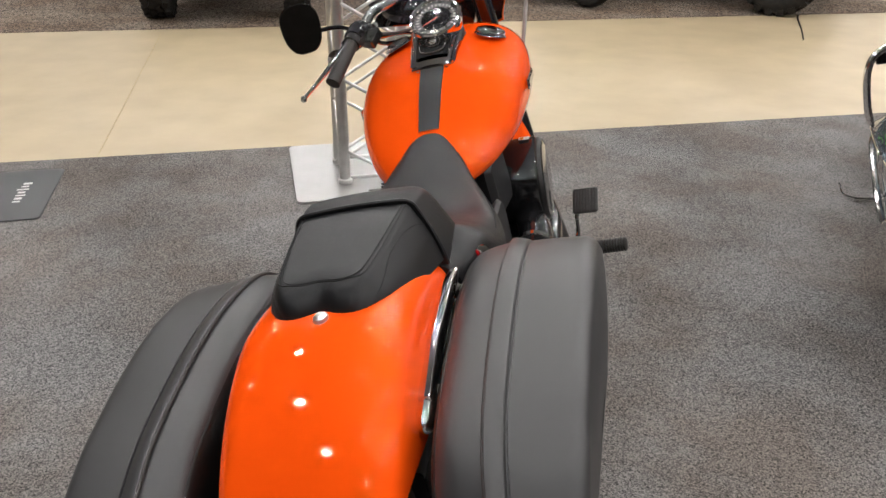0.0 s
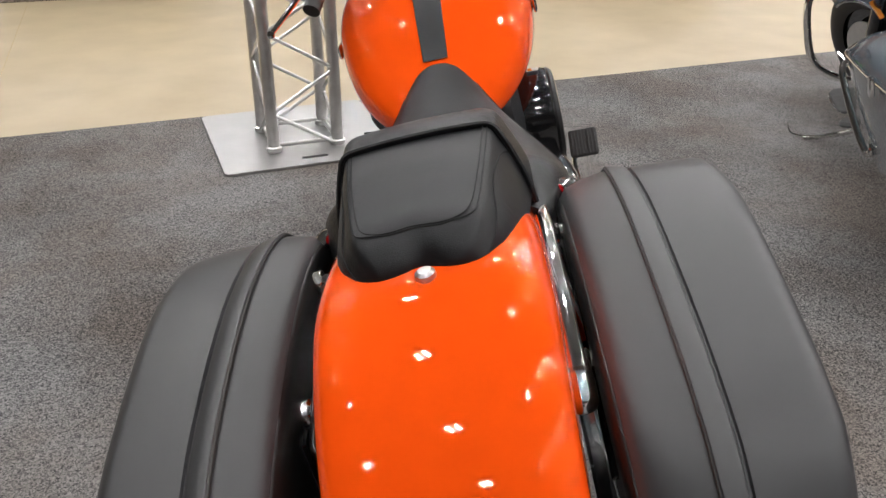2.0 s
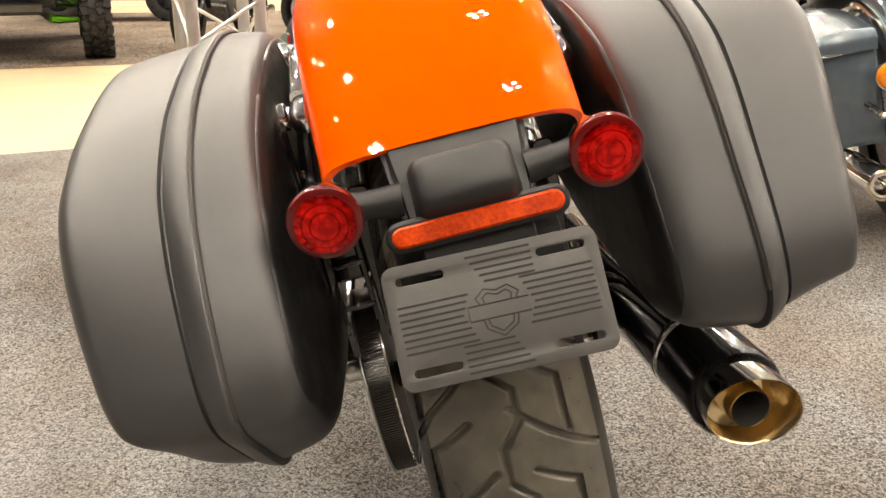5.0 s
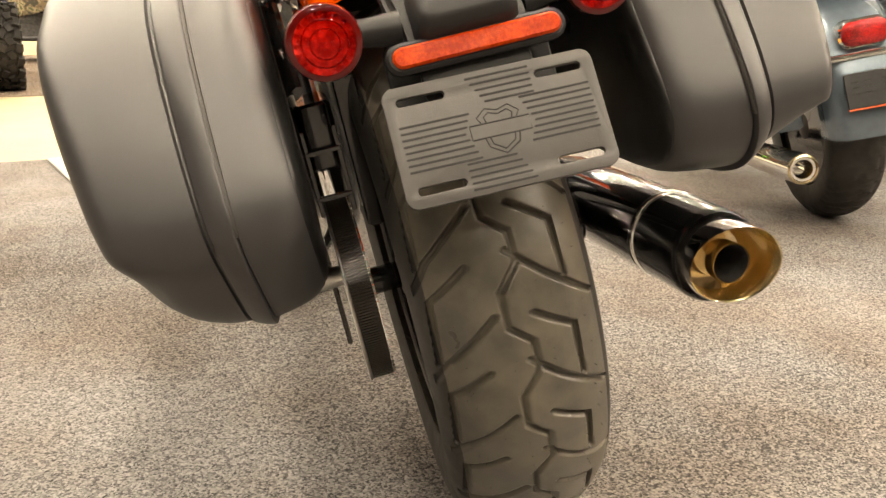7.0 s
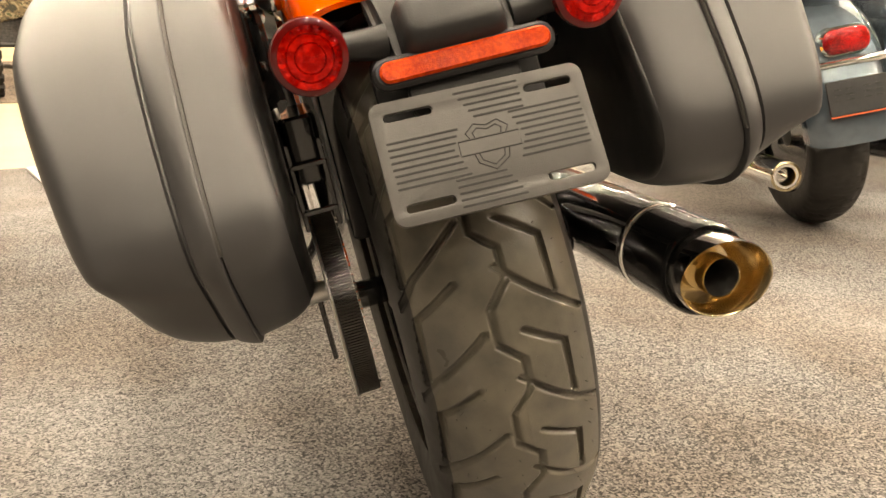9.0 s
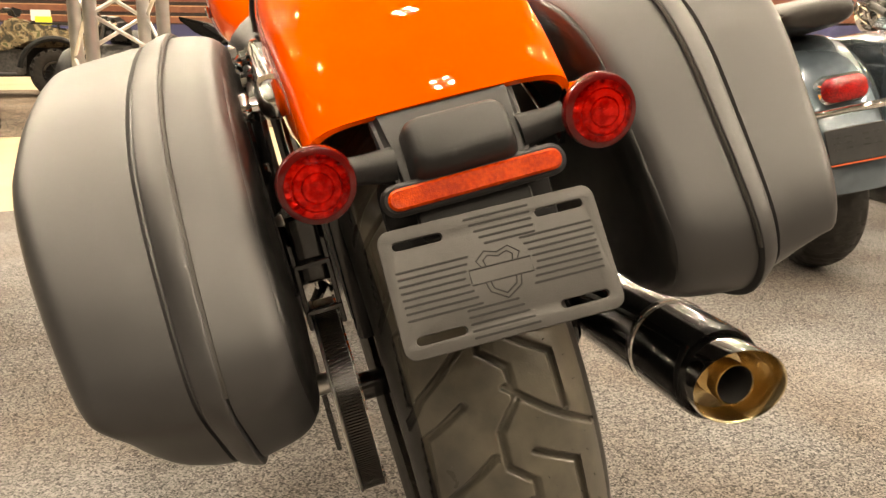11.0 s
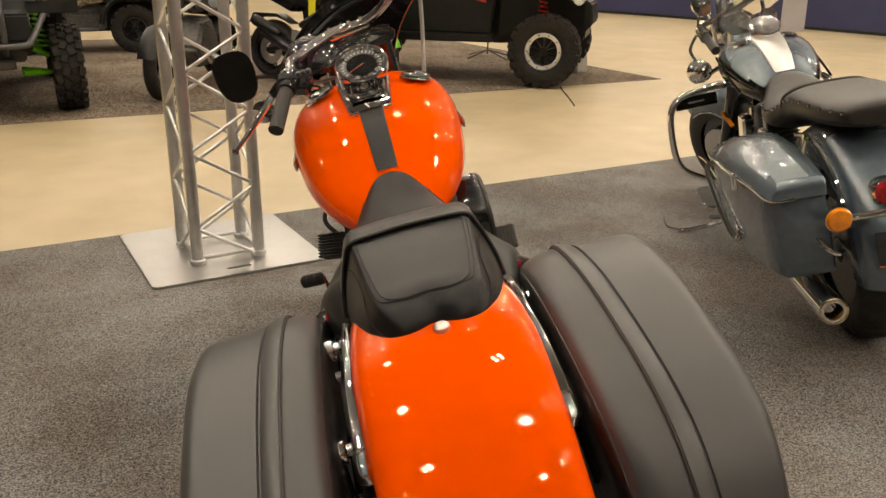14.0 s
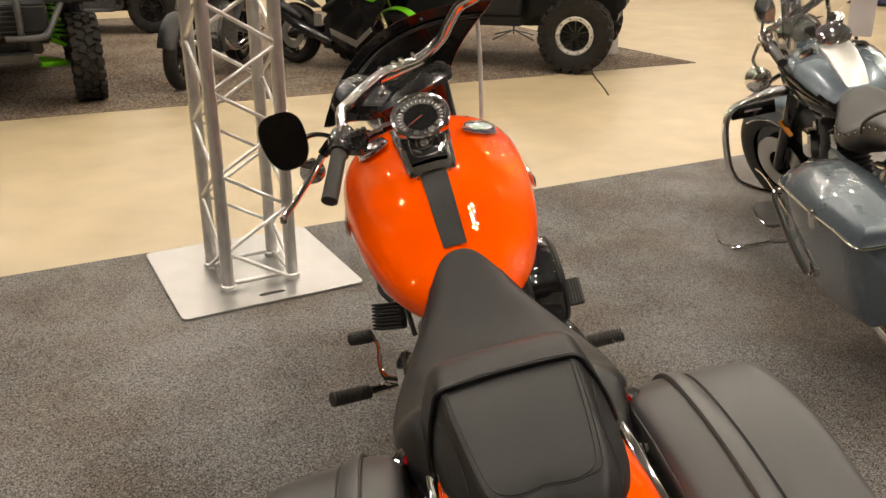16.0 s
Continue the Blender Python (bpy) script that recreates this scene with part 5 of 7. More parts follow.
for k in range(12):
    d = 0.25 + 0.55 * k
    off = [(x + d * 0.86, y + d * 0.5) for x, y in RINK]
    wall_band("stand_riser", off, 0.9 + 0.30 * k, 1.16 + 0.30 * k, 0.55, SEATDARK, "dark step of the spectator stands", "stands")
    wall_band("stand_bench", [(x - 0.03, y - 0.02) for x, y in off], 1.16 + 0.30 * k, 1.32 + 0.30 * k, 0.05, SEATWOOD, "brown bench back in the spectator stands", "stands")
    wall_band("stand_edge", [(x - 0.05, y - 0.03) for x, y in off], 1.32 + 0.30 * k, 1.345 + 0.30 * k, 0.07, SEATEDGE, "tan top edge of a stand bench", "stands")
# outer shell of the hall
HALLDARK = material("hall_dark", (0.030, 0.028, 0.027), 0.8, 0.0, (0.022, 0.021, 0.020), 1.5)
HALLTAN = material("hall_tan", (0.11, 0.09, 0.075), 0.8, 0.0, (0.085, 0.07, 0.06), 1.5)
for name, x, y, hx, hy in (("wall_north", 0, 34, 32, 0.15), ("wall_south", 0, -24, 32, 0.15), ("wall_east", 32, 5, 0.15, 29.4), ("wall_west", -32, 5, 0.15, 29.4)):
    tagged(finish(name, slab(hx, hy, 10.6, 0.02, 0.01, at(x, y, -0.1)), HALLTAN, smooth=False), "plain hall wall", "wall", kind="structure")
tagged(finish("ceiling", slab(32.2, 29.6, 0.3, 0.02, 0.01, at(0, 5, 10.5)), HALLDARK, smooth=False), "dark hall ceiling", "ceiling", kind="structure")

# ---- truss tower on its base plate ----
TRUSS = pose(-0.832, 2.743, 0.0, 0, 0, 21.8)
truss = thing("truss_tower", "aluminium box truss tower on a bright square base plate", "truss", TRUSS)
HALF = 0.135
bm = outline_mesh([rounded_rect(0.375, 0.375, 0.030, 5), [(x, y - 0.30) for x, y in rounded_rect(0.055, 0.012, 0.011, 4)]], 0.008, 0.001)
bm.transform(at(0.010, 0.048, 0.006))
BASEALU = material("base_plate_aluminium", (0.46, 0.455, 0.45), 0.38, 1.0, (0.42, 0.415, 0.41), 9, wear=0.025)
part("base_plate", bm, BASEALU, truss, "bright aluminium base plate with hand slots")
corners = [(-HALF, -HALF), (HALF, -HALF), (HALF, HALF), (-HALF, HALF)]
for x, y in corners:
    ch = part("chord", bar([(x, y, 0.01), (x, y, 3.6)], 0.0255, 18), ALU, truss, "round aluminium chord tube")
    part("collar", lathe([(0.0, 0.0), (0.031, 0.0), (0.033, 0.006), (0.033, 0.020), (0.028, 0.024), (0.0255, 0.025)], at(x, y, 0.010), 20), ALU, ch)
STEPZ = 0.1625
for f in range(4):
    a, b = corners[f], corners[(f + 1) % 4]
    out = Vector(((a[0] + b[0]) / 2, (a[1] + b[1]) / 2, 0)).normalized() * 0.012
    for z in (0.035,):
        part("cross_bar", bar([Vector((*a, z)), Vector((*b, z))], 0.009, 10), ALU, truss)
    z = 0.012
    k = 0 if f % 2 == 0 else 1
    while z < 3.4:
        p, q = (b, a) if k % 2 == 0 else (a, b)
        part("brace", bar([Vector((*p, z)) + out, Vector((*q, z + STEPZ)) + out], 0.0078, 10), ALU, truss)
        z += STEPZ
        k += 1

# flat dark floor sign with unreadable white lettering
sign = thing("floor_sign", "flat dark grey floor sign plate with white lettering", "sign", pose(-2.47, 2.12, 0.0, 0, 0, 22.0))
part("sign_plate", slab(0.325, 0.30, 0.006, 0.025, 0.002, at(0, 0, 0.001)), material("sign_black", (0.045, 0.043, 0.045), 0.32, 0.2, (0.03, 0.03, 0.032), 3, wear=0.1), sign)
SIGNW = material("sign_white", (0.75, 0.74, 0.72), 0.5)
for k, (x, w, h) in enumerate(((0.165, 0.012, 0.020), (0.160, 0.010, 0.014), (0.158, 0.016, 0.012), (0.160, 0.010, 0.016), (0.162, 0.013, 0.012), (0.160, 0.010, 0.018), (0.160, 0.010, 0.012))):
    part("letter_bar", slab(w * 1.6, h * 0.6, 0.001, 0.002, 0.0003, at(x + 0.03, 0.12 - 0.036 * k, 0.0075)), SIGNW, sign)

# aisle joint in the concrete
a, b = Vector((-2.242, 2.74, -0.0055)), Vector((-3.278, 5.50, -0.0055))
tagged(finish("floor_joint", bar([a, b], 0.005, 6, 1, 0.2), material("joint_tan", (0.66, 0.54, 0.30), 0.6)), "pale sealed joint line in the concrete", "floor joint", kind="structure")

# ---- the blue-grey touring motorcycle on the same carpet ----
grey = thing("touring_motorcycle", "blue-grey touring motorcycle with hard bags, chrome guards and studded seat", "motorcycle", pose(1.582, 1.619, 0.003, 0, -12, -12.5))
BROWNVINYL = material("black_brown_vinyl", (0.020, 0.017, 0.015), 0.42, 0.0, (0.014, 0.012, 0.011), 60, 0.2, 600, wear=0.05)
GAX = Vector((0, 0, 0.325))
tyre("rear_tyre", GAX, 0.325, 0.088, grey, "black rear tyre", 300, 32)
wheel_rim(grey, GAX, 0.215, 0.065, 10)
# rear fender
bm = bmesh.new()
rings = []
for k in range(26):
    a = radians(35 + 145 * k / 25)
    r0 = 0.455 - 0.05 * max(0, (k - 12) / 13)
    rings.append([(x * (1.0 if k < 18 else 1 - 0.010 * (k - 18)), r * math.cos(a), 0.335 + r * math.sin(a)) for x, r in [(-0.125, r0 - 0.13), (-0.125, r0 - 0.06)] + [(0.122 * math.sin(u * math.pi / 2), r0 - 0.055 * abs(u) ** 2.6) for u in np.linspace(-1, 1, 15)] + [(0.125, r0 - 0.06), (0.125, r0 - 0.13)]])
loft(bm, rings, closed=False, caps=False)
part("rear_fender", bm, GREYPAINT, grey, "blue-grey rear fender", sharp=60)
lamp = part("tail_lamp", slab(0.074, 0.044, 0.050, 0.036, 0.008, at(0, -0.300, 0.636, 88, 0, 0)), CHROME, grey, "chrome framed oval red tail lamp")
bm = bmesh.new()
loft(bm, [[(x, y, z) for x, y in rounded_rect(0.068 * k, 0.038 * k, 0.032 * k, 5)] for z, k in ((0.048, 1.0), (0.062, 0.97), (0.072, 0.85), (0.078, 0.6))], m=at(0, -0.300, 0.636, 88, 0, 0))
part("lens", bm, REDLENS, lamp)
part("signal_bar", bar([(-0.185, -0.365, 0.582), (-0.09, -0.350, 0.574), (0, -0.350, 0.574), (0.09, -0.350, 0.574), (0.185, -0.365, 0.582)], 0.013, 12), CHROME, grey)
for s in (-1, 1):
    m = along((s * 0.186, -0.365, 0.584), (s * 0.186, -1.0, 0.57))
    sg = part("turn_signal", lathe([(0.0, -0.045), (0.020, -0.040), (0.034, -0.022), (0.040, 0.0), (0.0405, 0.010)], m, 28), CHROME, grey, "amber round turn signal in a chrome shell")
    part("lens", lathe([(0.039, 0.008), (0.0385, 0.016), (0.032, 0.022), (0.0, 0.026)], m, 28), AMBER, sg)
pb = part("plate_bracket", slab(0.090, 0.052, 0.006, 0.006, 0.002, at(0, -0.405, 0.480, 74, 0, 0)), MATTBLACK, grey, "black plate bracket with an orange strip")
part("orange_strip", slab(0.088, 0.012, 0.003, 0.002, 0.001, at(0, -0.418, 0.437, 74, 0, 0)), material("strip_orange", (0.75, 0.13, 0.04), 0.4), pb)
for x in (-0.06, -0.025, 0.025, 0.06):
    for dz in (0.0, 0.016, 0.032):
        part("bracket_slot", slab(0.011, 0.0026, 0.001, 0.002, 0.0003, at(x, -0.4130 + dz * 0.29, 0.474 + dz, 74, 0, 0)), DARKMETAL, pb)
# hard bags with lids and guard rails
for s in (-1, 1):
    bm = bmesh.new()
    rows = []
    for y, z0, z1, x0, x1, taper in ((-0.322, 0.392, 0.655, 0.212, 0.356, 0.030), (-0.312, 0.374, 0.668, 0.202, 0.368, 0.034), (-0.20, 0.360, 0.672, 0.196, 0.384, 0.036), (0.00, 0.352, 0.678, 0.194, 0.410, 0.036), (0.18, 0.385, 0.680, 0.194, 0.420, 0.034), (0.29, 0.460, 0.676, 0.194, 0.416, 0.026), (0.365, 0.560, 0.680, 0.196, 0.366, 0.012), (0.395, 0.625, 0.680, 0.204, 0.318, 0.004)):
        ring = []
        for a, b in rounded_rect((x1 - x0) / 2, (z1 - z0) / 2, 0.016, 4):
            low = 0.5 - b / (z1 - z0)
            ring.append((s * ((x0 + x1) / 2 + a - taper * low), y + 0.030 * low * (1 if y < -0.15 else 0), (z0 + z1) / 2 + b))
        rows.append(ring)
    loft(bm, rows)
    bag = part("hard_bag", bm, GREYPAINT, grey, "glossy blue-grey hard bag with a lid", sharp=50)
    bm = bmesh.new()
    rows = []
    for y, z0, h, x0, x1, facet in ((-0.334, 0.662, 0.016, 0.214, 0.358, 0.012), (-0.330, 0.664, 0.034, 0.202, 0.372, 0.020), (-0.318, 0.668, 0.050, 0.200, 0.376, 0.030), (-0.20, 0.674, 0.062, 0.196, 0.392, 0.048), (0.00, 0.680, 0.070, 0.194, 0.416, 0.066), (0.18, 0.682, 0.062, 0.194, 0.424, 0.074), (0.29, 0.678, 0.048, 0.194, 0.420, 0.078), (0.370, 0.680, 0.026, 0.198, 0.370, 0.050), (0.402, 0.682, 0.006, 0.206, 0.320, 0.020)):
        side = [(x0, -0.20), (x0, 0.70), (x0 + 0.006, 0.92), (x0 + 0.020, 1.0), ((x0 + x1 - facet) / 2, 1.04), (x1 - facet - 0.012, 0.98), (x1 - facet, 0.90), (x1 - facet * 0.5, 0.52), (x1 - 0.004, 0.10), (x1, 0.0), (x1, -0.20)]
        rows.append([(s * x, y, z0 + b * h) for x, b in side])
    loft(bm, rows)
    lid = part("bag_lid", bm, GREYPAINT, bag, sharp=26)
    part("lid_trim", bar([(s * 0.300, -0.336, 0.660), (s * 0.374, -0.330, 0.662), (s * 0.394, -0.20, 0.672), (s * 0.418, 0.0, 0.678), (s * 0.426, 0.18, 0.680), (s * 0.421, 0.29, 0.676), (s * 0.370, 0.372, 0.678)], 0.004, 8), CHROME, bag)
    part("latch", slab(0.016, 0.030, 0.014, 0.005, 0.003, at(s * 0.416 - 0.007, -0.06, 0.660, 90, 0, 90)), CHROME, bag)
    part("bag_guard", bar([(s * 0.24, 0.46, 0.60), (s * 0.38, 0.42, 0.605), (s * 0.416, 0.385, 0.590), (s * 0.418, 0.30, 0.535), (s * 0.412, 0.18, 0.455), (s * 0.400, 0.08, 0.402), (s * 0.385, 0.065, 0.425), (s * 0.380, 0.15, 0.49), (s * 0.375, 0.30, 0.58), (s * 0.30, 0.42, 0.61)], 0.0115, 10, 5), CHROME, grey, "looped chrome bag guard rail")
    part("bag_rail", bar([(s * 0.23, -0.30, 0.50), (s * 0.20, -0.35, 0.47), (s * 0.16, -0.34, 0.46)], 0.010, 8), CHROME, grey)
    part("muffler", lathe([(0.030, 0.0), (0.046, 0.0), (0.048, 0.004), (0.049, 0.35), (0.040, 0.60), (0.028, 0.70)], along((s * 0.205, -0.345, 0.262), (s * 0.185, 0.60, 0.20)), 28, caps=False), CHROME, grey, "chrome muffler with a gold-tinted mouth")
    part("muffler_mouth", lathe([(0.047, 0.0), (0.040, -0.003), (0.030, 0.012), (0.026, 0.06)], along((s * 0.205, -0.345, 0.262), (s * 0.185, 0.60, 0.20)), 28, caps=False), GOLDTINT, grey)
    part("fender_trim", bar([(s * 0.128, -0.30, 0.52), (s * 0.132, -0.20, 0.66), (s * 0.132, 0.0, 0.74), (s * 0.130, 0.18, 0.72)], 0.012, 8), CHROME, grey)
    part("rear_shock", lathe([(0.0, 0), (0.02, 0), *[(0.026 if k % 2 else 0.020, 0.012 * k) for k in range(1, 18)], (0.0, 0.22)], along((s * 0.150, -0.02, 0.42), (s * 0.150, 0.10, 0.66)), 16), CHROME, grey)
# seat with studs
GSEAT = ((-0.235, 0.850, 0.07, 0.020, 2.6, 2.4), (-0.215, 0.855, 0.11, 0.040, 3, 2.4), (-0.10, 0.850, 0.145, 0.052, 3.2, 2.4), (0.08, 0.840, 0.155, 0.060, 3.2, 2.4), (0.20, 0.825, 0.158, 0.065, 3, 2.4), (0.275, 0.790, 0.170, 0.062, 2.8, 2.4), (0.36, 0.760, 0.185, 0.060, 2.8, 2.4), (0.48, 0.755, 0.170, 0.060, 2.6, 2.4), (0.60, 0.775, 0.125, 0.058, 2.4, 2.4), (0.70, 0.805, 0.085, 0.048, 2.3, 2.3), (0.78, 0.830, 0.045, 0.022, 2.1, 2.1))
bm = bmesh.new()
loft(bm, seat_loft(GSEAT, 5))
gseat = part("seat", bm, BROWNVINYL, grey, "dark brown-black seat with chrome studs", sharp=70)


def stud_row(us, deg, n):
    for k in range(n):
        u = us[0] + (us[1] - us[0]) * k / (n - 1)
        y, zc, hw, hh, te, be = [float(v) for v in spline(GSEAT, u)]
        for sgn in (-1, 1):
            a = radians(deg)
            x, z = hw * abs(math.cos(a)) ** (2 / te), hh * math.copysign(abs(math.sin(a)) ** (2 / (te if deg > 0 else be)), deg)
            part("stud", lathe([(0.0, 0.006), (0.005, 0.004), (0.0065, 0.0)], along((sgn * x * 0.995, y, zc + z), (sgn * (x + 0.1), y, zc + z + 0.05)), 8), CHROME, gseat)


stud_row((0.10, 0.42), 14, 8)
stud_row((0.50, 0.72), 16, 6)
part("seat_piping", bar([(0.160 * math.copysign(abs(math.cos(radians(d))) ** 0.7, math.cos(radians(d))), 0.235, 0.818 + 0.068 * abs(math.sin(radians(d))) ** 0.66) for d in (0, 15, 30, 50, 70, 90, 110, 130, 150, 165, 180)], 0.006, 8), BROWNVINYL, gseat)
# tank, console, gauge
GTANK = ((0.655, 0.770, 0.06, 0.03, 2.2, 2.2), (0.70, 0.785, 0.12, 0.06, 2.4, 2.3), (0.80, 0.815, 0.165, 0.085, 2.5, 2.4), (0.92, 0.845, 0.190, 0.105, 2.6, 2.4), (1.06, 0.862, 0.195, 0.110, 2.6, 2.4), (1.16, 0.868, 0.165, 0.095, 2.4, 2.3), (1.22, 0.872, 0.09, 0.05, 2.2, 2.2))
bm = bmesh.new()
loft(bm, seat_loft(GTANK, 5))
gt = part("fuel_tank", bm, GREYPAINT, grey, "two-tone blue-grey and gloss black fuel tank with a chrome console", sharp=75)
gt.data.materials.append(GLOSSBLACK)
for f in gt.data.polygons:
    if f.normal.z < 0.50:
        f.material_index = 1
bm = bmesh.new()
loft(bm, [[(x, y, z + dz) for x, dz in ((-w, -0.02), (-w, -0.004), (-w * 0.9, 0), (w * 0.9, 0), (w, -0.004), (w, -0.02))] for y, z, w in ((0.72, 0.858, 0.040), (0.80, 0.914, 0.052), (0.90, 0.962, 0.058), (0.99, 0.985, 0.062))], closed=False, caps=False)
con = part("console", bm, ALU, gt, "bright metal tank console")
m = at(0, 0.995, 1.015, 30, 0, 0)
part("gauge", lathe([(0.05, -0.045), (0.068, -0.010), (0.070, 0.004), (0.066, 0.010), (0.060, 0.006)], m, 36), CHROME, con)
part("gauge_face", lathe([(0.0, 0.005), (0.060, 0.005), (0.060, 0.0)], m, 32), material("gauge_pale", (0.45, 0.43, 0.38), 0.4), con)
for x in (-0.12, 0.12):
    part("tank_cap", lathe([(0.0, 0.018), (0.025, 0.015), (0.034, 0.008), (0.036, 0.0)], at(x * 0.85, 1.00, 0.955, 0, 14 if x > 0 else -14, 0), 24), CHROME, gt)
    part("tank_edge", bar([(x * 1.55, 0.74, 0.80), (x * 1.63, 0.92, 0.85), (x * 1.60, 1.10, 0.90)], 0.006, 8), GLOSSBLACK, gt)
# engine block and chrome
for y, tl in ((0.80, -20), (1.03, 20)):
    cy = part("cylinder", lathe([(0.0, -0.02), *[(0.062 if k % 2 else 0.076, 0.009 * k) for k in range(22)], (0.0, 0.20)], at(0, y, 0.48, tl, 0, 0), 24), DARKMETAL, grey, "finned engine cylinder")
    part("pushrod_tube", bar([(-0.07, y, 0.45), (-0.075, y, 0.66)], 0.012, 10), CHROME, cy)
part("primary_cover", slab(0.28, 0.10, 0.06, 0.095, 0.02, at(-0.22, 0.72, 0.36, 90, 0, 90)), CHROME, grey)
part("crankcase", slab(0.24, 0.13, 0.26, 0.07, 0.03, at(-0.13, 0.86, 0.36, 90, 0, 90)), DARKMETAL, grey)
part("horn_cover", slab(0.045, 0.060, 0.05, 0.02, 0.01, at(-0.155, 0.91, 0.60, 90, 0, 90)), CHROME, grey)
part("side_panel", slab(0.13, 0.08, 0.02, 0.04, 0.008, at(-0.165, 0.46, 0.60, 90, 0, 90)), GREYPAINT, grey)
fb = part("footboard", slab(0.050, 0.13, 0.014, 0.04, 0.004, at(-0.30, 0.98, 0.275, 4, 0, 0)), RUBBER, grey, "black footboard with a chrome rim")
part("board_rim", bar([(-0.25, 0.86, 0.273), (-0.335, 0.87, 0.273), (-0.352, 0.98, 0.276), (-0.335, 1.09, 0.280), (-0.25, 1.11, 0.282)], 0.008, 8), CHROME, fb)
part("board_tip", lathe([(0.0, 0.012), (0.035, 0.010), (0.047, 0.0), (0.047, -0.006)], at(-0.335, 0.66, 0.30, 0, 0, 0), 24), RUBBER, grey)
part("shift_rod", bar([(-0.26, 0.80, 0.33), (-0.27, 1.10, 0.40), (-0.29, 1.22, 0.42)], 0.007, 8), CHROME, grey)
st = part("side_stand", bar([(-0.14, 0.96, 0.20), (-0.25, 1.02, 0.135), (-0.38, 1.075, 0.100), (-0.455, 1.085, 0.102)], [0.014, 0.012, 0.011, 0.010], 10), CHROME, grey, "chrome side stand folded out to the carpet")
part("stand_tab", bar([(-0.44, 1.085, 0.104), (-0.50, 1.10, 0.125), (-0.515, 1.105, 0.175)], 0.004, 8), CHROME, st)
part("crash_bar", bar([(-0.06, 1.36, 0.72), (-0.20, 1.36, 0.715), (-0.33, 1.35, 0.695), (-0.386, 1.33, 0.63), (-0.394, 1.33, 0.50), (-0.375, 1.32, 0.37), (-0.30, 1.29, 0.30), (-0.12, 1.24, 0.24)], 0.0165, 12, 5), CHROME, grey, "chrome engine guard bar")
part("crash_bar", bar([(0.06, 1.36, 0.72), (0.20, 1.36, 0.715), (0.33, 1.35, 0.695), (0.386, 1.33, 0.63), (0.394, 1.33, 0.50), (0.375, 1.32, 0.37), (0.30, 1.29, 0.30), (0.12, 1.24, 0.24)], 0.0165, 12, 5), CHROME, grey, "chrome engine guard bar")
panel = part("guard_panel", slab(0.105, 0.030, 0.012, 0.006, 0.003, at(-0.255, 1.365, 0.662, 82, 0, 8)), GLOSSBLACK, grey, "black panel under the engine guard")
part("script_bar", slab(0.040, 0.004, 0.001, 0.002, 0.0003, at(-0.255, 1.352, 0.664, 82, 0, 8)), ALU, panel)
# fork, wheel, fender, lamps, bars: turned to the left
GH = Vector((0, 1.22, 1.0))
GST = Matrix.Translation(GH) @ Matrix.Rotation(radians(30), 4, Vector((0, -0.45, 0.893))) @ Matrix.Translation(-GH)
GF = Vector((0, 1.62, 0.325))
tyre("front_tyre", GF, 0.325, 0.065, grey, "black front tyre", 200, 20, GST)
wheel_rim(grey, GF, 0.225, 0.045, 10, GST)
part("brake_disc", lathe([(0.07, -0.003), (0.15, -0.003), (0.15, 0.003), (0.07, 0.003)], GST @ at(-0.075, GF.y, GF.z, 0, 90, 0), 36, caps=False), ALU, grey)
bm = bmesh.new()
rings = []
for k in range(24):
    a = radians(58 + 62 * k / 23)
    rings.append([(x, GF.y + r * math.cos(a), GF.z + r * math.sin(a)) for x, r in ((-0.092, 0.255), (-0.092, 0.33), (-0.08, 0.358), (-0.05, 0.372), (0, 0.378), (0.05, 0.372), (0.08, 0.358), (0.092, 0.33), (0.092, 0.255))])
loft(bm, rings, closed=False, caps=False, m=GST)
ff = part("front_fender", bm, GREYPAINT, grey, "deep blue-grey front fender with chrome trim", sharp=60)
part("fender_rail", bar([GST @ Vector((-0.095, GF.y + 0.26 * math.cos(a), GF.z + 0.26 * math.sin(a))) for a in (2.05, 1.8, 1.55, 1.3, 1.05)], 0.006, 8), CHROME, ff)
for x in (-0.10, 0.10):
    lg = part("fork_leg", bar([GST @ Vector((x, 1.27, 0.86)), GST @ Vector((x, 1.60, 0.33))], 0.030, 16), GLOSSBLACK, grey)
    part("fork_tube", bar([GST @ Vector((x, 1.20, 1.02)), GST @ Vector((x, 1.30, 0.82))], 0.036, 16), CHROME, lg)
    part("fork_reflector", slab(0.012, 0.045, 0.005, 0.004, 0.001, GST @ at(x * 1.3, 1.43, 0.57, 60, 0, 0)), AMBER, lg)
    m = along(GST @ Vector((x * 2.2, 1.40, 0.875)), GST @ Vector((x * 2.2, 2.0, 0.86)))
    part("passing_lamp", lathe([(0.0, -0.075), (0.025, -0.070), (0.045, -0.050), (0.056, -0.020), (0.058, 0.010), (0.055, 0.016), (0.0, 0.020)], m, 28), CHROME, grey, "round chrome passing lamp")
    part("lamp_arm", bar([GST @ Vector((x, 1.32, 0.87)), GST @ Vector((x * 2.2, 1.36, 0.85))], 0.012, 8), CHROME, grey)
    part("screen_post", bar([GST @ Vector((x * 1.5, 1.30, 0.95)), GST @ Vector((x * 1.6, 1.24, 1.25)), GST @ Vector((x * 1.4, 1.20, 1.45))], 0.009, 8), CHROME, grey)
part("headlamp_shell", lathe([(0.0, -0.13), (0.06, -0.12), (0.10, -0.07), (0.115, 0.0), (0.112, 0.03), (0.0, 0.05)], along(GST @ Vector((0, 1.36, 0.97)), GST @ Vector((0, 2.2, 0.95))), 32), CHROME, grey)
bm = bmesh.new()
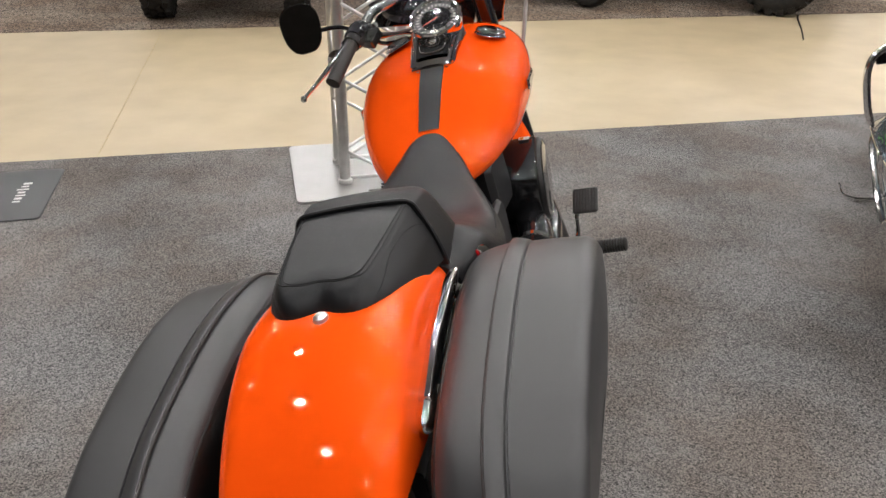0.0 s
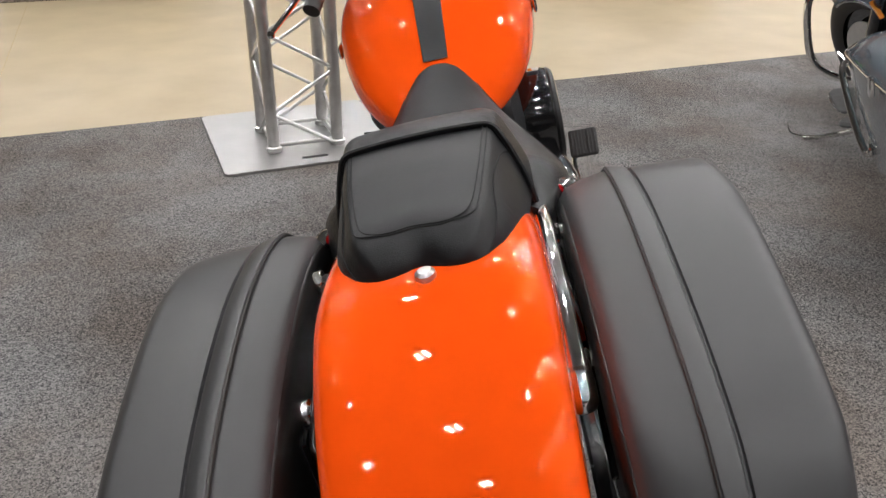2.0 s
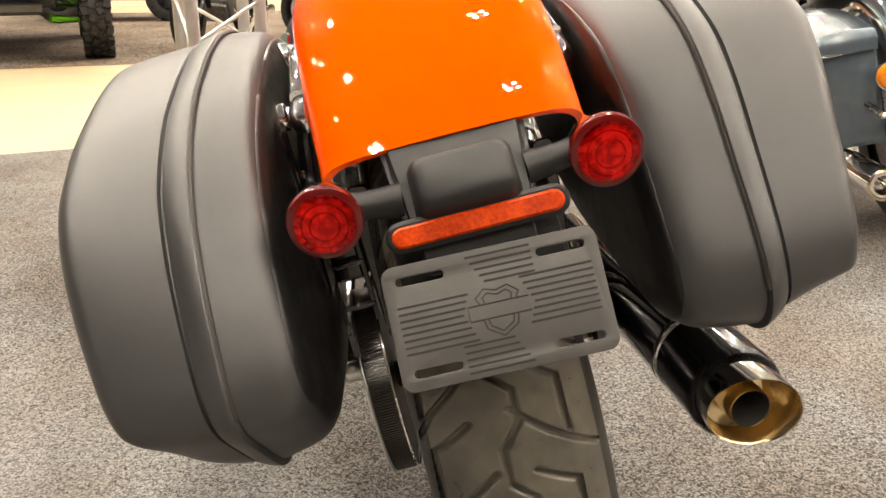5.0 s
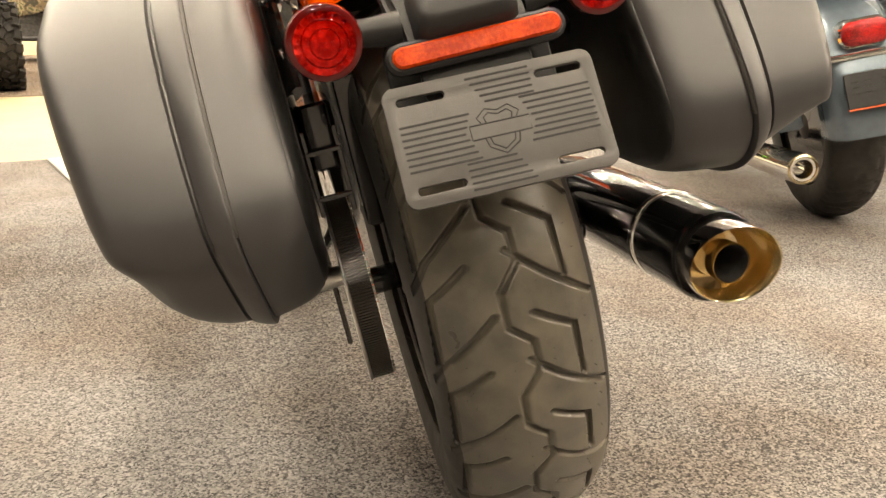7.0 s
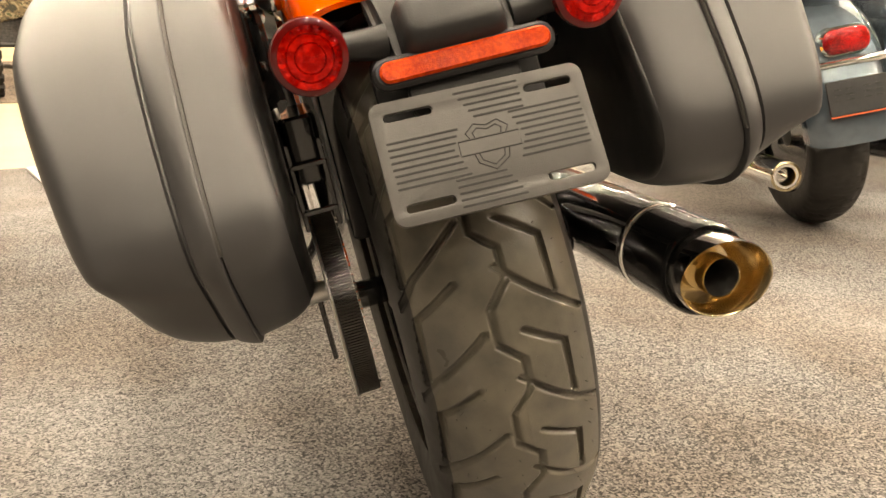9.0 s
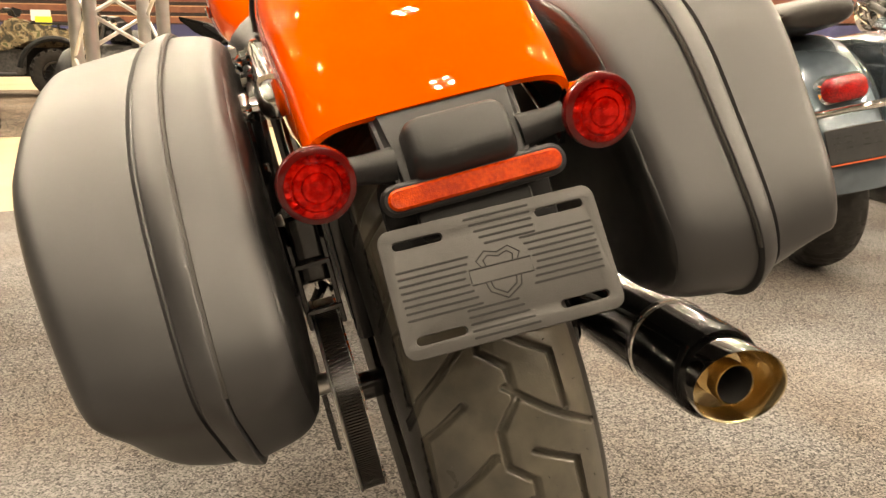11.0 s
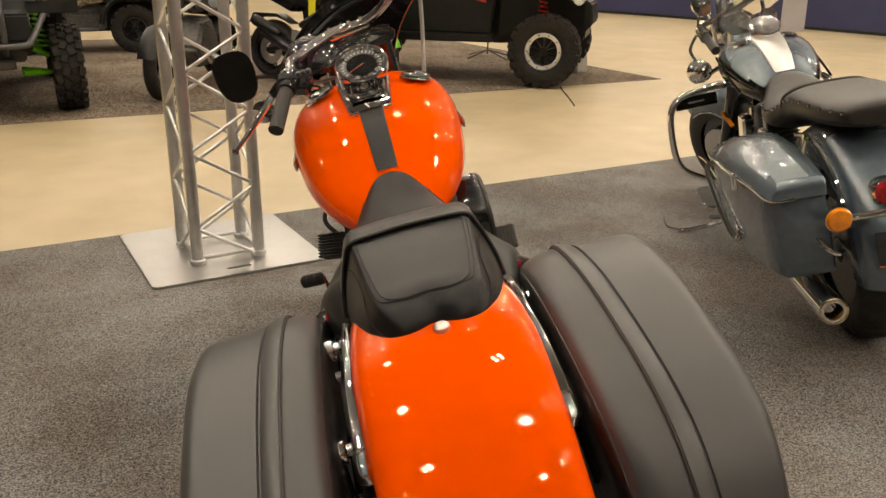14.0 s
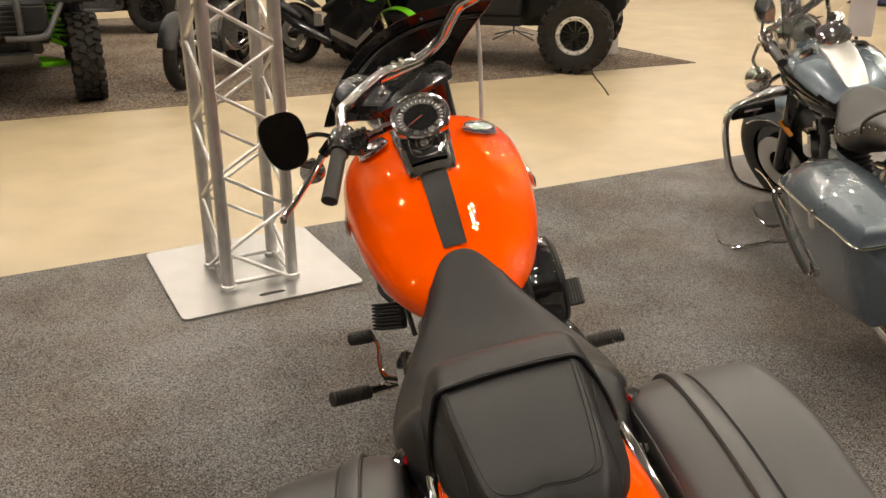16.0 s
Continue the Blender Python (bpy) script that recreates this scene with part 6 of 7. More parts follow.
loft(bm, [[(x * w, 1.30 - 0.08 * (x * w / 0.25) ** 2 * 2 - 0.12 * v, 1.02 + 0.42 * v) for x in np.linspace(-1, 1, 13)] for v, w in ((0, 0.14), (0.15, 0.24), (0.5, 0.27), (0.85, 0.23), (1.0, 0.15))], closed=False, caps=False, m=GST)
ws = part("windshield", bm, glass, grey, "clear windshield")
ws.visible_shadow = False
hb = part("handlebar", bar([GST @ Vector(p) for p in ((-0.40, 0.98, 1.06), (-0.36, 1.06, 1.09), (-0.30, 1.18, 1.12), (-0.14, 1.26, 1.10), (0, 1.27, 1.09), (0.14, 1.26, 1.10), (0.30, 1.18, 1.12), (0.36, 1.06, 1.09), (0.40, 0.98, 1.06))], 0.0145, 12, 5), CHROME, grey, "chrome handlebar")
for s in (-1, 1):
    part("grip", bar([GST @ Vector((s * 0.345, 1.085, 1.095)), GST @ Vector((s * 0.405, 0.97, 1.056))], 0.019, 14), RUBBER, hb)
    part("control", bar([GST @ Vector((s * 0.320, 1.13, 1.108)), GST @ Vector((s * 0.345, 1.085, 1.095))], 0.028, 12), CHROME, hb)
    part("hand_lever", bar([GST @ Vector((s * 0.33, 1.17, 1.10)), GST @ Vector((s * 0.43, 1.10, 1.08)), GST @ Vector((s * 0.48, 1.02, 1.05))], 0.007, 8), CHROME, hb)
    c = GST.inverted() @ Vector((-0.254, 1.017, 1.161))
    c = GST @ Vector((-s * c.x, c.y, c.z))
    mr = part("mirror", lathe([(0.0, -0.02), (0.035, -0.018), (0.055, -0.008), (0.058, 0.004), (0.055, 0.006), (0.0, 0.006)], along(c, c + GST.to_3x3() @ Vector((-s * 0.2, -1, 0.1))), 24), CHROME, hb)
    part("mirror_stem", bar([GST @ Vector((s * 0.335, 1.12, 1.11)), GST @ Vector((s * 0.35, 1.11, 1.15)), c], 0.006, 8), CHROME, mr)
tag = thing("price_placard", "white printed price placard on a thin stand", "sign", pose(1.914, 2.969, 0.0, 0, 0, -20))
part("sheet", slab(0.055, 0.22, 0.004, 0.006, 0.001, at(0, 0, 1.16, 84, 0, 0)), material("placard_white", (0.62, 0.56, 0.54), 0.55, 0.0, (0.55, 0.49, 0.47), 8), tag)
part("stand_rod", bar([(0, 0.01, 0.0), (0, 0.01, 1.0)], 0.008, 8), DARKMETAL, tag)
part("stand_foot", slab(0.10, 0.10, 0.006, 0.02, 0.002, at(0, 0.01, 0.0)), DARKMETAL, tag)
for k in range(2):
    part("print_block", slab(0.034, 0.040, 0.001, 0.003, 0.0003, at(0, -0.006 + 0.009 * k, 1.08 + 0.11 * k, 84, 0, 0)), material("print_grey", (0.28, 0.26, 0.27), 0.6) if k == 0 else bpy.data.materials["print_grey"], tag)
# a second touring motorcycle beyond it, mostly out of view
copy_b = copy_thing(grey, pose(2.900, 1.800, 0.003, 0, -12, -13))
copy_b.name = "touring_motorcycle"
tagged(copy_b, "dark touring motorcycle parked beyond the blue-grey one")

# ---- across the aisle: off-road vehicles and motorcycles ----
TIREBLACK = material("offroad_rubber", (0.012, 0.0115, 0.011), 0.65, 0.0, (0.024, 0.020, 0.016), 24, 0.2, 300, wear=0.12, spec=0.25)
UTVBLACK = material("utv_black_plastic", (0.010, 0.010, 0.010), 0.42, 0.0, (0.006, 0.006, 0.006), 20, wear=0.08, spec=0.35)
UTVWHITE = material("utv_white_plastic", (0.72, 0.70, 0.68), 0.3, 0.0, (0.66, 0.64, 0.62), 12, coat=0.4)
UTVRED = material("utv_red", (0.50, 0.020, 0.012), 0.35, 0.0, (0.40, 0.015, 0.01), 12, coat=0.4)
UTVGREEN = material("utv_green", (0.13, 0.50, 0.010), 0.35, 0.0, (0.11, 0.42, 0.01), 12, coat=0.4)
TUBEGREY = material("grey_tube", (0.09, 0.09, 0.093), 0.4, 0.5, (0.07, 0.07, 0.072), 20)
BRIGHTRING = material("machined_ring", (0.78, 0.77, 0.75), 0.35, 0.7, (0.68, 0.67, 0.65), 40)
YELLOWTAG = material("yellow_card", (0.80, 0.72, 0.03), 0.5, 0.0, (0.74, 0.66, 0.03), 8)
CLEARGREY = material("cloudy_plastic", (0.42, 0.40, 0.37), 0.35, 0.0, (0.34, 0.32, 0.30), 30)
ENGINEGREY = material("cast_engine", (0.22, 0.21, 0.20), 0.42, 0.8, (0.10, 0.10, 0.10), 30, 0.2, 120)


def camo_material():
    """Woodland camouflage: four flat colours in blotches."""
    m = bpy.data.materials.new("camouflage_plastic")
    m.use_nodes = True
    nt = m.node_tree
    tex = nt.nodes.new("ShaderNodeTexCoord")
    n = nt.nodes.new("ShaderNodeTexNoise")
    n.inputs["Scale"].default_value = 9.0
    n.inputs["Detail"].default_value = 4.0
    n.inputs["Distortion"].default_value = 1.2
    r = nt.nodes.new("ShaderNodeValToRGB")
    r.color_ramp.interpolation = "CONSTANT"
    r.color_ramp.elements[0].color = (0.045, 0.040, 0.026, 1)
    r.color_ramp.elements[1].position = 0.44
    r.color_ramp.elements[1].color = (0.17, 0.125, 0.065, 1)
    e = r.color_ramp.elements.new(0.53)
    e.color = (0.36, 0.29, 0.18, 1)
    e = r.color_ramp.elements.new(0.62)
    e.color = (0.10, 0.105, 0.045, 1)
    nt.links.new(tex.outputs["Object"], n.inputs["Vector"])
    nt.links.new(n.outputs["Fac"], r.inputs[0])
    nt.links.new(r.outputs[0], nt.nodes["Principled BSDF"].inputs["Base Color"])
    nt.nodes["Principled BSDF"].inputs["Roughness"].default_value = 0.4
    return m


CAMO = camo_material()


def side_panel(poly, x0, x1, bevel=0.012):
    """A side-view outline (y, z) given thickness from x0 to x1, with softened rims."""
    bm = bmesh.new()
    loft(bm, [[(x0, y, z) for y, z in poly], [(x1, y, z) for y, z in poly]])
    if bevel:
        bmesh.ops.bevel(bm, geom=bm.edges[:], offset=bevel, segments=2, affect="EDGES", clamp_overlap=True)
    return bm


def knobby_wheel(parent, c, R, half, rim_r, ring_mat, side, turn=0.0, spokes=10, lugs=20):
    """Off-road wheel: carcass with rows of tread lugs, deep rim, spokes, lug nuts."""
    base = Matrix.Translation(c) @ Matrix.Rotation(radians(turn), 4, "Z") @ ACROSS_X
    bm = lathe([(rim_r, -half * 0.80), (rim_r * 1.15, -half * 0.95), (R * 0.83, -half), (R * 0.925, -half * 0.92), (R * 0.94, -half * 0.5), (R * 0.945, 0), (R * 0.94, half * 0.5), (R * 0.925, half * 0.92), (R * 0.83, half), (rim_r * 1.15, half * 0.95), (rim_r, half * 0.80)], base, 48, caps=False)
    wheel = part("wheel", bm, TIREBLACK, parent, "knobby black off-road tyre")
    bm = bmesh.new()
    for k in range(lugs):
        for row, (z, w, l, skew, shift) in enumerate(((-0.78, 0.24, 0.30, -14, 0.0), (-0.26, 0.26, 0.27, 24, 0.5), (0.26, 0.26, 0.27, -24, 0.0), (0.78, 0.24, 0.30, 14, 0.5), (-1.0, 0.06, 0.24, 0, 0.0), (1.0, 0.06, 0.24, 0, 0.5))):
            a = 360 * (k + shift) / lugs
            r = R * (0.965 if abs(z) < 0.9 else 0.90)
            h = R * (0.038 if abs(z) < 0.9 else 0.045)
            m = base @ Matrix.Rotation(radians(a), 4, "Z") @ Matrix.Translation((r - h, 0, z * half)) @ Matrix.Rotation(radians(skew), 4, "X")
            arc = 2 * math.pi * R / lugs * l
            q = [(x, y, zz) for x in (0, 2 * h) for y in (-arc * 1.15, arc * 1.15) for zz in (-w * half * 0.98, w * half * 0.98)]
            v = [bm.verts.new(m @ Vector((x * 1.0, y * (0.82 if x else 1.0), zz * (0.82 if x else 1.0)))) for x, y, zz in q]
            for f in ((0, 1, 3, 2), (4, 6, 7, 5), (0, 4, 5, 1), (2, 3, 7, 6), (0, 2, 6, 4), (1, 5, 7, 3)):
                bm.faces.new([v[i] for i in f])
    part("tread", bm, TIREBLACK, wheel, smooth=False)
    z1 = side * half
    s = side
    part("rim", lathe([(rim_r * 0.80, z1 * 0.30), (rim_r * 0.83, z1 * 0.72), (rim_r * 0.80, z1 * 0.86), (rim_r * 0.98, z1 * 0.90), (rim_r * 1.03, z1 * 0.84), (rim_r * 1.0, -z1 * 0.8), (rim_r * 0.8, -z1 * 0.8)], base, 40, caps=False), ring_mat, wheel, "bright bead ring")
    part("wheel_disc", lathe([(0.0, z1 * 0.62), (rim_r * 0.22, z1 * 0.62), (rim_r * 0.26, z1 * 0.50), (rim_r * 0.80, z1 * 0.40), (rim_r * 0.8, z1 * 0.3), (0.0, z1 * 0.3)], base, 32), UTVBLACK, wheel)
    for k in range(spokes):
        a = 2 * math.pi * k / spokes
        p = base @ Vector((rim_r * 0.2 * math.cos(a), rim_r * 0.2 * math.sin(a), z1 * 0.60))
        q = base @ Vector((rim_r * 0.80 * math.cos(a), rim_r * 0.80 * math.sin(a), z1 * 0.66))
        part("spoke", bar([p, q], [rim_r * 0.07, rim_r * 0.10], 6, 1, 0.6), GLOSSBLACK, wheel)
        p = base @ Vector((rim_r * 0.91 * math.cos(a + 0.3), rim_r * 0.91 * math.sin(a + 0.3), z1 * 0.86))
        part("bead_bolt", lathe([(0.0, 0.010), (0.007, 0.010), (0.009, 0.0)], Matrix.Translation(p) @ base.to_3x3().to_4x4() @ Matrix.Rotation(0 if s > 0 else math.pi, 4, "X"), 8), GLOSSBLACK, wheel)
    return wheel


def utv(m, label, accent, hood, ring, R=0.38, base_len=2.39, track=0.68, front_tubes=False, graphics=True):
    """A side-by-side buggy; origin on the ground under the middle of its front axle, y ahead."""
    u = thing("off_road_buggy", label, "off-road vehicle", m, "off-road vehicles")
    k = R / 0.38
    for s in (-1, 1):
        for y in (0, -base_len):
            knobby_wheel(u, Vector((s * track, y, R)), R, 0.135 if graphics else 0.112, 0.19 * k, ring, s)
            for z0, z1 in ((0.62, 0.50), (0.36, 0.34)):
                arm = part("suspension_arm", bar([(s * 0.26, y - 0.16, z0 * k), (s * (track - 0.14), y, z1 * k), (s * 0.26, y + 0.16, z0 * k)], 0.021, 8), accent, u, "suspension wishbone")
            shock = part("shock_absorber", bar([(s * 0.34, y - 0.10, 1.0 * k), (s * 0.47, y - 0.02, 0.47 * k)], 0.028, 10), DARKMETAL, u)
            coil = [(s * (0.345 + 0.10 * t / 60) + 0.050 * math.cos(t * 0.9), y - 0.095 + 0.06 * t / 60 + 0.050 * math.sin(t * 0.9), (0.96 - 0.40 * t / 60) * k) for t in range(61)]
            part("coil_spring", tube(bmesh.new(), coil, 0.011, 6, 2), UTVRED if graphics else accent, shock, "coloured coil spring")
    # tub, sill, doors, hood, fenders
    part("chassis", side_panel(((0.36, 0.44), (0.40, 0.80), (0.20, 0.92), (-0.55, 1.0), (-2.2, 0.95), (-2.75, 0.80), (-2.70, 0.42), (-0.5, 0.38)), -0.30, 0.30), UTVBLACK, u)
    for s in (-1, 1):
        a, b = sorted((s * 0.55, s * 0.70))
        part("sill", side_panel(((-0.52, 0.42), (-0.52, 0.50), (-1.85, 0.50), (-1.85, 0.42)), a, b), UTVBLACK, u)
        part("door", side_panel(((-0.56, 0.50), (-0.50, 0.92), (-0.62, 1.10), (-1.05, 1.05), (-1.70, 0.98), (-1.84, 0.80), (-1.80, 0.50)), s * 0.60 - 0.03, s * 0.60 + 0.03, 0.015), UTVBLACK, u, "black lower door")
        part("front_fender", side_panel(((-0.62, 1.10), (-0.50, 0.90), (-0.38, 1.01), (-0.10, 1.06), (0.16, 0.98), (0.30, 0.80), (0.345, 0.80), (0.33, 1.0), (0.10, 1.11), (-0.44, 1.21)), *sorted((s * 0.34, s * 0.72)), 0.012), hood, u, "fender over the front wheel")
        part("rear_fender", side_panel(((-1.72, 0.98), (-1.90, 0.86), (-2.10, 1.00), (-2.40, 1.02), (-2.72, 0.92), (-2.78, 1.02), (-2.40, 1.14), (-1.9, 1.10)), *sorted((s * 0.36, s * 0.70)), 0.012), UTVBLACK, u)
        part("inner_liner", side_panel(((-0.50, 0.45), (-0.50, 0.92), (-0.10, 1.03), (-0.10, 0.60)), s * 0.42 - 0.01, s * 0.42 + 0.01, 0.003), UTVBLACK, u)
        part("head_lamp", slab(0.09, 0.035, 0.05, 0.02, 0.008, at(s * 0.42, 0.33, 0.93, 90, 0, 180 - s * 18)), CHROME, u)
        if graphics:
            x = s * 0.634
            for mat, pts in ((UTVWHITE, ((-0.64, 1.00), (-0.70, 1.06), (-1.10, 1.02), (-1.45, 0.86), (-1.0, 0.93))), (UTVRED, ((-0.60, 0.80), (-0.64, 0.88), (-1.20, 0.96), (-0.95, 0.88))), (UTVWHITE, ((-0.78, 0.90), (-1.25, 0.99), (-1.72, 0.92), (-1.30, 0.90)))):
                part("door_graphic", side_panel(pts, x - 0.003, x + 0.003, 0), mat, u, "slanted colour graphic")
        # cage
        part("cage_tube", bar([(s * 0.52, -0.50, 1.10), (s * 0.55, -0.95, 1.66), (s * 0.54, -1.10, 1.74), (s * 0.54, -1.85, 1.76), (s * 0.55, -2.1, 1.60), (s * 0.50, -2.45, 1.08)], 0.026, 10), UTVBLACK, u)
        part("cage_tube", bar([(s * 0.54, -1.55, 1.75), (s * 0.60, -1.72, 1.0), (s * 0.58, -1.78, 0.5)], 0.024, 10), UTVBLACK, u)
        part("seat", side_panel(((-1.15, 0.62), (-1.12, 0.76), (-1.55, 0.72), (-1.72, 1.40), (-1.82, 1.42), (-1.74, 0.60)), *sorted((s * 0.10, s * 0.50)), 0.03), UTVBLACK, u)
    part("hood", side_panel(((-0.50, 1.10), (-0.46, 1.20), (0.10, 1.06), (0.30, 0.96), (0.36, 0.80), (0.28, 0.80)), -0.34, 0.34, 0.02), hood, u, "hood panel")
    part("grille", side_panel(((0.34, 0.50), (0.44, 0.60), (0.42, 0.80), (0.34, 0.84)), -0.36, 0.36, 0.015), UTVBLACK, u)
    part("roof", side_panel(((-1.0, 1.76), (-1.05, 1.80), (-1.9, 1.82), (-1.92, 1.77)), -0.58, 0.58, 0.01), UTVBLACK, u)
    part("cargo_bed", side_panel(((-1.9, 0.92), (-1.92, 1.12), (-2.75, 1.12), (-2.75, 0.92)), -0.34, 0.34, 0.015), UTVBLACK, u)
    part("steering_wheel", tube(bmesh.new(), [(0.28 + 0.16 * math.cos(a), -0.95 - 0.05 * math.sin(a), 1.16 + 0.14 * math.sin(a)) for a in np.linspace(0, 2 * math.pi, 17)], 0.015, 8, 2), UTVBLACK, u)
    if front_tubes:
        for s in (-1, 1):
            part("bumper_tube", bar([(s * 0.16, 0.40, 0.50), (s * 0.17, 0.52, 0.66), (s * 0.17, 0.50, 0.90), (s * 0.22, 0.36, 1.05)], 0.024, 10), TUBEGREY, u)
            part("bumper_tube", bar([(s * 0.06, 0.50, 0.575), (s * 0.28, 0.50, 0.575), (s * 0.36, 0.44, 0.62), (s * 0.52, 0.24, 0.90)], 0.024, 10), TUBEGREY, u)
        part("skid_plate", side_panel(((0.46, 0.40), (0.50, 0.46), (0.34, 0.46), (0.2, 0.36)), -0.22, 0.22, 0.01), TUBEGREY, u)
        for k in range(7):
            part("grille_bar", bar([(-0.20, 0.452, 0.58 + 0.036 * k), (0.20, 0.452, 0.58 + 0.036 * k)], 0.007, 6), DARKMETAL, u)
    return u


utv(pose(2.095, 7.934, 0.0, 0, 0, -112.3), "black buggy with white hood, red graphics and knobby tyres", UTVBLACK, UTVWHITE, BRIGHTRING, R=0.355, base_len=2.2, track=0.62)
utv(pose(-3.020, 6.340, 0.0, 0, 0, -162), "black and green buggy with grey front bumper tubes", UTVGREEN, UTVBLACK, GLOSSBLACK, R=0.345, base_len=2.1, track=0.60, front_tubes=True, graphics=False)

def quad_bike(m, label):
    """A four-wheeled handlebar quad; origin on the ground under its front axle, y ahead."""
    q = thing("quad_bike", label, "quad bike", m, "off-road vehicles")
    for s in (-1, 1):
        for y in (0, -1.32):
            knobby_wheel(q, Vector((s * 0.44, y, 0.295)), 0.295, 0.115, 0.155, GLOSSBLACK, s, spokes=7, lugs=18)
            part("axle_arm", bar([(s * 0.12, y, 0.36), (s * 0.36, y, 0.30)], 0.022, 8), DARKMETAL, q)
    part("engine", side_panel(((-0.34, 0.26), (-0.30, 0.56), (-0.60, 0.62), (-1.0, 0.55), (-1.02, 0.26)), -0.17, 0.17, 0.02), ENGINEGREY, q, "cast grey engine block")
    for k in range(5):
        part("cooling_fin", slab(0.185, 0.15, 0.008, 0.02, 0.002, at(0, -0.58, 0.44 + 0.03 * k)), ENGINEGREY, q)
    part("frame", side_panel(((0.35, 0.36), (0.38, 0.62), (0.0, 0.66), (-1.2, 0.60), (-1.65, 0.56), (-1.6, 0.40), (-1.0, 0.24), (-0.2, 0.24)), -0.11, 0.11, 0.02), UTVBLACK, q)
    part("bodywork", side_panel(((0.42, 0.62), (0.44, 0.74), (0.20, 0.84), (-0.22, 0.88), (-0.34, 0.97), (-0.50, 0.95), (-0.62, 0.80), (-0.60, 0.62), (-0.30, 0.60)), -0.20, 0.20, 0.03), CAMO, q, "camouflage body panel")
    part("saddle", side_panel(((-0.60, 0.76), (-0.62, 0.84), (-1.0, 0.83), (-1.42, 0.90), (-1.45, 0.80), (-1.0, 0.70)), -0.15, 0.15, 0.035), VINYL, q)
    part("rear_body", side_panel(((-0.95, 0.66), (-1.0, 0.78), (-1.7, 0.84), (-1.74, 0.74), (-1.5, 0.62)), -0.20, 0.20, 0.02), CAMO, q)
    for s in (-1, 1):
        a, b = sorted((s * 0.18, s * 0.56))
        part("front_fender", side_panel(((0.42, 0.70), (0.40, 0.76), (0.10, 0.82), (-0.36, 0.80), (-0.46, 0.66), (-0.40, 0.60), (-0.30, 0.70), (0.0, 0.72), (0.30, 0.66)), a, b, 0.012), CAMO, q, "camouflage front fender")
        part("fender_flare", tube(bmesh.new(), [(s * 0.565, 0.0 + 0.40 * math.cos(t), 0.31 + 0.41 * math.sin(t)) for t in np.linspace(radians(25), radians(172), 12)], 0.035, 8, 3), UTVBLACK, q)
        part("rear_fender", side_panel(((-0.86, 0.66), (-0.92, 0.80), (-1.30, 0.84), (-1.74, 0.80), (-1.72, 0.72), (-1.35, 0.74), (-1.0, 0.70)), a, b, 0.012), CAMO, q, "camouflage rear fender")
        part("fender_flare", tube(bmesh.new(), [(s * 0.565, -1.32 + 0.40 * math.cos(t), 0.31 + 0.41 * math.sin(t)) for t in np.linspace(radians(8), radians(150), 12)], 0.035, 8, 3), UTVBLACK, q)
        part("foot_rest", slab(0.13, 0.22, 0.03, 0.03, 0.006, at(s * 0.36, -0.66, 0.27)), TUBEGREY, q)
        part("side_panel", side_panel(((-0.42, 0.60), (-0.50, 0.82), (-0.80, 0.74), (-0.72, 0.52)), s * 0.19 - 0.02, s * 0.19 + 0.02, 0.01), CAMO, q)
        part("grip", bar([(s * 0.26, -0.46, 1.06), (s * 0.38, -0.52, 1.055)], 0.019, 10), RUBBER, q)
    part("handlebar", bar([(-0.38, -0.52, 1.055), (-0.22, -0.44, 1.06), (-0.08, -0.40, 0.98), (0.08, -0.40, 0.98), (0.22, -0.44, 1.06), (0.38, -0.52, 1.055)], 0.013, 8), UTVBLACK, q)
    part("head_pod", side_panel(((-0.36, 0.96), (-0.30, 1.06), (-0.44, 1.10), (-0.50, 1.0)), -0.09, 0.09, 0.02), UTVBLACK, q)
    for y0, y1, z in ((-0.22, 0.40, 0.90), (-1.02, -1.70, 0.92)):
        rack = part("luggage_rack", tube(bmesh.new(), [(-0.36, y0, z), (0.36, y0, z), (0.38, (y0 + y1) / 2, z), (0.36, y1, z), (-0.36, y1, z), (-0.38, (y0 + y1) / 2, z), (-0.36, y0, z)], 0.013, 8, 4), UTVBLACK, q)
        for x in (-0.2, 0, 0.2):
            part("rack_bar", bar([(x, y0, z), (x, y1, z)], 0.010, 8), UTVBLACK, rack)
        for x in (-0.22, 0.22):
            part("rack_post", bar([(x, (y0 + y1) / 2, z), (x * 0.9, (y0 + y1) / 2, z - 0.16)], 0.012, 8), UTVBLACK, rack)
    part("front_bumper", bar([(-0.20, 0.36, 0.42), (-0.22, 0.50, 0.55), (-0.20, 0.48, 0.74), (0.20, 0.48, 0.74), (0.22, 0.50, 0.55), (0.20, 0.36, 0.42)], 0.018, 8), UTVBLACK, q)
    return q


TURN_EDGE = math.degrees(math.atan2(EDGE.y, EDGE.x))
quad_bike(pose(-2.820, 11.05, 0.0, 0, 0, TURN_EDGE - 97), "camouflage quad bike with black fender flares and knobby tyres")
for x, y, z, mat, w, h, rz, lab in ((-2.93, 11.2, 0.94, YELLOWTAG, 0.10, 0.055, 10, "yellow card"), (-2.98, 11.3, 1.01, UTVWHITE, 0.12, 0.07, 6, "white card")):
    card = thing("price_card", lab + " propped on the quad bike's front rack", "sign", pose(x, y, z, 84, 0, rz))
    part("card_sheet", slab(w, h, 0.004, 0.008, 0.001, at(0, 0, 0)), mat, card)


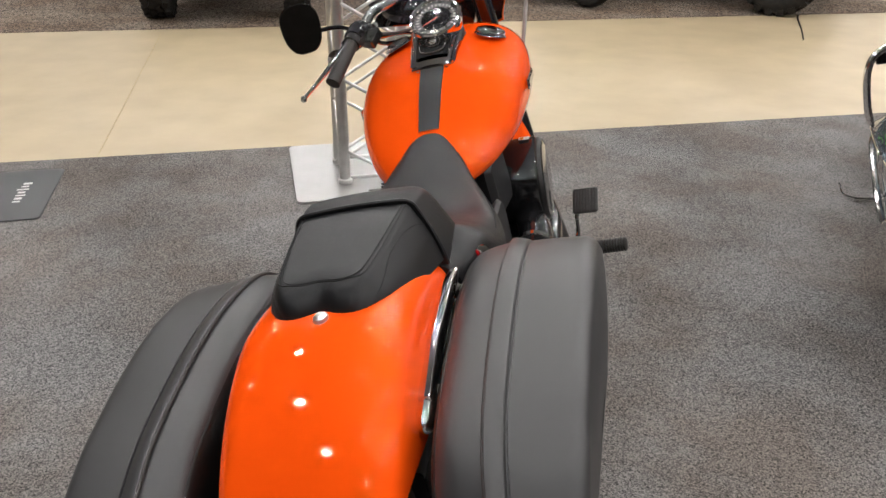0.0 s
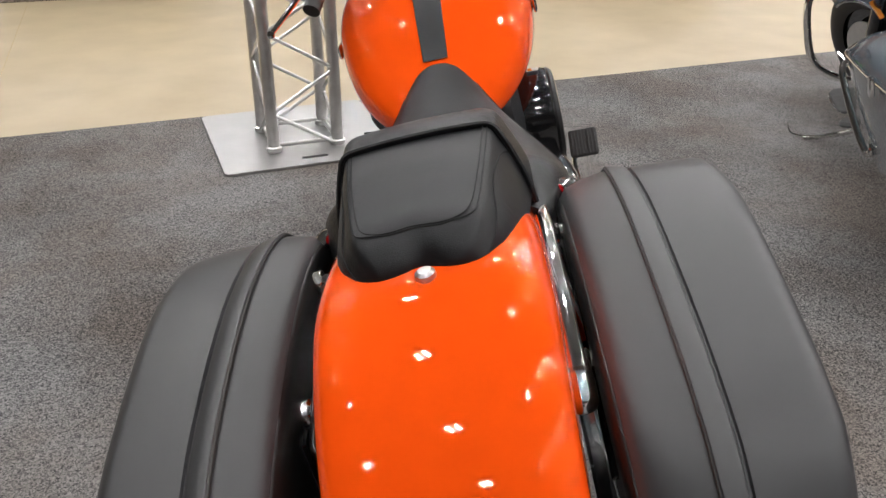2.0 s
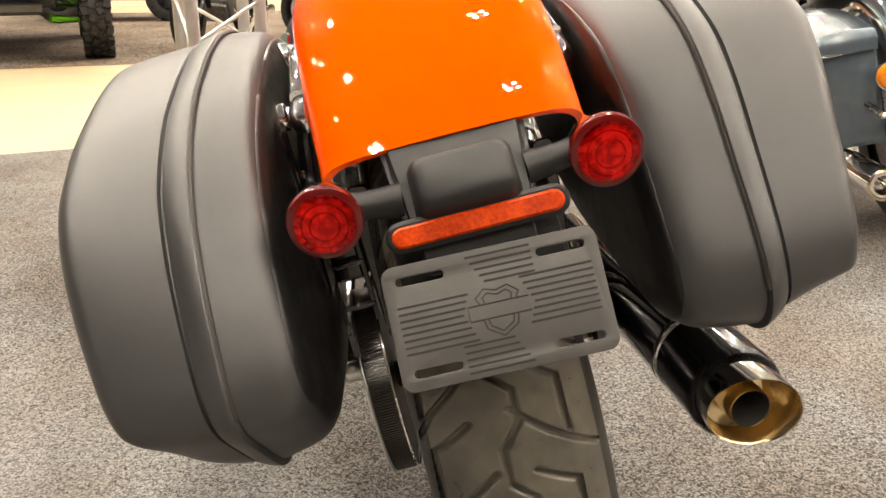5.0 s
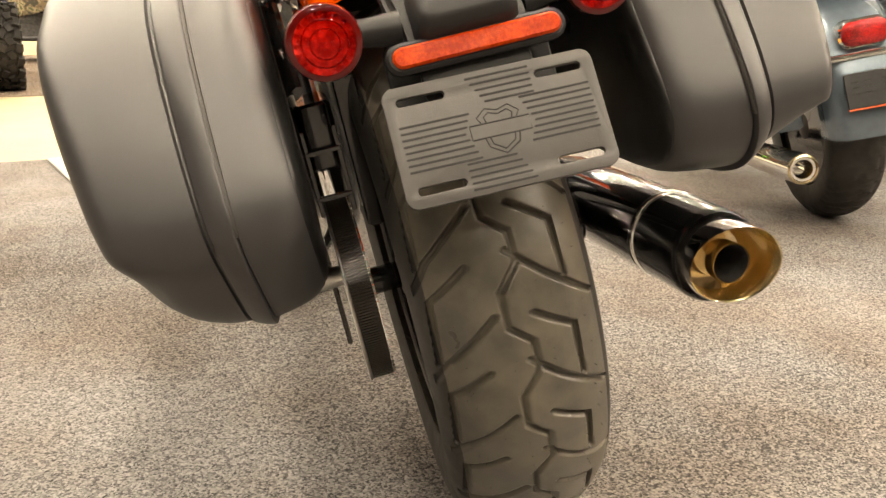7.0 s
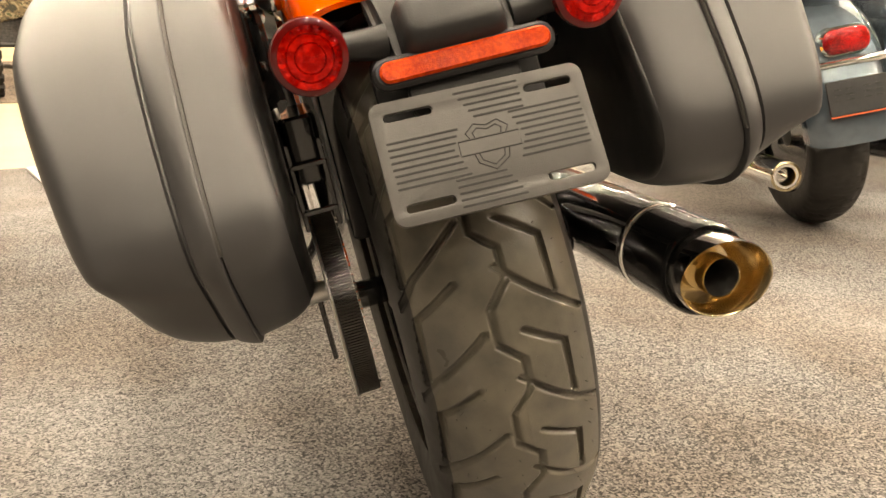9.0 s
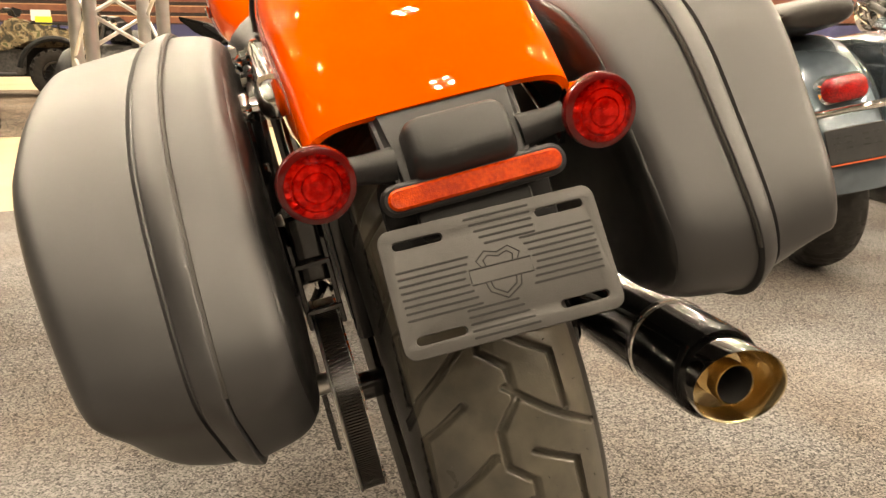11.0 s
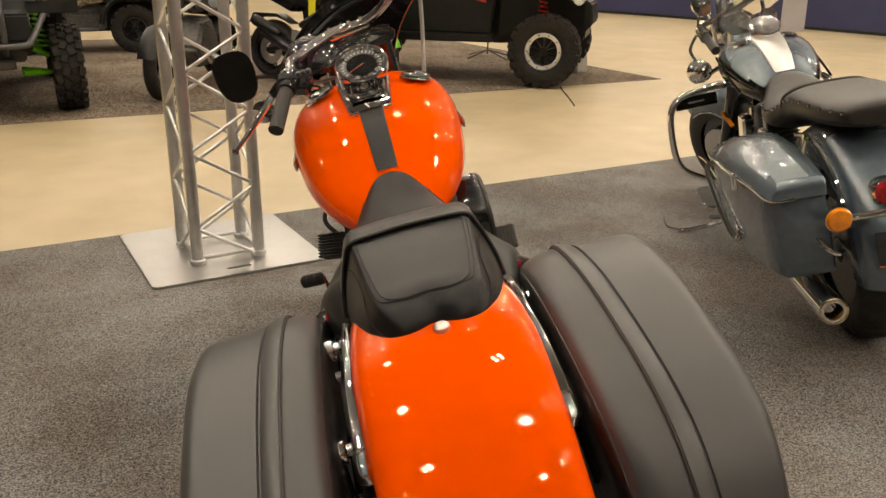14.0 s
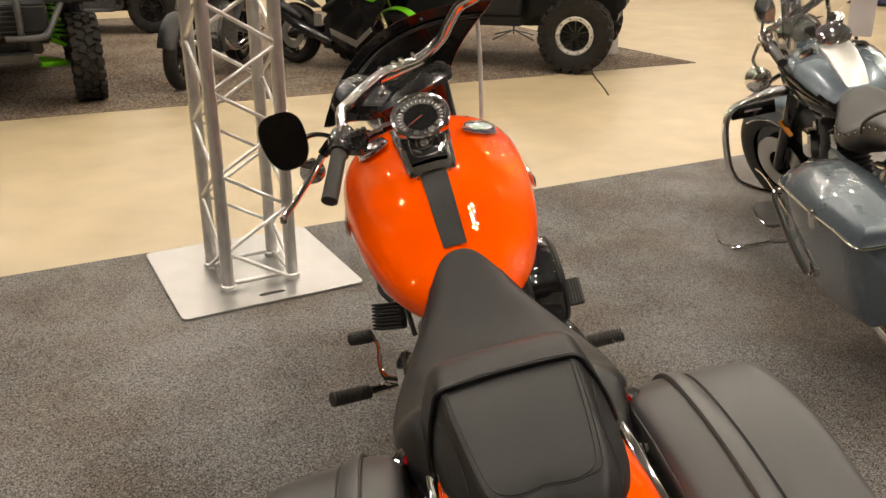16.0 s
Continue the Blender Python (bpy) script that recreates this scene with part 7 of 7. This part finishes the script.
def street_bike(m, name, label, R=0.31, wheelbase=1.42, sport=False, colour=None):
    """A parked motorcycle; origin under its rear axle, y ahead."""
    b = thing(name, label, "motorcycle", m, "motorcycles across the aisle")
    for y, half in ((0.0, 0.085), (wheelbase, 0.058)):
        base = Matrix.Translation((0, y, R)) @ ACROSS_X
        w = part("wheel", lathe([(R * 0.70, -half * 0.75), (R * 0.80, -half * 0.98), (R * 0.90, -half * 0.9), (R * 0.97, -half * 0.55), (R, 0), (R * 0.97, half * 0.55), (R * 0.90, half * 0.9), (R * 0.80, half * 0.98), (R * 0.70, half * 0.75)], base, 48, caps=False), TIREBLACK, b, "black road tyre")
        part("rim", lathe([(R * 0.62, -half * 0.7), (R * 0.72, -half * 0.78), (R * 0.66, 0), (R * 0.72, half * 0.78), (R * 0.62, half * 0.7)], base, 36, caps=False), GLOSSBLACK, w)
        part("hub", lathe([(0.02, -0.07), (0.05, -0.06), (0.05, 0.06), (0.02, 0.07)], base, 16), DARKMETAL, w)
        part("brake_disc", lathe([(0.07, 0.052), (0.145, 0.052), (0.145, 0.057), (0.07, 0.057)], base, 32, caps=False), ALU, w)
        for k in range(5):
            a = 2 * math.pi * k / 5
            for d in (-0.12, 0.12):
                part("spoke", bar([base @ Vector((0.04 * math.cos(a), 0.04 * math.sin(a), 0)), base @ Vector((R * 0.67 * math.cos(a + d), R * 0.67 * math.sin(a + d), 0))], 0.012, 6, 1), GLOSSBLACK, w)
    part("engine", side_panel(((0.48, 0.22), (0.46, 0.48), (0.66, 0.68), (0.92, 0.66), (1.02, 0.40), (0.94, 0.22)), -0.16, 0.16, 0.03), ENGINEGREY if not sport else UTVBLACK, b, "dark engine block")
    for k in range(6):
        part("cooling_fin", slab(0.17, 0.13, 0.008, 0.03, 0.002, at(0, 0.80, 0.46 + 0.028 * k, 14, 0, 0)), ENGINEGREY, b)
    part("swingarm", bar([(-0.11, 0, R), (-0.12, 0.48, 0.40)], 0.028, 8), DARKMETAL, b)
    part("swingarm", bar([(0.11, 0, R), (0.12, 0.48, 0.40)], 0.028, 8), DARKMETAL, b)
    top = (0, wheelbase - 0.34, 0.92)
    for s in (-1, 1):
        part("fork_leg", bar([(s * 0.095, wheelbase, R), (s * 0.095, top[1], top[2])], [0.026, 0.021], 10), CHROME if not sport else GOLDTINT, b, "front fork leg")
    part("tank", side_panel(((0.62, 0.72), (0.60, 0.84), (0.80, 0.94), (1.02, 0.92), (1.10, 0.80), (1.0, 0.72)), -0.13, 0.13, 0.045), colour or GLOSSBLACK, b, "fuel tank")
    if sport:
        part("seat", side_panel(((0.12, 0.84), (0.10, 0.90), (0.36, 0.82), (0.62, 0.80), (0.64, 0.72), (0.34, 0.74)), -0.11, 0.11, 0.02), VINYL, b)
        part("tail_fairing", side_panel(((-0.22, 0.92), (-0.24, 0.96), (0.10, 0.90), (0.38, 0.76), (0.30, 0.68), (0.0, 0.80)), -0.10, 0.10, 0.02), GLOSSBLACK, b)
        for s in (-1, 1):
            a, c = sorted((s * 0.165, s * 0.215))
            part("side_fairing", side_panel(((0.60, 0.30), (0.62, 0.62), (0.86, 0.80), (1.18, 0.86), (1.22, 0.66), (1.04, 0.34), (0.80, 0.20)), a, c, 0.012), GLOSSBLACK, b, "black side fairing")
            part("fairing_panel", side_panel(((0.90, 0.70), (0.98, 0.80), (1.24, 0.90), (1.26, 0.76), (1.10, 0.66)), s * 0.222 - 0.006, s * 0.222 + 0.006, 0.003), UTVGREEN, b, "green fairing panel")
            part("fairing_stripe", side_panel(((0.62, 0.34), (0.60, 0.40), (0.92, 0.30), (1.08, 0.44), (1.10, 0.40), (0.92, 0.24)), s * 0.222 - 0.004, s * 0.222 + 0.004, 0.002), ALU, b)
        part("belly_pan", side_panel(((0.42, 0.20), (0.40, 0.34), (0.70, 0.40), (1.06, 0.46), (1.10, 0.36), (0.84, 0.17)), -0.15, 0.15, 0.03), UTVBLACK, b, "black belly pan")
        part("frame_spar", bar([(-0.14, 0.46, 0.56), (-0.155, 0.78, 0.72), (-0.12, 1.05, 0.84)], [0.030, 0.038, 0.034], 10), UTVBLACK, b)
        part("frame_spar", bar([(0.14, 0.46, 0.56), (0.155, 0.78, 0.72), (0.12, 1.05, 0.84)], [0.030, 0.038, 0.034], 10), UTVBLACK, b)
        part("heel_plate", slab(0.05, 0.06, 0.012, 0.02, 0.004, at(0.165, 0.42, 0.46, 90, 0, 90)), ALU, b)
        part("muffler_can", lathe([(0.0, 0.0), (0.050, 0.0), (0.056, 0.02), (0.056, 0.30), (0.03, 0.36)], along((0.20, -0.10, 0.60), (0.17, 0.50, 0.34)), 24), DARKMETAL, b, "dark steel muffler can")
        part("red_accent", side_panel(((0.44, 0.24), (0.46, 0.32), (0.66, 0.34), (0.70, 0.26)), 0.150, 0.158, 0.002), UTVRED, b, "dark red lower panel")
        part("nose_fairing", side_panel(((1.16, 0.80), (1.10, 1.02), (1.30, 1.00), (1.46, 0.84), (1.36, 0.76)), -0.17, 0.17, 0.035), UTVGREEN, b, "green nose fairing")
        part("screen", side_panel(((1.10, 1.02), (1.02, 1.14), (1.20, 1.06), (1.32, 0.98)), -0.10, 0.10, 0.02), GLOSSBLACK, b)
        bm = bmesh.new()
        rings = [[(x, wheelbase + (R + 0.03 - 0.5 * x * x / 0.1) * math.cos(a), R + (R + 0.03 - 0.5 * x * x / 0.1) * math.sin(a)) for x in np.linspace(-0.075, 0.075, 9)] for a in np.linspace(radians(20), radians(165), 20)]
        loft(bm, rings, closed=False, caps=False)
        part("front_fender", bm, UTVGREEN, b, "bright green front fender")
        part("exhaust", bar([(0.17, 0.60, 0.26), (0.19, 0.30, 0.36), (0.20, 0.02, 0.50)], [0.03, 0.055, 0.06], 14), GLOSSBLACK, b)
        part("handlebar", bar([(-0.32, 0.98, 0.90), (-0.12, 1.06, 0.93), (0.12, 1.06, 0.93), (0.32, 0.98, 0.90)], 0.014, 8), UTVBLACK, b)
        part("price_tag", slab(0.05, 0.10, 0.003, 0.004, 0.001, at(0.16, 0.62, 0.74, 90, 0, 80)), YELLOWTAG, b, "yellow price tag")
        part("rear_hugger", side_panel(((-0.28, 0.56), (-0.22, 0.66), (0.10, 0.66), (0.28, 0.56), (0.10, 0.63), (-0.2, 0.62)), -0.08, 0.08, 0.004), UTVBLACK, b)
    else:
        part("seat", side_panel(((-0.10, 0.74), (-0.08, 0.82), (0.20, 0.76), (0.34, 0.70), (0.62, 0.80), (0.60, 0.68), (0.2, 0.64)), -0.13, 0.13, 0.03), VINYL, b)
        for y0, a0, a1 in ((0.0, 30, 190), (wheelbase, 15, 170)):
            bm = bmesh.new()
            half = 0.11 if y0 == 0 else 0.08
            rings = [[(x, y0 + (R + 0.045 - 0.35 * x * x / 0.1) * math.cos(a), R + (R + 0.045 - 0.35 * x * x / 0.1) * math.sin(a)) for x in np.linspace(-half, half, 9)] for a in np.linspace(radians(a0), radians(a1), 22)]
            loft(bm, rings, closed=False, caps=False)
            part("fender", bm, colour or GLOSSBLACK, b, "dark gloss fender")
        part("headlamp", lathe([(0.0, -0.12), (0.06, -0.10), (0.088, -0.03), (0.09, 0.02), (0.0, 0.04)], along((0, top[1] + 0.10, 0.90), (0, top[1] + 1, 0.88)), 24), CHROME, b, "round chrome headlamp")
        part("handlebar", bar([(-0.38, 0.72, 1.06), (-0.30, 0.84, 1.12), (-0.12, 1.04, 1.08), (0.12, 1.04, 1.08), (0.30, 0.84, 1.12), (0.38, 0.72, 1.06)], 0.014, 10), CHROME, b)
        for s in (-1, 1):
            part("exhaust", bar([(s * 0.12, 0.86, 0.40), (s * 0.19, 0.74, 0.26), (s * 0.19, 0.3, 0.27), (s * 0.19, -0.2, 0.30)], [0.024, 0.030, 0.04, 0.042], 12), CHROME, b, "chrome exhaust pipe")
            part("turn_signal", lathe([(0.0, -0.03), (0.025, -0.015), (0.028, 0.01), (0.0, 0.02)], along((s * 0.18, top[1] + 0.05, 0.88), (s * 0.18, 3, 0.85)), 14), CHROME, b)
            c = Vector((s * 0.42, 0.86, 1.24))
            mr = part("mirror", lathe([(0.0, -0.02), (0.05, -0.012), (0.056, 0.004), (0.0, 0.006)], along(c, c + Vector((0, -1, 0.1))), 20), CHROME, b)
            part("mirror_stem", bar([(s * 0.31, 0.84, 1.12), (s * 0.38, 0.88, 1.18), tuple(c)], 0.006, 6), CHROME, mr)
    part("side_stand", bar([(-0.14, 0.60, 0.25), (-0.24, 0.62, 0.012)], 0.012, 8), DARKMETAL, b)
    return b


street_bike(pose(-0.841, 8.129, 0.0, 0, -4, -128.3), "sport_motorcycle", "black sport motorcycle with bright green nose and front fender", sport=True, R=0.30, wheelbase=1.24)
street_bike(pose(-1.454, 8.366, 0.0, 0, -4, 168), "cruiser_motorcycle", "dark chrome-trimmed cruiser facing the aisle", R=0.31, wheelbase=1.55, colour=DARKMETAL)

# thin folding stand, plastic chock and loose strap by the buggy
stand = thing("folding_stand", "thin black folding stand with crossed feet", "stand", pose(1.742, 9.70, 0, 0, 0, 12))
part("stand_pole", bar([(0, 0, 0.05), (0, 0, 0.62)], 0.010, 8), UTVBLACK, stand)
for k in range(4):
    a = radians(20 + 90 * k)
    part("foot", bar([(0, 0, 0.10), (0.34 * math.cos(a), 0.34 * math.sin(a), 0.012)], 0.009, 8), UTVBLACK, stand)
chock = thing("wheel_chock", "cloudy plastic wheel chock on the carpet", "chock", pose(2.514, 8.403, 0, 0, 0, 30))
part("chock_body", side_panel(((-0.11, 0.0), (-0.09, 0.20), (-0.03, 0.24), (0.05, 0.20), (0.12, 0.0)), -0.09, 0.09, 0.015), CLEARGREY, chock)
strap = thing("tie_strap", "thin black strap lying over the carpet edge", "strap", pose(0, 0, 0))
part("strap_band", bar([(2.084, 7.46, 0.004), (2.01, 7.20, 0.003), (1.94, 6.70, -0.003), (1.865, 6.25, -0.003)], 0.007, 8, 5, 0.3), UTVBLACK, strap)
